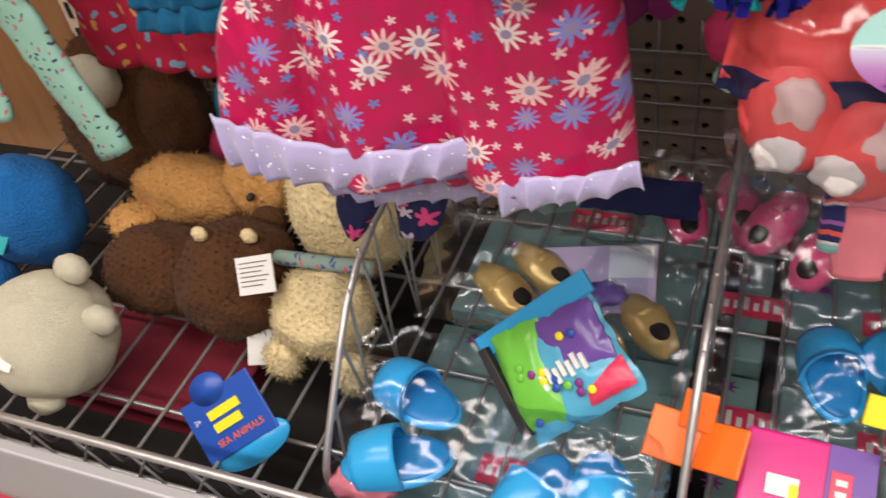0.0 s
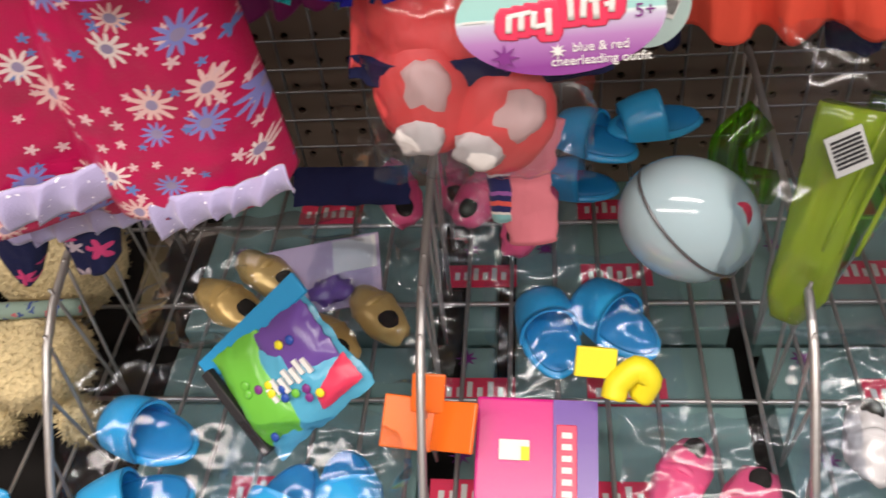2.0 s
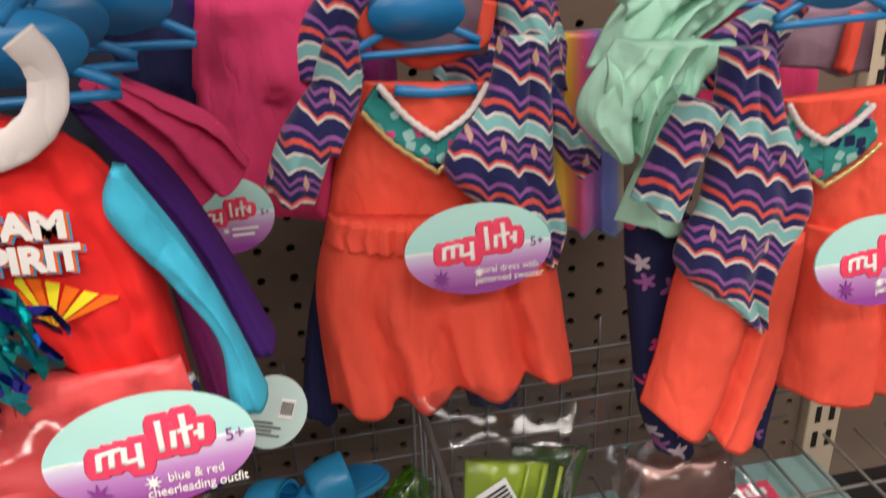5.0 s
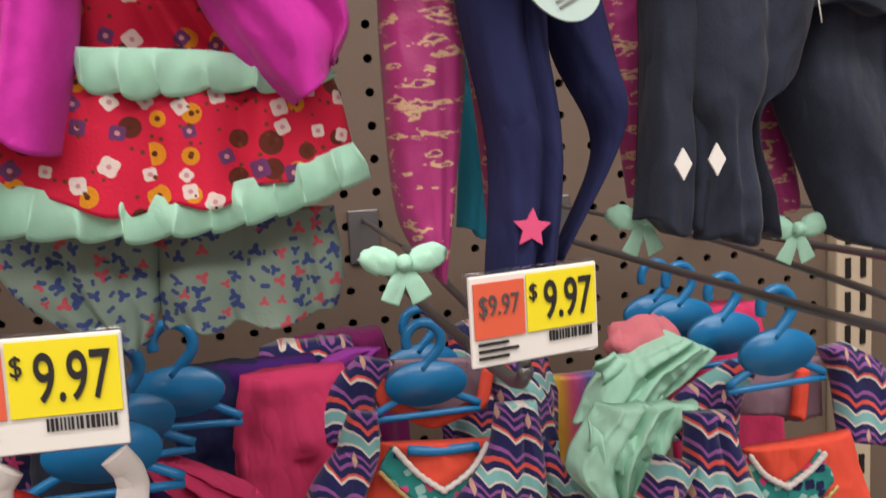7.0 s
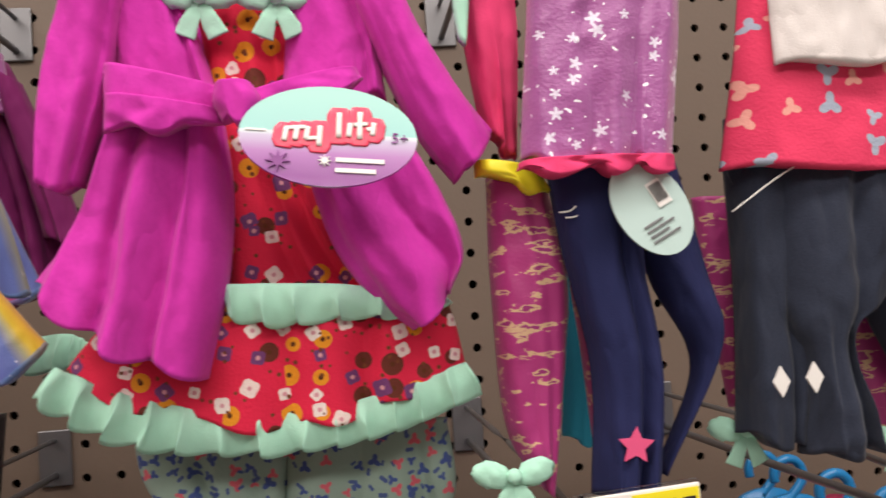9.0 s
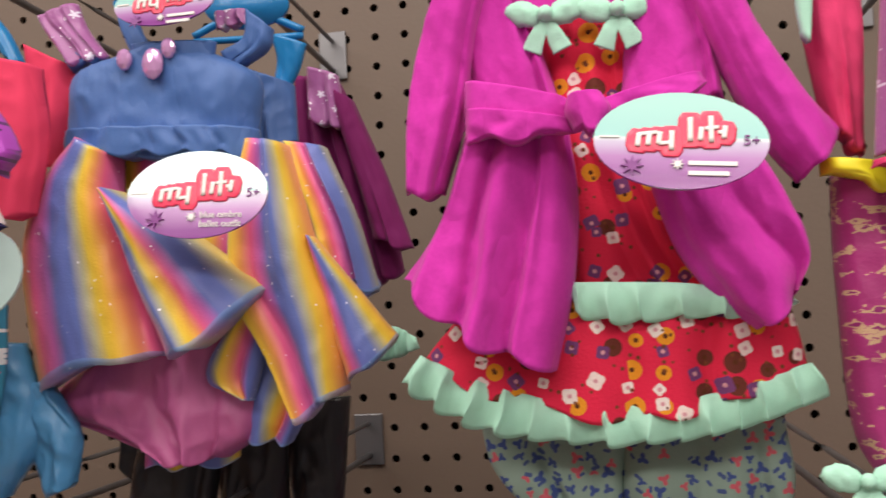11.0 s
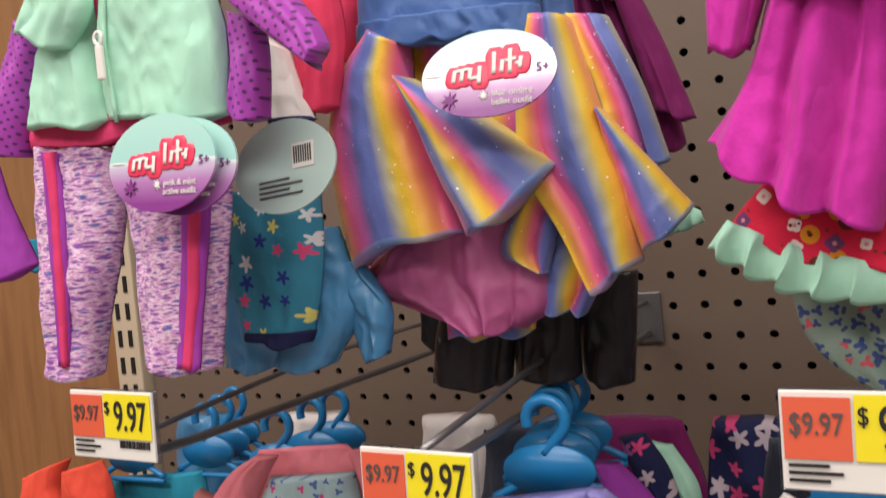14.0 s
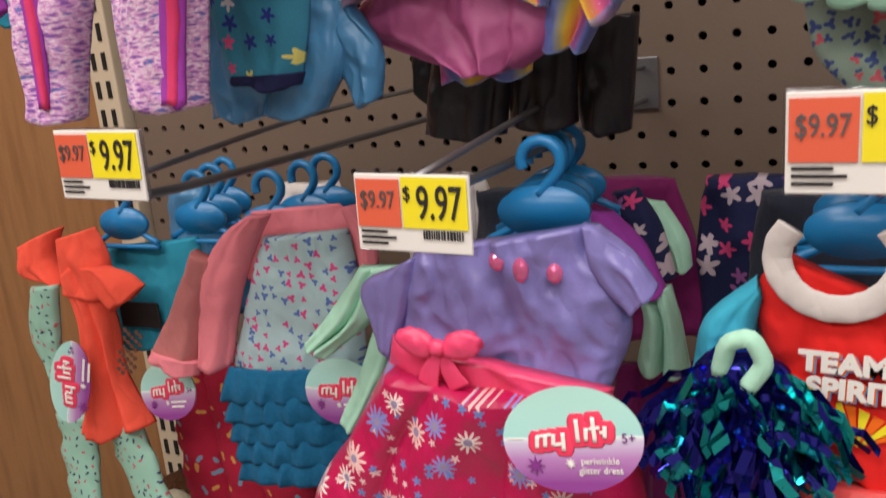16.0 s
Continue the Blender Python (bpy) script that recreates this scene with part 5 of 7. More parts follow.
drape("waist", g, "denim", [(0.3760, 1.7120), (0.3760, 1.6920), (0.3850, 1.6690)], [(0.4950, 1.7120), (0.4940, 1.6900), (0.4830, 1.6630)], -0.382, 0.010, 2.0, 0.002, seed=2.1)
a = [Vector((q[0], -0.3975, q[1])) - g.location for q in [(0.4010, 1.6940), (0.3860, 1.6860), (0.3690, 1.6750)]]
part("pocket_seam", rod(a, 0.0003, 6), "white", g, "white stitching")
a = [Vector((q[0], -0.3975, q[1])) - g.location for q in [(0.4360, 1.6910), (0.4330, 1.6770), (0.4360, 1.6590)]]
part("fly_seam", rod(a, 0.0003, 6), "white", g, "white stitching")
for q in ((0.3810, -0.3990, 1.6130), (0.3920, -0.4020, 1.6140)):
    part("diamond_patch", star(0.0056, 0.0032, 2, 0.001), "white", g, "silver glitter diamond", False, Matrix.Translation(Vector(q) - g.location))
drape("pony_top", g, "ponies", [(0.3840, 1.7620), (0.3790, 1.7320), (0.3700, 1.6900)], [(0.5030, 1.7620), (0.5030, 1.7300), (0.4990, 1.6880)], -0.388, 0.012, 2.0, 0.003)
drape("lace_yoke", g, "whitecloth", [(0.3880, 1.7570), (0.3880, 1.7260)], [(0.4720, 1.7560), (0.4700, 1.7290)], -0.402, 0.004, 2.0, 0.001, label="white lace yoke", nz=16)
p = [(0.3790, 1.5920)]
bow(g, p[0][0] - 0.41, 0.010, p[0][1] - 1.68, 0.7, "mint")
p = [(0.4440, 1.5830)]
bow(g, p[0][0] - 0.41, 0.010, p[0][1] - 1.68, 0.7, "mint")
tag_card((0.4460, -0.4150, 1.6810), 0.0175, 0.0150, (-8, 0, 0), "", True)

# periwinkle dress
g = outfit("periwinkle_dress", (0.0, -0.335, 1.445), "periwinkle satin doll dress with gems and floral ruffled skirt")
drape("bodice", g, "periwinkle", [(-0.0440, 1.5000), (-0.0540, 1.4710), (-0.0680, 1.4390)], [(0.0480, 1.5140), (0.0680, 1.4690), (0.0560, 1.4280)], -0.330, 0.014, 2.0, 0.0025, 1.0, 3.0, 0.0, 0.0034)
drape("sleeve", g, "periwinkle", [(-0.0530, 1.4920), (-0.0770, 1.4790), (-0.0690, 1.4460)], [(-0.0400, 1.4980), (-0.0450, 1.4750), (-0.0590, 1.4430)], -0.335, 0.008, 1.0, 0.003, seed=2.0, nx=26, nz=22)
drape("sleeve", g, "periwinkle", [(0.0490, 1.5160), (0.0520, 1.4910), (0.0690, 1.4690)], [(0.0560, 1.5150), (0.0720, 1.5010), (0.0820, 1.4860)], -0.335, 0.010, 1.0, 0.003, seed=5.0, nx=30, nz=26)
drape("skirt", g, "floral", [(-0.0600, 1.4430), (-0.0880, 1.3990)] + [(-0.1170, 1.3610), (-0.1370, 1.3090)], [(0.0580, 1.4320), (0.0690, 1.4050)] + [(0.0770, 1.3430), (0.0810, 1.2980)], -0.338, 0.036, 3.0, 0.009, 0.35, 1.3, 0.004, 0.0018, nx=90, nz=60)
drape("ribbon", g, "ribbon", [(-0.0550, 1.4570), (-0.0580, 1.4420)], [(0.0620, 1.4380), (0.0600, 1.4300)], -0.346, 0.012, 2.0, 0.0015, 1.0, 3.0, 0.004, nz=10)
a = [(-0.0180, 1.4610)][0]
bow(g, a[0], -0.031, a[1] - 1.445, 1.1, "ribbon")
for k, q in enumerate(((0.0080, -0.3470, 1.4990), (0.0200, -0.3475, 1.4950), (0.0370, -0.3475, 1.4940))):
    part("gem", blob(0, 0, 0, 0.0042, 0.003, (0.0050, 0.0064, 0.0050)[k], 0, 0, 2), "gem", g, "faceted pink gem", False, Matrix.Translation(Vector(q) - g.location))
frill("hem_ruffle", g, "lilac", [(-0.1190, 1.3250), (-0.0790, 1.3250), (-0.0270, 1.3220), (0.0190, 1.3290)], [(-0.1150, 1.2990), (-0.0800, 1.2990), (-0.0300, 1.3030), (0.0180, 1.3110)], -0.372, 8, 0.005, 2.0, "lilac glitter tulle ruffle", 0.6, 0.012)
frill("hem_ruffle", g, "lilac", [(0.0260, 1.3100), (0.0460, 1.3110), (0.0660, 1.3150), (0.0870, 1.3250)], [(0.0250, 1.2870), (0.0500, 1.2970), (0.0650, 1.3020), (0.0880, 1.3130)], -0.374, 5, 0.005, 3.0, "lilac glitter tulle ruffle")
drape("under_skirt", g, "floral", [(-0.0990, 1.3060), (-0.1000, 1.2670)], [(0.0150, 1.3180), (0.0100, 1.2810)], -0.336, 0.010, 3.0, 0.004, nz=20)
frill("under_ruffle", g, "lilac", [(-0.0940, 1.2790), (-0.0550, 1.2770), (-0.0160, 1.2830), (0.0150, 1.2900)], [(-0.0820, 1.2580), (-0.0530, 1.2550), (-0.0190, 1.2620), (0.0150, 1.2700)], -0.342, 7, 0.005, 5.0, "lilac glitter tulle ruffle")
for a, b in (([(-0.0830, 1.2630), (-0.0910, 1.2380), (-0.0890, 1.2160)], [(-0.0590, 1.2670), (-0.0630, 1.2420), (-0.0770, 1.2170)]), ([(-0.0520, 1.2680), (-0.0530, 1.2440), (-0.0560, 1.2190)], [(-0.0160, 1.2730), (-0.0210, 1.2530), (-0.0280, 1.2300)])):
    drape("leg", g, "navyfloral", a, b, -0.328, 0.008, 1.0, 0.002, nx=24, nz=20, label="navy floral legging")
drape("mint_sleeve", g, "mint", [(-0.0940, 1.4820), (-0.1220, 1.4490), (-0.1370, 1.4350)], [(-0.0700, 1.4830), (-0.0840, 1.4550), (-0.1190, 1.4260)], -0.305, 0.010, 2.0, 0.004, seed=3.0, label="mint sleeve of a garment behind")
drape("mint_sleeve", g, "mint", [(-0.0900, 1.4490), (-0.1070, 1.4120), (-0.1250, 1.3790)], [(-0.0710, 1.4500), (-0.0830, 1.4140), (-0.1070, 1.3760)], -0.300, 0.008, 1.0, 0.003, seed=4.0, label="mint sleeve of a garment behind")
tag_card((0.0560, -0.3950, 1.4350), 0.0315, 0.0228, (-14, -8, 0), "periwinkle/glitter dress")
g = outfit("mint_outfit", (0.085, -0.22, 1.455), "mint and magenta doll clothes crowded behind the dress")
drape("magenta_sleeve", g, "purplecloth", [(0.0240, 1.5030), (0.0370, 1.4760), (0.0550, 1.4500)], [(0.0400, 1.5020), (0.0570, 1.4830), (0.0680, 1.4570)], -0.25, 0.010, 1.0, 0.004, nx=26)
drape("mint_top", g, "mint", [(0.0500, 1.4580), (0.0540, 1.4380), (0.0490, 1.4100)], [(0.0700, 1.4580), (0.0750, 1.4360), (0.0790, 1.4070)], -0.245, 0.012, 2.0, 0.005, seed=4.0)
drape("navy_sleeve", g, "navyfloral", [(0.0220, 1.4980), (0.0300, 1.4760), (0.0430, 1.4500)], [(0.0380, 1.5010), (0.0520, 1.4760), (0.0600, 1.4420)], -0.18, 0.012, 1.0, 0.004, nx=26)
drape("mint_sleeve", g, "mint", [(0.0350, 1.4870), (0.0450, 1.4600), (0.0520, 1.4370)], [(0.0480, 1.4850), (0.0620, 1.4610), (0.0650, 1.4410)], -0.15, 0.010, 1.0, 0.004, nx=26)
drape("dark_skirt", g, "wine", [(0.0280, 1.3960), (0.0220, 1.3490), (0.0150, 1.2990)], [(0.0760, 1.4000), (0.0820, 1.3560), (0.0840, 1.3100)], -0.215, 0.012, 3.0, 0.005)
part("cap", blob(0.035, 0.01, -0.165, 0.028, 0.02, 0.018, 0.2, 4, 3), "hotpink", g)
part("cap_brim", blob(0.045, 0.0, -0.185, 0.03, 0.018, 0.008, 0.2, 5, 3), "mint", g)

# pink cardigan outfit and coral hoodie
g = outfit("cardigan_outfit", (-0.20, -0.25, 1.45), "pink doll cardigan over heart tee and blue crochet skirt")
drape("cardigan_back", g, "pink", [(-0.2240, 1.4980), (-0.2330, 1.4790), (-0.2340, 1.4450)], [(-0.1490, 1.5030), (-0.1290, 1.4840), (-0.1290, 1.4570)], -0.236, 0.003, 1.0, 0.001, nx=30, nz=20)
drape("tee", g, "hearts", [(-0.2020, 1.4840), (-0.2220, 1.4420), (-0.2470, 1.3850)], [(-0.1350, 1.4900), (-0.1310, 1.4450), (-0.1340, 1.3950)], -0.250, 0.012, 1.5, 0.002, crease=0.0016)
drape("cardigan_front", g, "pink", [(-0.2050, 1.5010), (-0.2310, 1.4850), (-0.2620, 1.4420), (-0.2740, 1.3890)], [(-0.1890, 1.5010), (-0.2030, 1.4810), (-0.2230, 1.4440), (-0.2420, 1.3880)], -0.258, 0.010, 1.0, 0.003, seed=3.0, nx=34)
drape("cardigan_front", g, "pink", [(-0.1340, 1.5050), (-0.1270, 1.4850), (-0.1250, 1.4660)], [(-0.1230, 1.5070), (-0.1120, 1.4890), (-0.1130, 1.4670)], -0.255, 0.006, 1.0, 0.002, seed=4.0, nx=22, nz=22)
drape("sleeve", g, "brownrose", [(-0.2540, 1.4770), (-0.2820, 1.4340), (-0.3100, 1.3960)], [(-0.2370, 1.4690), (-0.2550, 1.4270), (-0.2680, 1.3890)], -0.262, 0.010, 1.0, 0.003, seed=5.0, nx=30, label="pink sleeve with rose sequins")
for k in range(26):
    u, s = 0.18 + 0.64 * ((k * 0.618) % 1), 0.34 + 0.6 * k / 26
    x, z = -0.3275 + 0.030 * u - 0.034 * (s - 0.3), 1.4190 - 0.060 * (s - 0.3)
    part("sequin", disc(0.0019, 0.0019, 0.0006, 10), "brownfoil", g, "rose sequin", False, Matrix.Translation(Vector((x, -0.2735, z)) - g.location))
drape("cuff", g, "pink", [(-0.3040, 1.4010), (-0.3110, 1.3920)], [(-0.2620, 1.3940), (-0.2670, 1.3820)], -0.266, 0.010, 1.0, 0.002, nx=24, nz=10)
for i in range(5):
    dz = 0.0165 * i
    hd, hm = [(-0.2420, 1.3900), (-0.1860, 1.3960), (-0.1270, 1.4020)], [(-0.2550, 1.3620), (-0.1900, 1.3710), (-0.1250, 1.3790)]
    frill("crochet_tier", g, "crochet", [(x, z - dz) for x, z in hd], [(x, z - dz) for x, z in hm], -0.262 + 0.0014 * i, 6, 0.0030, i + 1.0, "blue crochet tier", 0.6, 0.012)
tag_card((-0.1330, -0.2850, 1.3910), 0.0270, 0.0215, (-10, 0, 0))
tag_card((-0.3110, -0.2550, 1.3610), 0.0280, 0.0225, (-10, -8, 0))
g = outfit("coral_outfit", (-0.41, -0.235, 1.42), "coral hooded doll top over mint print leggings on a blue hanger")
drape("hood", g, "coral", [(-0.4660, 1.4670), (-0.4680, 1.4430), (-0.4310, 1.4350)], [(-0.4120, 1.4850), (-0.4260, 1.4610), (-0.4200, 1.4380)], -0.234, 0.010, 1.0, 0.004, seed=2.0, nx=26, nz=22)
drape("hood", g, "coral", [(-0.4090, 1.4770), (-0.4160, 1.4490), (-0.4160, 1.4300)], [(-0.3720, 1.4860), (-0.3630, 1.4640), (-0.3620, 1.4320)], -0.240, 0.012, 1.0, 0.004, seed=5.0, nx=26, nz=22)
drape("body", g, "coral", [(-0.4140, 1.4440), (-0.4030, 1.4010), (-0.4140, 1.3500), (-0.4340, 1.3050)], [(-0.3720, 1.4680), (-0.3680, 1.4120), (-0.3680, 1.3640), (-0.3480, 1.3250)], -0.238, 0.014, 1.5, 0.005, seed=3.0, sag=0.006)
drape("sleeve", g, "coral", [(-0.3830, 1.4570), (-0.3740, 1.4340), (-0.3600, 1.4190)], [(-0.3610, 1.4570), (-0.3370, 1.4510), (-0.3250, 1.4420)], -0.246, 0.010, 1.0, 0.003, seed=4.0, nx=24, nz=18)
drape("print_sleeve", g, "mintprint", [(-0.4500, 1.4360), (-0.4620, 1.3940), (-0.4490, 1.3530)], [(-0.4200, 1.4390), (-0.4280, 1.4010), (-0.4350, 1.3660)], -0.244, 0.006, 1.0, 0.002, seed=6.0, nx=22, nz=22)
for pts in ([(-0.03, -0.002, -0.10), (-0.028, -0.01, -0.16), (-0.020, -0.02, -0.215)], [(0.02, -0.002, -0.09), (0.055, -0.012, -0.17), (0.085, -0.02, -0.235)]):
    part("leg", limb(pts, [0.020, 0.018, 0.017], 16, 0.4), "mintprint", g, "mint sprinkle print legging")
tag_card((-0.3970, -0.2700, 1.3670), 0.0350, 0.0165, (0, -76, 20))
g = outfit("teal_tee_outfit", (-0.315, -0.18, 1.43), "teal doll tee with dark print over red patterned trousers")
drape("tee", g, "teal", [(-0.4080, 1.4590), (-0.4160, 1.4170), (-0.4180, 1.3730)], [(-0.3070, 1.4690), (-0.3040, 1.4220), (-0.3200, 1.3770)], -0.200, 0.012, 2.0, 0.003)
a = (-0.3630, -0.2180, 1.4080)
part("tee_print", box(-0.022, 0.020, -0.001, 0.001, -0.012, 0.010, 0.001), "black", g, "dark tee print", False, Matrix.Translation(Vector(a) - g.location))
for x in (-0.045, 0.0, 0.04):
    part("trouser_leg", limb([(x, 0, -0.065), (x + 0.004, 0, -0.14), (x + 0.006, 0, -0.21)], [0.026, 0.026, 0.025], 14, 0.6), "rednight", g, "red trousers with a rainbow print")

# team shirt outfit
g = outfit("cheer_outfit", (0.155, -0.315, 1.43), "red doll cheer shirt with teal sleeves and white collar")
drape("shirt", g, "redcloth", [(0.1330, 1.5010), (0.1220, 1.4740), (0.1360, 1.4360), (0.1550, 1.4040)], [(0.1800, 1.4790), (0.1920, 1.4640), (0.2020, 1.4240), (0.2060, 1.3760)], -0.320, 0.014, 1.5, 0.0025, 0.6, 2.0, crease=0.0016)
drape("hem_band", g, "whitecloth", [(0.1450, 1.3910), (0.1440, 1.3820)], [(0.2070, 1.3820), (0.2090, 1.3710)], -0.325, 0.012, 1.5, 0.0025, 0.6, 2.0, nz=10, label="white hem band")
drape("hem_stripe", g, "navy", [(0.1460, 1.3900), (0.1450, 1.3850)], [(0.2080, 1.3800), (0.2090, 1.3750)], -0.3275, 0.012, 1.5, 0.0025, 0.6, 2.0, nz=8, label="navy hem stripe")
mid = Vector((0.1580, -0.3340, 1.5010)) - g.location
a = [mid + Vector((0.0245 * math.cos(k), -0.002 - 0.003 * abs(math.sin(k)), 0.0215 * math.sin(k))) for k in [math.radians(d) for d in range(140, 401, 20)]]
part("collar", limb(a, [0.0060] * len(a), 18, 0.35, 0.02), "whitecloth", g, "white ribbed collar")
drape("sleeve", g, "skyteal", [(0.1240, 1.4890), (0.1010, 1.4680), (0.0940, 1.4400)], [(0.1270, 1.4800), (0.1230, 1.4610), (0.1180, 1.4410)], -0.324, 0.010, 1.0, 0.003, seed=3.0, nx=26, label="teal sleeve")
drape("sleeve", g, "skyteal", [(0.1940, 1.4690), (0.1880, 1.4530), (0.2030, 1.4270), (0.2180, 1.4000), (0.2190, 1.3660)], [(0.1980, 1.4680), (0.2100, 1.4440), (0.2180, 1.4250), (0.2260, 1.4010), (0.2340, 1.3720)], -0.327, 0.010, 1.0, 0.003, seed=5.0, nx=30, crease=0.002, label="teal sleeve")
sl, sr, tl, tr = [(0.1370, 1.4550)][0], [(0.1890, 1.4310)][0], [(0.1420, 1.4670)][0], [(0.1790, 1.4430)][0]
for words, l, r in (("TEAM", tl, tr), ("SPIRIT", sl, sr)):
    mid = Vector(((l[0] + r[0]) / 2, -0.3400, (l[1] + r[1]) / 2)) - g.location
    wide = (r[0] - l[0]) / (len(words) * 0.66 * 0.0125)
    for dx, dy, m in ((0, 0, "white"), (0.0008, 0.0006, "orange"), (0.0014, 0.0010, "bluefoam")):
        text("lettering", words, 0.0125, m, g, Matrix.Translation(mid + Vector((dx, dy, -dx))) @ pose(0, 0, 0, 0, 3, 0), wide, 0.0006)
tip = Vector((*[(0.1660, 1.4160)][0], 0)).xzy
tip.y = -0.3375
for i in range(9):
    a0, a1 = (i + 0.12) / 9, (i + 0.88) / 9
    bm = bmesh.new()
    top = [Vector((sl[0] + (sr[0] - sl[0]) * q, -0.3360, sl[1] + (sr[1] - sl[1]) * q - 0.008)) for q in (a0, a1)]
    v = [bm.verts.new(p - g.location) for p in (tip + Vector((0, 0, 0.0)), top[0], top[1], tip + Vector((0, 0.003, 0)), top[0] + Vector((0, 0.003, 0)), top[1] + Vector((0, 0.003, 0)))]
    for f in ((0, 2, 1), (3, 4, 5), (0, 1, 4, 3), (1, 2, 5, 4), (2, 0, 3, 5)):
        bm.faces.new([v[k] for k in f])
    part("print_ray", bm, "yellow" if i % 2 else "orange", g, "yellow and orange print ray", False)
drape("purple_sleeve", g, "darkpurple", [(0.1750, 1.4800), (0.1910, 1.4500), (0.2070, 1.4170), (0.2250, 1.3620)], [(0.1840, 1.4770), (0.2050, 1.4530), (0.2210, 1.4200), (0.2390, 1.3680)], -0.280, 0.012, 1.0, 0.004, seed=2.0, nx=30)
drape("pink_hood", g, "hotpink", [(0.1760, 1.4830), (0.1920, 1.4520), (0.2110, 1.4280)], [(0.1910, 1.4800), (0.2230, 1.4610), (0.2370, 1.4380)], -0.250, 0.014, 2.5, 0.008, 0.8, 6.0, crease=0.003)
drape("pink_panel", g, "wine", [(0.2010, 1.4150), (0.2040, 1.3890), (0.2070, 1.3580)], [(0.2090, 1.4150), (0.2150, 1.3870), (0.2190, 1.3600)], -0.300, 0.008, 1.0, 0.003, nx=22)
tag_card((0.1930, -0.3600, 1.3760), 0.0358, 0.0200, (-20, -3, 0), "blue & red/cheerleading outfit")
tag_card((0.2330, -0.3000, 1.3420), 0.0150, 0.0170, (-10, 20, 0), "", True)
tag_card((0.2220, -0.2200, 1.4020), 0.0230, 0.0190, (-10, 0, 0))
bag = thing("sandal_bag", (0.163, -0.342, 1.342), "clear hanging bag with coral and white doll sandals", "bag", "", "", (-6, 0, 0))
part("film", sheet(0.092, 0.100, 0.005, 21, 26, 26, 0.020), "clear", bag, "clear plastic film")
part("skirt", skirt(0.0, 0.055, 0.006, 0.042, 0.048, 0.006, 0.008, 0.1, 6, 0.2), "sandalpink", bag, "folded coral skirt")
part("skirt_band", loft([(0, 0, 0.010, 0.049, 0.010, 0.1, 6, 0.2), (0, 0, 0.000, 0.050, 0.010, 0.1, 6, 0.2)], 40), "navy", bag, "navy and white band")
for q, rot in (((0.1420, -0.3480, 1.3350), -14), ((0.1720, -0.3500, 1.3250), 22)):
    m = Matrix.Translation(Vector(q) - Vector((0.163, -0.342, 1.342))) @ pose(0, 0, 0, 0, rot, 0)
    part("sandal_rim", blob(0, 0, 0, 0.0200, 0.009, 0.0255, 0.06, 2, 3), "sandalpink", bag, "coral sandal rim", True, m)
    part("sandal_lining", blob(0.003, -0.0055, 0.007, 0.0105, 0.0042, 0.0130, 0.25, 5, 3), "whitepink", bag, "pale pink sandal lining", True, m)
    part("sandal_toe", blob(-0.006, -0.0070, -0.012, 0.0105, 0.0036, 0.0085, 0.25, 7, 3), "whitecloth", bag, "white sandal toe", True, m)
sock = thing("pink_sock", (0.178, -0.315, 1.262), "pink doll legging with a braided trim hanging down", "sock")
part("leg", limb([(0.004, 0.01, 0.03), (0.0, 0, 0.0), (0.004, -0.004, -0.035)], [0.014, 0.013, 0.012], 14, 0.4), "pink", sock)
part("braid", limb([(-0.012, 0, 0.02), (-0.010, -0.004, -0.02)], [0.005, 0.006], 10), "zigzag", sock)

pom = thing("tinsel_pompom", (0.1190, -0.3450, 1.4560), "teal and blue metallic tinsel pompom with a mint loop", "pompom")
rnd = random.Random(5)
for nm, mm in (("teal_tinsel", "tinsel_teal"), ("blue_tinsel", "tinsel_blue"), ("dark_tinsel", "tinsel_blue")):
    bm = bmesh.new()
    for _ in range(95):
        a, el, ln = rnd.uniform(0, 2 * math.pi), rnd.uniform(0.0, 1.5), rnd.uniform(0.034, 0.058)
        d = Vector((math.cos(a) * math.sin(el), -abs(math.sin(a)) * math.sin(el) * 0.6, -math.cos(el)))
        side = d.cross(Vector((rnd.uniform(-1, 1), rnd.uniform(-1, 1), rnd.uniform(-0.3, 0.3)))).normalized() * 0.0024
        nn, prev, up = 9, None, side.cross(d).normalized()
        for i in range(nn + 1):
            s = i / nn
            p = d * ln * s + Vector((0, 0, -0.022 * s * s)) + up * 0.0034 * math.sin(i * 2.1 + a * 5) + side * 0.9 * math.sin(i * 1.9 + a * 3)
            cur = (bm.verts.new(p + side), bm.verts.new(p - side))
            if prev:
                bm.faces.new((prev[0], prev[1], cur[1], cur[0]))
            prev = cur
    o = part(nm, bm, mm, pom, "crinkled metallic strips", False)
    o["kind"] = "stuff"
part("core", blob(0, 0.002, -0.014, 0.022, 0.014, 0.020, 0.2, 1, 3), "tinsel_blue", pom)
part("loop", rod([(-0.008, -0.006, -0.004), (-0.004, -0.010, 0.012), (0.006, -0.012, 0.016), (0.012, -0.012, 0.004), (0.004, -0.012, -0.008)], 0.0042), "mint", pom, "mint fabric loop")


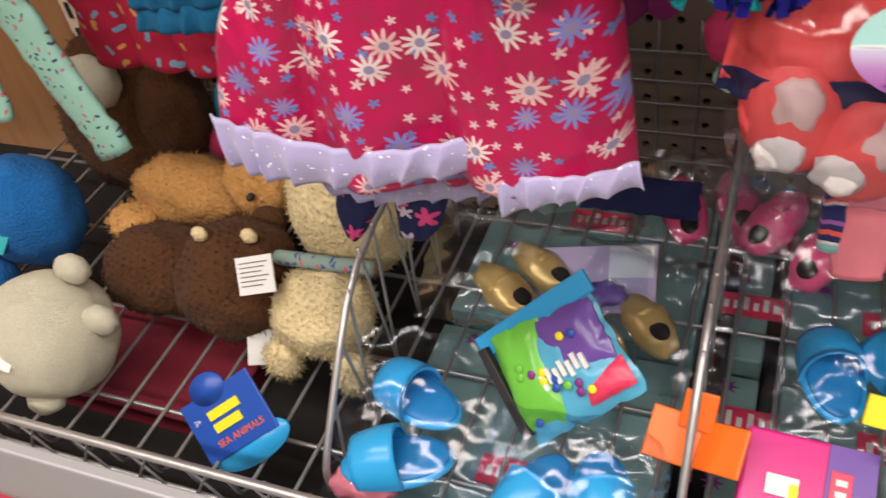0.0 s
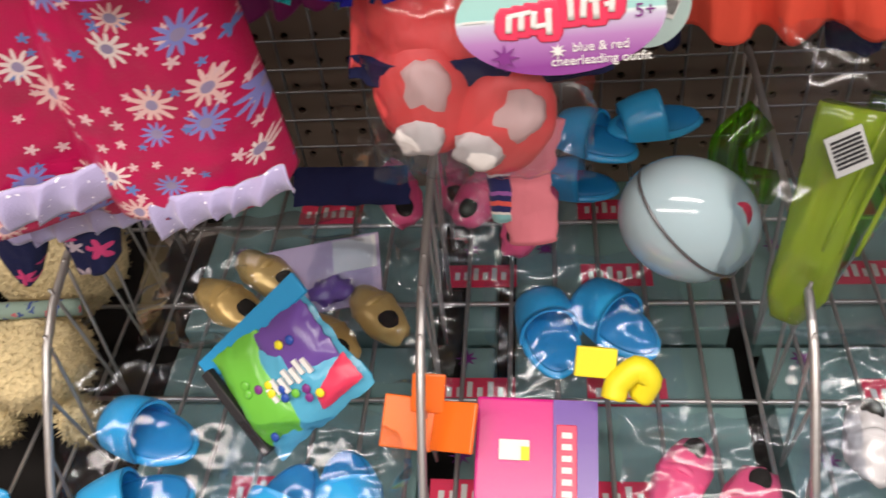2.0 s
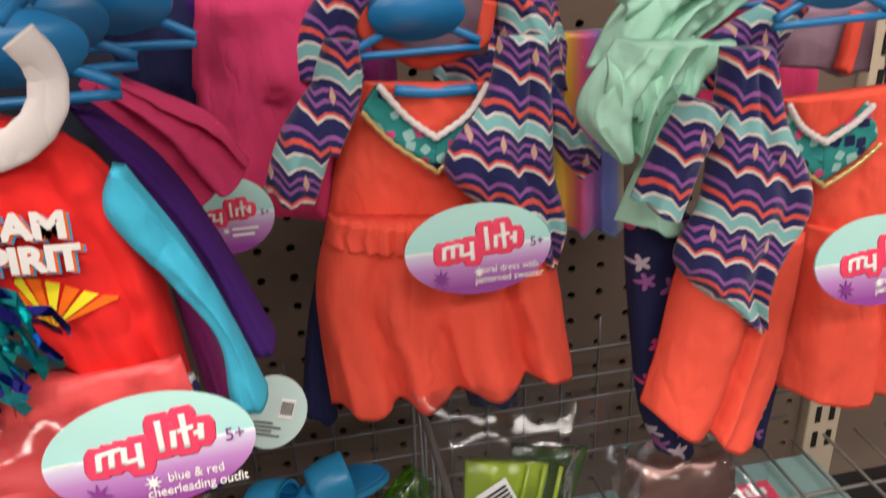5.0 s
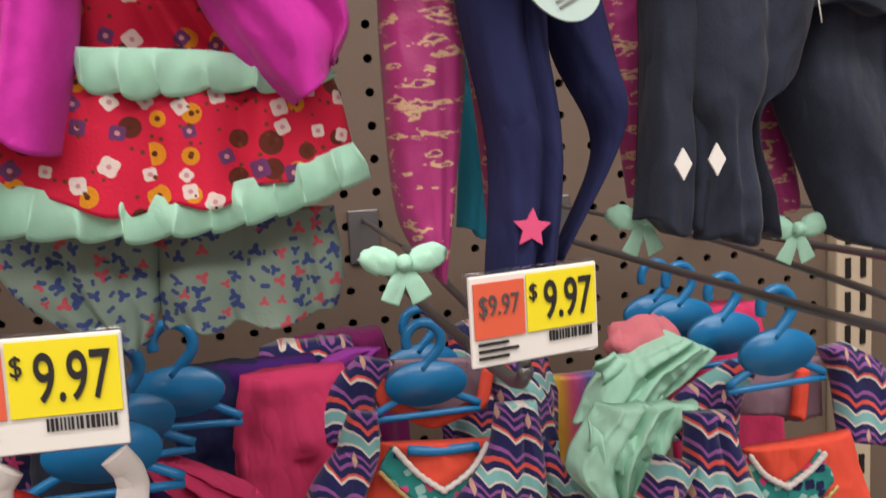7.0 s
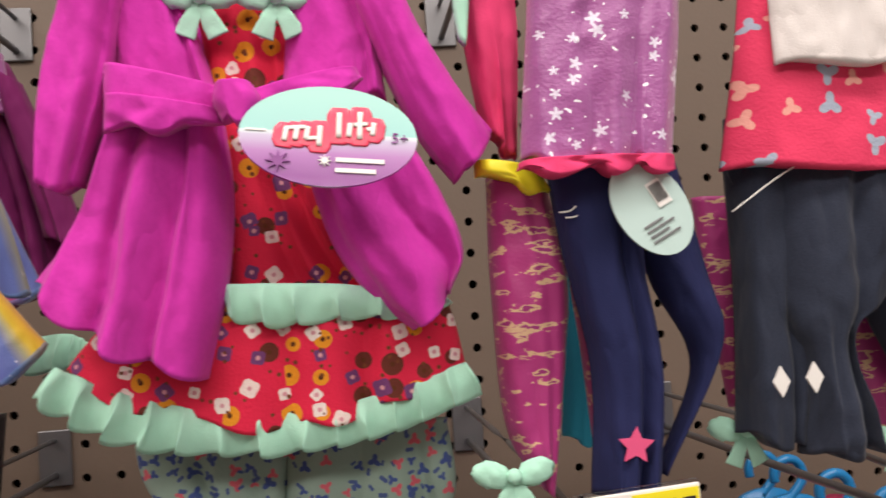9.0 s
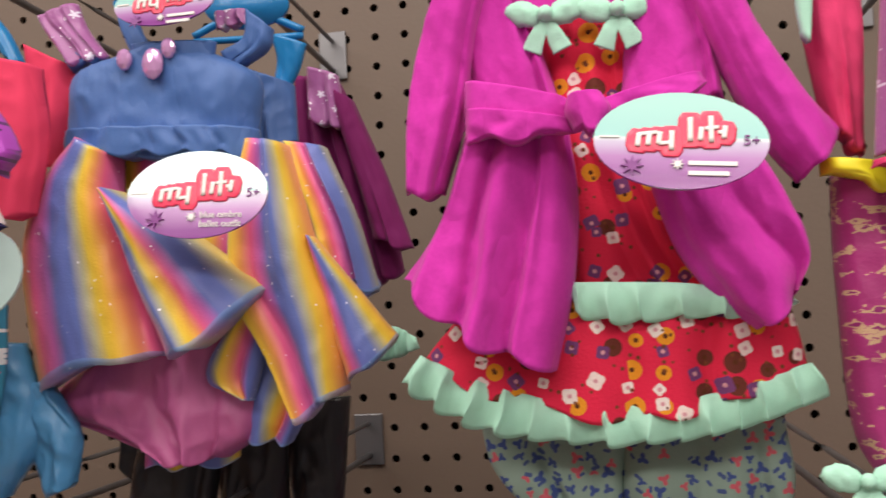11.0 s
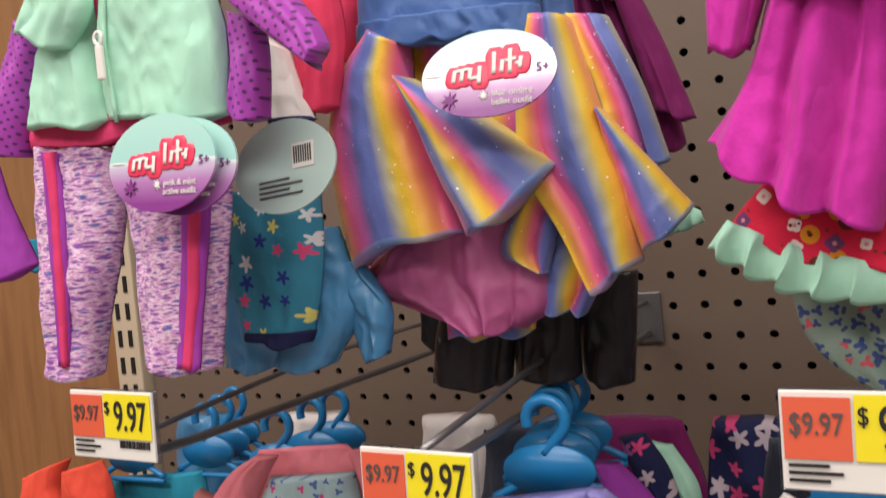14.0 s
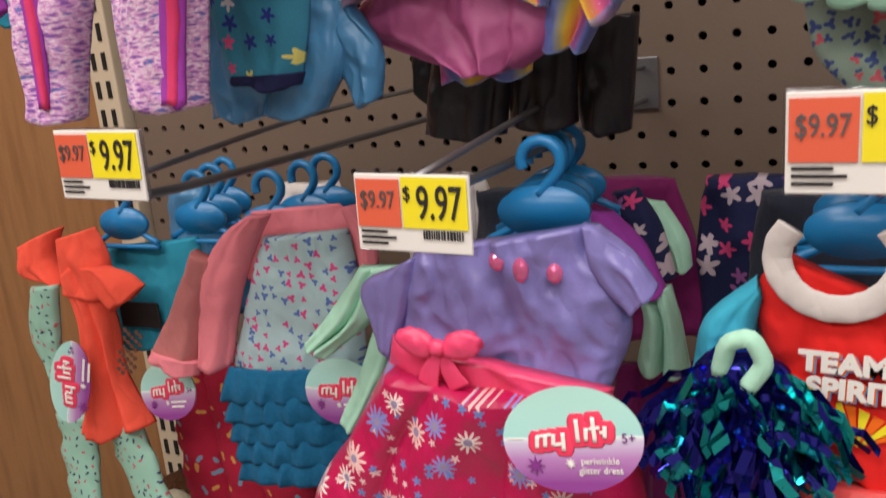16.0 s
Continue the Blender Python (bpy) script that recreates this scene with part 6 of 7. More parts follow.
# coral dresses with patterned cardigans
def neck_trim(g, y, halves):
    """Teal embroidered V with white and gold stitching; halves: outer and inner edge of each half."""
    for outer, inner in halves:
        drape("neck_band", g, "tealprint", outer, inner, y, 0.002, 1.0, 0.0005, nx=14, nz=24, thick=0.002, label="teal embroidered neck band")
        for edge, dy, m, r, lab in ((inner, 0.004, "whitecloth", 0.0017, "white stitching"), (outer, 0.004, "gold", 0.0013, "gold chain stitching")):
            pts = spline(edge, 16)
            part("stitch_line", rod([Vector((p.x, y - dy, p.y)) - g.location + Vector((0, 0, 0.0009 * (k % 2))) for k, p in enumerate(pts)], r), m, g, lab)


g = outfit("coral_dress", (0.318, -0.195, 1.378), "coral doll dress with a patterned V neck and zigzag cardigan")
drape("dark_legging", g, "navy", [(0.2730, 1.3740), (0.2570, 1.3200), (0.2460, 1.2540)], [(0.2810, 1.3730), (0.2670, 1.3110), (0.2670, 1.2480)], -0.180, 0.008, 1.0, 0.002, nx=22, label="dark legging below the dress")
drape("dark_legging", g, "navy", [(0.3410, 1.2760), (0.3490, 1.2400)], [(0.3800, 1.2700), (0.3800, 1.2380)], -0.180, 0.006, 1.0, 0.001, nx=20, nz=14, label="dark legging below the dress")
drape("bodice", g, "coral", [(0.2960, 1.4550), (0.2820, 1.4260), (0.2710, 1.3830)], [(0.3630, 1.4490), (0.3720, 1.4100), (0.3910, 1.3680)], -0.198, 0.010, 1.0, 0.0015, 0.5, 2.0)
drape("skirt", g, "coral", [(0.2720, 1.3910), (0.2620, 1.3540), (0.2610, 1.3200), (0.2630, 1.2750)], [(0.3880, 1.3770), (0.3950, 1.3410), (0.4000, 1.3120), (0.4060, 1.2770)], -0.205, 0.022, 4.0, 0.0075, 0.35, 1.3, -0.006, 0.001, 0.0035)
drape("waist_gathers", g, "coral", [(0.2710, 1.3920), (0.2680, 1.3780)], [(0.3870, 1.3780), (0.3900, 1.3640)], -0.208, 0.022, 16.0, 0.0018, 1.0, 3.0, 0.0, 0.0004, 0.0, nz=12, nx=120)
neck_trim(g, -0.212, (([(0.2910, 1.4450), (0.3060, 1.4270), (0.3270, 1.4100)], [(0.3000, 1.4570), (0.3130, 1.4400), (0.3270, 1.4280)]), ([(0.3270, 1.4100), (0.3440, 1.4240), (0.3630, 1.4400)], [(0.3270, 1.4280), (0.3430, 1.4380), (0.3540, 1.4530)])))
drape("cardigan_front", g, "zigzag", [(0.3590, 1.4760), (0.3510, 1.4460), (0.3300, 1.4140), (0.3540, 1.3840), (0.3830, 1.3530)], [(0.3820, 1.4750), (0.3860, 1.4380), (0.3880, 1.4030), (0.3950, 1.3740), (0.3890, 1.3530)], -0.218, 0.008, 1.5, 0.003, seed=3.0, label="zigzag patterned cardigan front")
drape("cardigan_front", g, "zigzag", [(0.2770, 1.4810), (0.2690, 1.4560), (0.2740, 1.4270)], [(0.2930, 1.4780), (0.2920, 1.4520), (0.2790, 1.4260)], -0.214, 0.008, 1.0, 0.002, seed=5.0, nx=26, label="zigzag patterned cardigan front")
drape("sleeve", g, "zigzag", [(0.2710, 1.4620), (0.2530, 1.4390), (0.2410, 1.4100)], [(0.2840, 1.4520), (0.2770, 1.4310), (0.2650, 1.3990)], -0.212, 0.010, 1.0, 0.003, seed=7.0, nx=28)
drape("sleeve", g, "zigzag", [(0.3850, 1.4430), (0.3910, 1.4160), (0.4070, 1.3940)], [(0.3910, 1.4480), (0.4050, 1.4240), (0.4170, 1.4070)], -0.205, 0.008, 1.0, 0.003, seed=8.0, nx=26)
a = [Vector((x, -0.208, z)) - g.location for x, z in [(0.3090, 1.4520), (0.3260, 1.4490), (0.3500, 1.4490)]]
part("hanger_bar", rod(a, 0.0030), "hanger", g, "blue hanger bar in the neckline")
tag_card((0.3400, -0.2450, 1.3800), 0.0368, 0.0222, (-18, 0, 0), "coral dress with/patterned sweater")
g = outfit("coral_dress", (0.493, -0.235, 1.352), "coral doll dress with a zigzag cardigan swung across its front")
drape("bodice", g, "coral", [(0.4990, 1.4370), (0.5140, 1.4040), (0.5250, 1.3590)], [(0.5700, 1.4390), (0.5840, 1.3960), (0.6000, 1.3490)], -0.235, 0.010, 1.0, 0.0015, 0.5, 2.0)
drape("skirt", g, "coral", [(0.5230, 1.3660), (0.5220, 1.3210), (0.5230, 1.2590)], [(0.5970, 1.3560), (0.6210, 1.3060), (0.6480, 1.2340)], -0.236, 0.016, 2.5, 0.006, seed=2.0)
drape("skirt_front", g, "coral", [(0.4550, 1.3750), (0.4460, 1.3470), (0.4400, 1.3070), (0.4320, 1.2700)], [(0.5170, 1.3670), (0.5170, 1.3190), (0.5110, 1.2720), (0.5020, 1.2310)], -0.245, 0.016, 2.0, 0.005, seed=4.0)
neck_trim(g, -0.249, (([(0.4900, 1.4370), (0.5040, 1.4080), (0.5210, 1.3930)], [(0.4940, 1.4390), (0.5040, 1.4260), (0.5180, 1.4170)]), ([(0.5210, 1.3930), (0.5370, 1.4020), (0.5500, 1.4130)], [(0.5180, 1.4170), (0.5320, 1.4250), (0.5420, 1.4340)])))
drape("cardigan_front", g, "zigzag", [(0.4520, 1.4720), (0.4510, 1.4270), (0.4490, 1.3950), (0.4390, 1.3630), (0.4820, 1.3220)], [(0.4770, 1.4700), (0.4880, 1.4370), (0.5100, 1.3930), (0.4960, 1.3520), (0.4920, 1.3210)], -0.258, 0.010, 1.5, 0.003, seed=3.0, label="zigzag patterned cardigan front")
drape("sleeve", g, "zigzag", [(0.4310, 1.4540), (0.4190, 1.4300), (0.4090, 1.4060)], [(0.4540, 1.4460), (0.4420, 1.4220), (0.4340, 1.3950)], -0.266, 0.010, 1.0, 0.003, seed=6.0, nx=28)
tag_card((0.5300, -0.2900, 1.3680), 0.0350, 0.0222, (-18, 0, 0), "coral dress with/patterned sweater")
g = outfit("navy_floral_outfit", (0.428, -0.215, 1.36), "navy floral doll leggings with a mint ruffled sleeve above")
drape("leg", g, "navyfloral", [(0.4270, 1.3770), (0.4320, 1.3260), (0.4430, 1.2520), (0.4570, 1.2140)], [(0.4690, 1.3720), (0.4610, 1.3290), (0.4630, 1.2640), (0.4810, 1.2120)], -0.220, 0.010, 1.0, 0.002)
drape("leg", g, "navyfloral", [(0.5010, 1.2750), (0.5200, 1.2080)], [(0.5350, 1.2690), (0.5270, 1.2080)], -0.222, 0.008, 1.0, 0.002, nx=22, nz=18)
drape("mint_sleeve", g, "mint", [(0.4130, 1.4730), (0.3940, 1.4410), (0.4100, 1.4160)], [(0.4730, 1.4680), (0.4520, 1.4410), (0.4320, 1.4250)], -0.230, 0.014, 3.0, 0.007, 0.8, 2.0, crease=0.0025)
frill("sleeve_ruffle", g, "mint", [(0.4020, 1.4700), (0.4160, 1.4560), (0.4330, 1.4570)], [(0.4000, 1.4570), (0.4180, 1.4370), (0.4370, 1.4440)], -0.245, 4, 0.005)
drape("mint_band", g, "mint", [(0.4370, 1.4390), (0.4220, 1.4070), (0.4130, 1.3820)], [(0.4520, 1.4340), (0.4370, 1.4050), (0.4530, 1.3720)], -0.240, 0.006, 1.0, 0.002, nx=24)
part("pink_shoulder", blob(0.030, 0.02, 0.135, 0.022, 0.016, 0.016, 0.4, 3, 3), "pink", g)
# shoulders of the coral dresses, seen from above the hooks
g = outfit("zigzag_sweater", (0.33, -0.17, 1.47), "zigzag doll sweater shoulders with a red neckline on a blue hanger")
drape("inside", g, "mauve", [(0.3080, 1.4940), (0.3050, 1.4620)], [(0.3670, 1.4890), (0.3670, 1.4540)], -0.168, 0.002, 1.0, 0.001, nx=20, nz=14, label="mauve inside of the neck")
drape("shoulder", g, "zigzag", [(0.2880, 1.5020), (0.2680, 1.4830), (0.2550, 1.4550)], [(0.3090, 1.4970), (0.2970, 1.4770), (0.2980, 1.4500)], -0.180, 0.010, 1.0, 0.003, seed=2.0, nx=28, nz=24)
drape("shoulder", g, "zigzag", [(0.3640, 1.4920), (0.3680, 1.4680), (0.3670, 1.4410)], [(0.3800, 1.4920), (0.3990, 1.4680), (0.4080, 1.4350)], -0.180, 0.010, 1.0, 0.003, seed=4.0, nx=28, nz=24)
a = [Vector((x, -0.186, z)) - g.location for x, z in [(0.2970, 1.4910), (0.3000, 1.4750), (0.3280, 1.4580), (0.3590, 1.4670), (0.3640, 1.4870)]]
part("neckline", limb(a, [0.004] * 5, 12, 0.5, 0.02), "coral", g, "coral neckline")
drape("fuzzy_sleeve", g, "purplecloth", [(0.2860, 1.4980), (0.2680, 1.4900), (0.2560, 1.4700)], [(0.3070, 1.4960), (0.2960, 1.4830), (0.2800, 1.4630)], -0.14, 0.010, 2.0, 0.004, nx=26, nz=20)
g = outfit("zigzag_sweater", (0.47, -0.20, 1.46), "zigzag doll sweater shoulders beside a mint ruffled sleeve")
drape("inside", g, "mauve", [(0.5170, 1.4730), (0.5160, 1.4420)], [(0.5760, 1.4740), (0.5780, 1.4340)], -0.200, 0.002, 1.0, 0.001, nx=20, nz=14, label="mauve inside of the neck")
drape("shoulder", g, "zigzag", [(0.5050, 1.4840), (0.4710, 1.4670), (0.4560, 1.4410)], [(0.5200, 1.4770), (0.5120, 1.4610), (0.5090, 1.4340)], -0.215, 0.010, 1.0, 0.003, seed=3.0, nx=28, nz=24)
drape("shoulder", g, "zigzag", [(0.5630, 1.4850), (0.5720, 1.4640), (0.5780, 1.4240)], [(0.5810, 1.4870), (0.6080, 1.4670), (0.6260, 1.4180)], -0.215, 0.010, 1.0, 0.003, seed=5.0, nx=28, nz=24)
drape("strap", g, "coral", [(0.5530, 1.4720), (0.5480, 1.4410)], [(0.5610, 1.4710), (0.5580, 1.4390)], -0.21, 0.003, 1.0, 0.001, nx=12, nz=12)
drape("mint_sleeve", g, "mint", [(0.4680, 1.5040), (0.4270, 1.4850), (0.4080, 1.4540)], [(0.5000, 1.4870), (0.4810, 1.4750), (0.4470, 1.4520)], -0.205, 0.012, 2.5, 0.006, 0.8, 3.0, crease=0.0025)
frill("sleeve_ruffle", g, "mint", [(0.4310, 1.4970), (0.4440, 1.4850), (0.4610, 1.4670)], [(0.4170, 1.4920), (0.4290, 1.4740), (0.4430, 1.4590)], -0.215, 4, 0.005)
drape("pink_sleeve", g, "pink", [(0.4780, 1.5060), (0.4500, 1.4910)], [(0.4850, 1.4980), (0.4800, 1.4810)], -0.17, 0.008, 1.0, 0.003, nx=20, nz=14)
for q in ((0.5130, -0.2500, 1.5320), (0.5090, -0.2000, 1.5320), (0.5060, -0.1500, 1.5320), (0.5030, -0.1200, 1.5300)):
    hanger(q, 4, 1.05)
g = outfit("rainbow_skirt", (0.455, -0.06, 1.36), "faded rainbow doll skirt hanging close to the board")
drape("skirt", g, "rainbow", [(0.425, 1.44), (0.415, 1.30)], [(0.49, 1.44), (0.50, 1.29)], -0.06, 0.010, 3.0, 0.005, uv=(1.4, 0.5))
for x, y, m in ((0.262, -0.10, "zigzag"), (0.285, -0.08, "wine"), (0.235, -0.14, "darkpurple"), (0.39, -0.10, "zigzag"), (0.55, -0.12, "hotpink"), (0.02, -0.12, "wine"), (-0.12, -0.12, "whitecloth"), (0.25, -0.17, "hotpink"), (-0.25, -0.12, "whitecloth"), (-0.36, -0.13, "satinblue"), (-0.05, -0.16, "denim"), (0.10, -0.12, "navyfloral"), (0.20, -0.14, "navy"), (0.14, -0.17, "denim")):
    g = outfit("packed_garment", (x, y, 1.44), "doll garment packed behind others on its hook")
    part("body", loft([(0, 0, 0.055, 0.03, 0.014, 0.05, 3, x * 9), (0.004, 0, 0.0, 0.042, 0.02, 0.12, 5, x * 9), (0.006, 0, -0.055, 0.04, 0.02, 0.2, 5, x * 9)], 36), m, g)

# ---- in the basket ----
G = "plush animals in the basket"


def plush(name, label):
    return thing(name, (0, 0, 0), label, "plush toy", G)


p = plush("plush_bear", "smooth cream plush bear head with a white sewn label")
part("head", blob(-0.372, -0.352, 1.075, 0.052, 0.050, 0.052, 0.05, 1), "velour", p)
for x, y, z in ((-0.345, -0.325, 1.127), (-0.318, -0.345, 1.098)):
    part("ear", blob(x, y, z, 0.015, 0.010, 0.013, 0.1, 2, 3), "velour", p)
part("foot", blob(-0.372, -0.385, 1.035, 0.016, 0.014, 0.012, 0.1, 3, 3), "velour", p)
part("label", sheet(0.024, 0.016, 0.002, 4, 8, 6, 0.001), "white", p, "white sewn label", True, pose(-0.375, -0.397, 1.098, -45, 20, 10))
p = plush("plush_beaver", "dark brown shaggy plush lying face down with white care tag")
part("body", furry(-0.250, -0.262, 1.075, 0.050, 0.050, 0.050, 3600, 0.0032, 3), "furbrown", p)
part("rump", furry(-0.335, -0.255, 1.062, 0.055, 0.042, 0.036, 2800, 0.0032, 4), "furbrown", p)
for x, y, z in ((-0.262, -0.272, 1.130), (-0.225, -0.262, 1.126)):
    part("ear", blob(x, y, z, 0.007, 0.005, 0.007, 0.2, 1, 2), "furcream", p)
part("care_tag", box(-0.016, 0.016, -0.0006, 0.0006, -0.014, 0.014), "white", p, "white care tag", False, pose(-0.205, -0.292, 1.118, -40, -14, 8))
for i in range(6):
    part("print_line", box(-0.013, 0.012 - (i % 3) * 0.003, -0.0011, -0.0007, 0.009 - i * 0.0034, 0.0098 - i * 0.0034), "steel", p, "", False, pose(-0.205, -0.292, 1.118, -40, -14, 8))
p = plush("plush_dog", "tan plush dog lying down with black eyes and nose")
part("body", furry(-0.355, -0.170, 1.075, 0.062, 0.032, 0.034, 1800, 0.004, 6), "furtan", p)
part("head", furry(-0.268, -0.170, 1.100, 0.036, 0.034, 0.036, 1600, 0.004, 7), "furtan", p)
part("paw", furry(-0.40, -0.205, 1.060, 0.026, 0.02, 0.018, 500, 0.005, 8), "furtan", p)
part("muzzle", blob(-0.250, -0.205, 1.088, 0.016, 0.014, 0.013, 0.1, 1, 3), "furbrown", p)
part("nose", blob(-0.246, -0.219, 1.093, 0.006, 0.005, 0.005, 0, 0, 2), "black", p)
part("eye", blob(-0.262, -0.203, 1.110, 0.0032, 0.005, 0.0032, 0, 0, 3), "black", p, "glossy black eye")
p = plush("plush_lamb", "cream shaggy plush standing on its head with a ribbon")
part("body", furry(-0.172, -0.195, 1.110, 0.050, 0.045, 0.070, 3600, 0.0032, 11), "furcream", p)
part("head", furry(-0.165, -0.278, 1.075, 0.040, 0.038, 0.036, 3200, 0.0032, 12), "furcream", p)
for x in (-0.196, -0.135):
    part("foot", furry(x, -0.305, 1.042, 0.014, 0.014, 0.018, 700, 0.005, 13), "furcream", p)
part("ribbon", rod([(-0.205, -0.262, 1.108), (-0.165, -0.270, 1.118), (-0.125, -0.258, 1.108)], 0.006), "arrows", p, "printed ribbon")
part("hang_tag", box(-0.014, 0.014, -0.0006, 0.0006, -0.02, 0.02), "white", p, "white hang tag", False, pose(-0.218, -0.295, 1.045, -30, 14, 30))
p = plush("plush_gorilla", "dark brown plush ape sitting at the back with a beige face")
part("body", furry(-0.455, -0.115, 1.110, 0.060, 0.055, 0.080, 3000, 0.0032, 15), "furbrown", p)
part("arm", furry(-0.39, -0.115, 1.120, 0.035, 0.035, 0.05, 1800, 0.0032, 16), "furbrown", p)
part("face", blob(-0.440, -0.150, 1.170, 0.030, 0.022, 0.026, 0.1, 1, 3), "velour", p)
p = plush("plush_whale", "blue plush with a teal tag at the basket's side")
part("body", blob(-0.490, -0.235, 1.085, 0.055, 0.045, 0.055, 0.08, 4), "furblue", p)
part("arm", blob(-0.51, -0.29, 1.045, 0.025, 0.025, 0.03, 0.08, 5, 3), "furblue", p)
part("tag", box(-0.016, 0.016, -0.0006, 0.0006, -0.009, 0.009), "tealfoil", p, "teal tag", False, pose(-0.488, -0.282, 1.092, -40, 20, 0))
p = plush("plush_shape", "teal and pink plush behind the dog")
part("body", blob(-0.325, -0.085, 1.105, 0.040, 0.03, 0.045, 0.1, 8, 3), "teal", p)
part("trim", blob(-0.350, -0.105, 1.085, 0.022, 0.018, 0.020, 0.1, 8, 3), "hotpink", p)
card = thing("toy_card", (-0.205, -0.372, 1.050), "blue toy hang card with an orange logo, lying on the wires", "card", "", "", (-42, -30, 26))
part("card", box(-0.034, 0.034, -0.001, 0.001, -0.024, 0.024, 0.0008), "bluecard", card, "", False)
part("card_lobe", disc(0.016, 0.012, 0.002), "bluecard", card, "", True, pose(-0.004, 0.001, 0.026))
part("card_base", disc(0.036, 0.014, 0.002), "bluefoam", card, "", True, pose(0.004, 0.003, -0.026))
part("logo_bar", box(-0.014, 0.016, -0.0022, -0.0012, 0.004, 0.011), "yellow", card, "yellow logo bar", False)
part("logo_bar", box(-0.014, 0.012, -0.0022, -0.0012, -0.006, 0.001), "yellow", card, "yellow logo bar", False)
text("lettering", "SEA ANIMALS", 0.0075, "orange", card, pose(0.004, -0.0016, -0.014))
text("lettering", "3+", 0.006, "white", card, pose(-0.025, -0.0016, 0.008))


def bag_of(loc, w, h, seed, turn, label, puff=0.02):
    t = thing("clear_bag", loc, label, "bag", "bagged accessories in the basket", "", turn)
    part("film", sheet(w, h, 0.007, seed, 26, 26, puff), "clear", t, "crumpled clear film")
    return t


# Darker copy of the clog plastic; paints the shade inside onto the footbed.
SHADED_BLUE = plain("shaded_sky_blue", (0.015, 0.22, 0.52), 0.4)


def clog(parent, x, y, z, yaw, s=1.0, mat="bluefoam"):
    """A moulded doll slide: a rounded sole with a rim and a wide arched strap, open at both ends."""
    m = pose(x, y, z, 0, 0, yaw)
    part("sole", blob(0, 0, 0, 0.0165 * s, 0.030 * s, 0.0045 * s, 0.04, 1, 3), mat, parent, "", True, m)
    part("footbed", blob(0, -0.002 * s, 0.003 * s, 0.0135 * s, 0.026 * s, 0.0028 * s, 0, 0, 3), SHADED_BLUE, parent, "sky blue footbed, darkened as painted shade inside the clog", True, m)
    verts, faces, n, k = [], [], 18, 8
    for lay, th in ((0, 0.0), (1, 0.0022 * s)):
        for i in range(k + 1):
            v = i / k
            yy = (-0.004 + 0.024 * v) * s
            hh, ww = (0.0225 - 0.008 * v * v) * s - th, (0.0172 - 0.002 * v * v) * s - th
            verts += [(ww * math.cos(math.pi * j / n), yy + 0.003 * s * math.sin(math.pi * j / n), hh * math.sin(math.pi * j / n) ** 0.8) for j in range(n + 1)]
    c = (k + 1) * (n + 1)
    for i in range(k):
        for j in range(n):
            q = i * (n + 1) + j
            faces += [(q, q + 1, q + n + 2, q + n + 1), (c + q, c + q + n + 1, c + q + n + 2, c + q + 1)]
    for i in (0, k):
        for j in range(n):
            q = i * (n + 1) + j
            faces.append((q, q + 1, c + q + 1, c + q))
    me = bpy.data.meshes.new("strap")
    me.from_pydata(verts, [], faces)
    part("strap", me, mat, parent, "wide moulded strap", True, m)


b = bag_of((-0.055, -0.345, 1.062), 0.135, 0.13, 31, (-72, 0, 8), "clear bag with a pair of sky blue doll clogs")
t = thing("doll_clogs", (-0.060, -0.345, 1.050), "pair of sky blue plastic doll clogs inside a bag", "shoes", "doll shoes", "")
clog(t, -0.012, 0.018, 0.008, 70, 1.25)
clog(t, -0.008, -0.032, 0.004, 110, 1.3)
t = thing("doll_clogs", (0.048, -0.378, 1.050), "pair of sky blue plastic doll clogs inside a bag", "shoes", "doll shoes", "")
clog(t, -0.022, 0.0, 0.004, 160, 1.2)
clog(t, 0.020, 0.008, 0.006, 195, 1.2)
bag_of((0.045, -0.365, 1.066), 0.12, 0.10, 35, (-70, 0, -8), "clear bag with a pair of sky blue doll clogs")
t = thing("doll_clogs", (0.212, -0.265, 1.085), "pair of sky blue plastic doll clogs inside a bag", "shoes", "doll shoes", "")
clog(t, -0.022, 0.0, 0.0, 12, 1.2)
clog(t, 0.020, 0.004, 0.006, 40, 1.2)
bag_of((0.212, -0.270, 1.090), 0.125, 0.11, 37, (-62, 0, 0), "clear bag with a pair of sky blue doll clogs")
t = thing("doll_clogs", (0.225, -0.11, 1.125), "sky blue doll shoes bagged behind the egg", "shoes", "doll shoes", "")
clog(t, 0.0, 0.0, -0.006, 60, 1.2)
clog(t, 0.045, 0.01, 0.002, 100, 1.2)
clog(t, -0.012, -0.01, -0.040, 80, 1.1)
t = thing("candy_bag", (0.032, -0.315, 1.105), "shiny printed snack bag in green, purple and blue", "snack bag", "", "", (-50, -38, 20))
t.scale = (0.86, 0.86, 0.86)
part("pouch", sheet(0.100, 0.080, 0.006, 41, 26, 22, 0.013), "bluebag", t, "pale blue pouch")
part("green_print", sheet(0.045, 0.078, 0.003, 42, 14, 14, 0.010), "greenbag", t, "green printed panel", True, pose(-0.022, -0.006, 0.008, 0, 8, 0))
part("purple_print", sheet(0.052, 0.050, 0.003, 43, 14, 14, 0.008), "purplebag", t, "purple printed panel", True, pose(0.022, -0.007, 0.014, 0, 4, 0))
part("red_print", sheet(0.040, 0.022, 0.003, 44, 14, 10, 0.006), "brand", t, "red printed panel", True, pose(0.030, -0.008, -0.022))
part("header_strip", box(-0.054, 0.054, -0.003, 0.001, 0.038, 0.056, 0.001), "bluefoam", t, "bright blue header strip", False)
part("black_strip", box(-0.052, -0.044, -0.012, -0.004, -0.03, 0.045, 0.001), "black", t, "black edge strip", False)
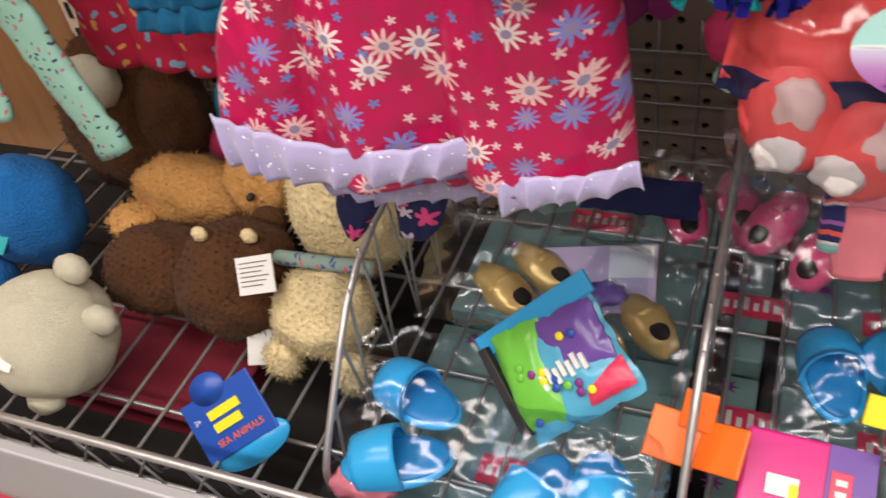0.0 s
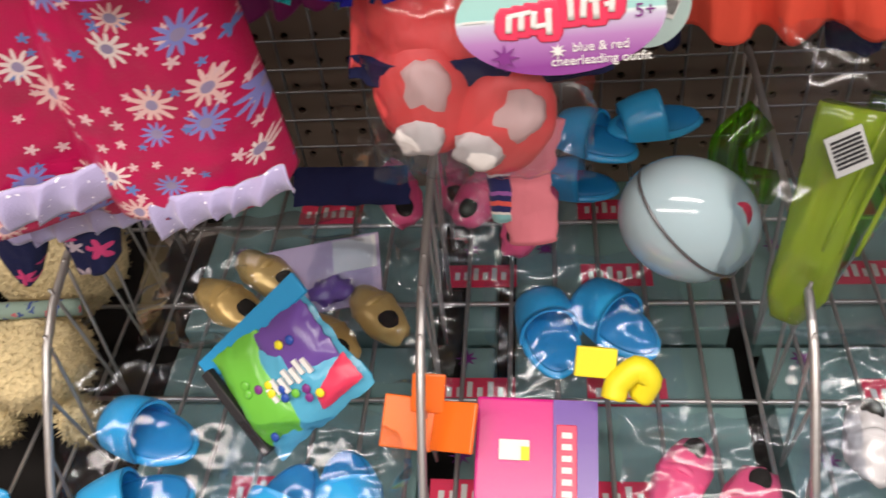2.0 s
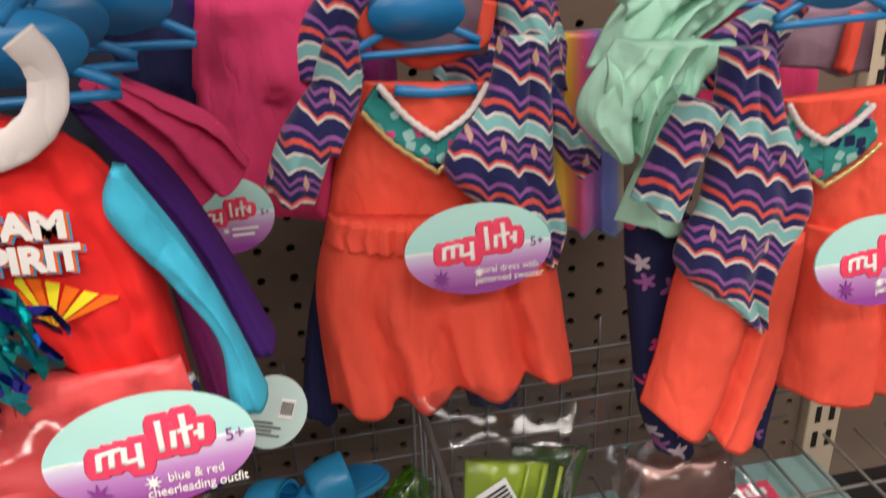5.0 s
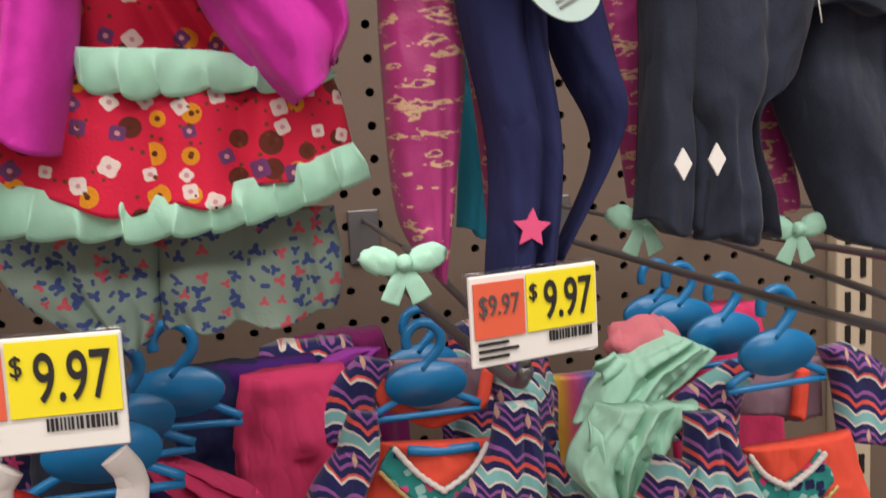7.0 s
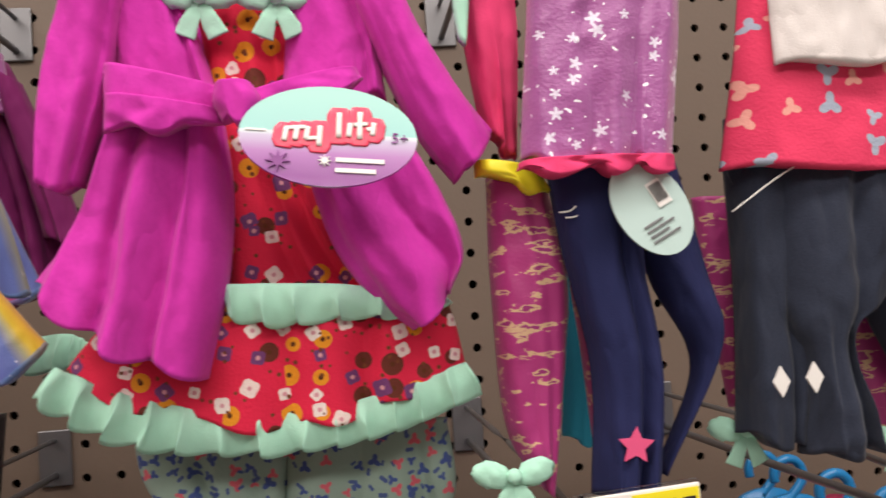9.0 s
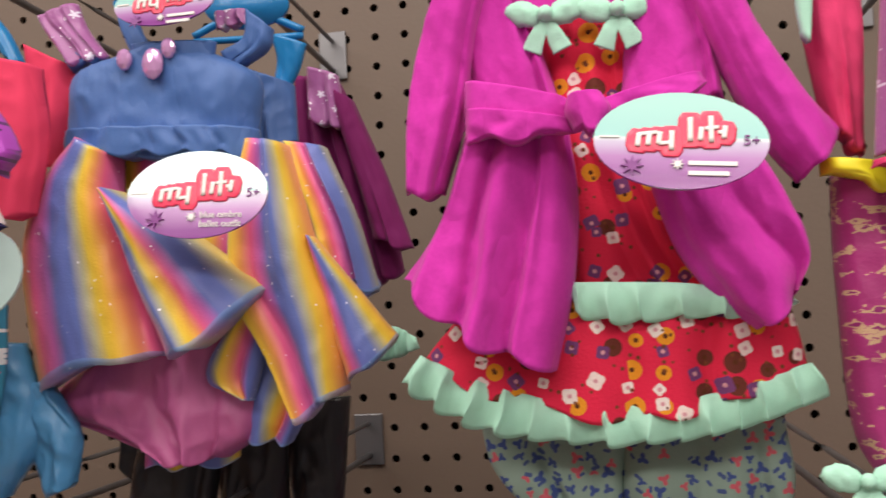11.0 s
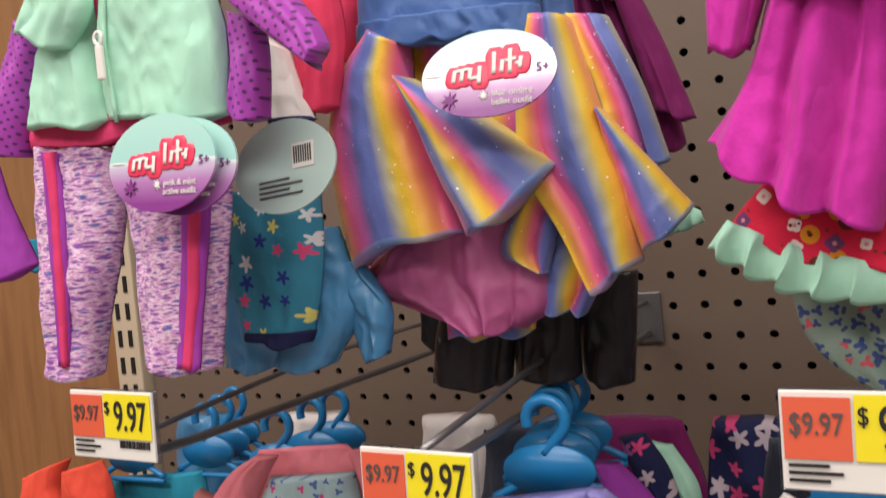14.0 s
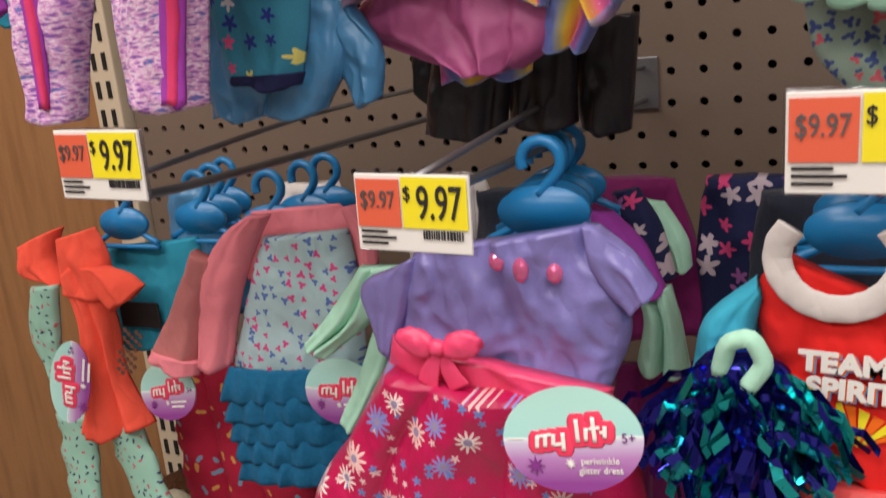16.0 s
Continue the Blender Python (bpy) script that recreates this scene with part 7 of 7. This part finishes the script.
for i in range(7):
    part("print_mark", box(-0.012 + i * 0.006, -0.0085 + i * 0.006, -0.0175, -0.0150, -0.008 + (i % 2) * 0.003, 0.004 + (i % 2) * 0.003), "white", t, "", False)
for i in range(14):
    part("print_dot", blob(-0.03 + (i * 0.37 % 1) * 0.06, -0.017, -0.025 + (i * 0.61 % 1) * 0.05, 0.0035, 0.001, 0.0035, 0.1, i, 2), ("bluecard", "yellow", "purpleink", "greenbag")[i % 4], t)
t = thing("orange_clip", (0.118, -0.335, 1.085), "folded orange plastic clip over the basket divider", "clip")
part("wing", box(-0.030, 0.002, -0.002, 0.001, -0.016, 0.016, 0.001), "orange", t, "", False, pose(0, 0, 0, -50, 12, 0))
part("wing", box(0.0, 0.030, -0.002, 0.001, -0.016, 0.014, 0.001), "orange", t, "", False, pose(0.002, 0, 0.002, -60, -22, -20))
part("tab", box(-0.010, 0.010, -0.002, 0.001, 0.0, 0.024, 0.001), "orange", t, "", False, pose(-0.002, 0.004, 0.008, -40, 6, 0))
t = thing("accessory_box", (0.180, -0.345, 1.066), "magenta doll accessory box with purple side and white sticker", "box", "", "", (-68, 4, 0))
part("carton", box(-0.036, 0.036, -0.012, 0.010, -0.038, 0.034, 0.002), "pinkbox", t, "", False)
part("side_panel", box(0.010, 0.0365, -0.0135, -0.012, -0.037, 0.033), "purplebag", t, "purple printed side", False)
part("sticker", box(-0.022, -0.004, -0.0140, -0.0125, -0.004, 0.008), "white", t, "white price sticker", False)
part("sticker_patch", box(-0.009, -0.004, -0.0146, -0.0140, -0.004, 0.004), "yellow", t, "", False)
part("logo_plate", box(0.012, 0.024, -0.0145, -0.0135, -0.034, 0.018, 0.0006), "brand", t, "coral logo plate", False)
for i in range(7):
    part("logo_bar", box(0.015, 0.021, -0.0152, -0.0146, -0.031 + i * 0.0068, -0.0275 + i * 0.0068), "white", t, "", False)
t = thing("yellow_clip", (0.222, -0.312, 1.112), "curled yellow plastic size clip", "clip")
part("band", rod([(0.020, -0.012, -0.012), (0.026, -0.008, 0.0), (0.018, -0.004, 0.008), (0.006, -0.010, -0.002), (0.004, -0.016, -0.008)], 0.0075, 12), "yellow", t)
part("tab", box(-0.018, 0.006, -0.004, 0.0, -0.008, 0.010, 0.001), "yellow", t, "", False, pose(0, 0, 0.004, -40, 8, 0))
t = thing("surprise_egg", (0.272, -0.250, 1.172), "glossy pale blue plastic egg with a dark seam", "toy egg")
rot = pose(0, 0, 0, 20, -42, 0) @ Matrix.Scale(1.0, 4)
part("shell", blob(0, 0, 0, 0.037, 0.036, 0.050, 0, 0, 4), "egg", t, "", True, rot)
part("seam", rod([(0.0005 + 0.0005, 0.0368 * math.sin(a), 0.0507 * math.cos(a)) for a in [math.radians(d) for d in range(150, 400, 12)]], 0.0009), "steel", t, "dark seam", True, rot)
part("sticker", disc(0.010, 0.008, 0.001), "brand", t, "small printed sticker", True, pose(0.0215, -0.0190, 0.0200, -30, 0, 40))
t = thing("swim_gear", (0.345, -0.255, 1.195), "lime green translucent doll swim fins and goggles in a bag", "swim toy", "", "", (-20, 14, 0))
part("fin", loft([(0.0, 0, 0.050, 0.026, 0.006, 0, 3, 0), (0.0, 0, 0.0, 0.020, 0.007, 0, 3, 0), (0.0, -0.004, -0.060, 0.018, 0.009, 0, 3, 0), (0, -0.004, -0.078, 0.010, 0.007, 0, 3, 0)], 30), "lime", t, "lime green fin")
part("fin", loft([(0.028, 0.008, 0.058, 0.024, 0.005, 0, 3, 0), (0.024, 0.008, 0.0, 0.018, 0.006, 0, 3, 0), (0.006, 0.004, -0.070, 0.014, 0.006, 0, 3, 0)], 30), "green", t, "clear green fin")
for x in (0.010, 0.020, 0.030):
    part("rib", rod([(x, -0.008, 0.050), (x - 0.008, -0.010, -0.03)], 0.0014), "lime", t)
part("goggles", rod([(-0.04, 0.03, 0.03), (-0.055, 0.03, 0.01), (-0.045, 0.03, -0.012), (-0.02, 0.03, -0.012)], 0.011), "green", t, "green goggles")
part("barcode_patch", box(-0.010, 0.010, -0.012, -0.011, 0.018, 0.042), "white", t, "white barcode sticker", False, pose(0.012, 0, 0.004, 0, -36, 0))
for i in range(7):
    part("barcode_bar", box(-0.008, 0.008, -0.0126, -0.0121, 0.022 + i * 0.0026, 0.0234 + i * 0.0026), "black", t, "", False, pose(0.012, 0, 0.004, 0, -36, 0))
bag_of((0.350, -0.265, 1.205), 0.12, 0.175, 51, (-22, 10, 0), "clear bag around the lime green swim gear", 0.022)
t = thing("white_disc", (0.402, -0.255, 1.190), "white oval card in the swim bag", "card", "", "", (-20, 10, 0))
part("card", disc(0.014, 0.022, 0.001), "white", t)
t = thing("teal_pouch", (0.462, -0.25, 1.095), "shiny teal satin pouch with an oval red sticker", "pouch", "", "", (-28, -6, 0))
part("pouch", sheet(0.075, 0.062, 0.008, 55, 20, 20, 0.018), "tealfoil", t)
part("sticker", disc(0.019, 0.013, 0.001), "brand", t, "oval red sticker with pale bars", True, pose(-0.040, -0.012, 0.010, 0, -28, 0))
for i in range(4):
    part("sticker_bar", box(-0.010 + i * 0.005, -0.007 + i * 0.005, -0.0022, -0.0013, -0.004, 0.004), "white", t, "", False, pose(-0.040, -0.012, 0.010, 0, -28, 0))
t = thing("sequin_pouch", (0.49, -0.20, 1.165), "brown sequin doll accessory in a clear bag", "pouch", "", "", (-30, 0, 0))
part("pouch", sheet(0.075, 0.045, 0.006, 57, 20, 16, 0.012), "brownfoil", t)
bag_of((0.49, -0.215, 1.165), 0.11, 0.08, 58, (-30, 0, 0), "clear bag around a brown sequin accessory", 0.016)


def soft_shoes(loc, mat, turn, label):
    t = thing("doll_shoes", loc, label, "shoes", "doll shoes", "", turn)
    for sx in (-0.020, 0.020):
        part("shoe", blob(sx, 0, 0, 0.016, 0.030, 0.013, 0.2, sx * 50, 3), mat, t)
        # The shoe is solid; a near-black blob paints the shade of its opening.
        part("shoe_opening", blob(sx, -0.015, 0.0085, 0.007, 0.009, 0.0045, 0, 0, 3), "dark", t, "shoe opening, a near-black blob painted as its inner shade")
        part("shoe_strap", rod([(sx - 0.014, 0.004, 0.004), (sx, 0.002, 0.014), (sx + 0.014, 0.004, 0.004)], 0.003), mat, t)
    return t


soft_shoes((-0.025, -0.215, 1.075), "gold", (10, 10, 60), "gold vinyl doll flats in a clear bag")
soft_shoes((0.055, -0.245, 1.068), "gold", (0, 0, 40), "gold vinyl doll flats in a clear bag")
bag_of((-0.02, -0.21, 1.082), 0.17, 0.10, 61, (-68, 0, 4), "clear bag with gold shoes and a lilac card", 0.016)
bag_of((0.075, -0.235, 1.075), 0.12, 0.10, 63, (-70, 0, -12), "clear bag over gold shoes", 0.014)
t = thing("lilac_card", (0.025, -0.20, 1.072), "lilac and mint printed backing card in a bag", "card", "", "", (-72, -8, 6))
part("card", box(-0.045, 0.045, -0.001, 0.001, -0.028, 0.028), plain("lilac_print", (0.52, 0.42, 0.58), 0.4), t, "", False)
part("white_corner", box(0.010, 0.043, -0.002, -0.0012, 0.0, 0.026), "white", t, "", False)
part("purple_mark", blob(0.008, -0.004, -0.014, 0.016, 0.004, 0.010, 0.5, 4, 3), "purplebag", t)
soft_shoes((0.098, -0.130, 1.095), "pinkplastic", (20, 0, 20), "pink doll shoes in a clear bag")
soft_shoes((0.160, -0.165, 1.105), "pinkplastic", (20, 10, -30), "pink doll shoes in a clear bag")
bag_of((0.10, -0.14, 1.10), 0.11, 0.09, 65, (-55, 0, 0), "clear bag with pink doll shoes", 0.018)
bag_of((0.16, -0.175, 1.115), 0.10, 0.10, 67, (-50, 0, 0), "clear bag with pink doll shoes", 0.018)
soft_shoes((0.285, -0.36, 1.055), "pinkplastic", (0, 0, 150), "pink and mint doll shoes in a clear bag")
bag_of((0.30, -0.36, 1.066), 0.14, 0.08, 69, (-70, 0, 0), "clear bag with pink and mint doll shoes", 0.016)
soft_shoes((0.40, -0.33, 1.060), "whitecloth", (0, 0, 170), "white and pink doll shoes in a clear bag")
bag_of((0.40, -0.32, 1.072), 0.13, 0.11, 71, (-60, 0, 0), "clear bag with white doll shoes", 0.018)
bag_of((0.49, -0.33, 1.085), 0.16, 0.14, 73, (-55, 0, 0), "clear bag with mint doll accessories", 0.02)
t = thing("pink_trinket", (-0.090, -0.392, 1.040), "pale pink plastic doll trinket under the clogs", "toy")
part("body", blob(0, 0, 0, 0.022, 0.014, 0.012, 0.4, 3, 3), "pink", t)
t = thing("navy_garment", (0.05, -0.16, 1.125), "folded navy doll garment in a bag", "garment")
part("fold", sheet(0.085, 0.028, 0.004, 77, 20, 12, 0.008), "navy", t, "", True, pose(0, 0, 0, -40, 0, 0))


# cartons lying under the wires
def carton(x0, x1, y0, y1, z1, seed):
    t = thing("doll_carton", ((x0 + x1) / 2, (y0 + y1) / 2, z1), "mint doll carton with coral logo patches lying below the wires", "carton", "cartons under the basket wires")
    w, d = (x1 - x0) / 2, (y1 - y0) / 2
    part("carton_body", box(-w, w, -d, d, -0.035, 0, 0.002), "mintbox", t, "", False)
    for i, yy in enumerate((d * 0.55, -d * 0.35)):
        part("logo_plate", box(-0.028, 0.028, yy - 0.012, yy + 0.012, 0.0005, 0.0015, 0.0003), "brand", t, "coral logo plate", False)
        for k in range(6):
            part("logo_bar", box(-0.022 + k * 0.0075, -0.018 + k * 0.0075, yy - 0.005, yy + (0.008 if k in (2, 4) else 0.003), 0.0016, 0.0022), "white", t, "", False)
        part("flower_mark", star(0.008, 0.003, 8, 0.0006), "purpleink", t, "purple flower print", False, pose(-w * 0.7, yy + 0.03, 0.0008, -90))


for i, (x0, x1) in enumerate(((-0.10, 0.10), (0.125, 0.150), (0.165, 0.325), (0.345, 0.52), (0.54, 0.72))):
    carton(x0, x1, -0.40, -0.215, 1.008, i)
    carton(x0, x1, -0.200, -0.03, 1.010, i + 9)
t = thing("red_carton", (-0.33, -0.25, 1.0), "dark red carton below the wires", "carton")
part("carton_body", box(-0.10, 0.08, -0.10, 0.10, -0.034, -0.012, 0.002), plain("wine_carton", (0.18, 0.015, 0.03), 0.5), t, "", False)
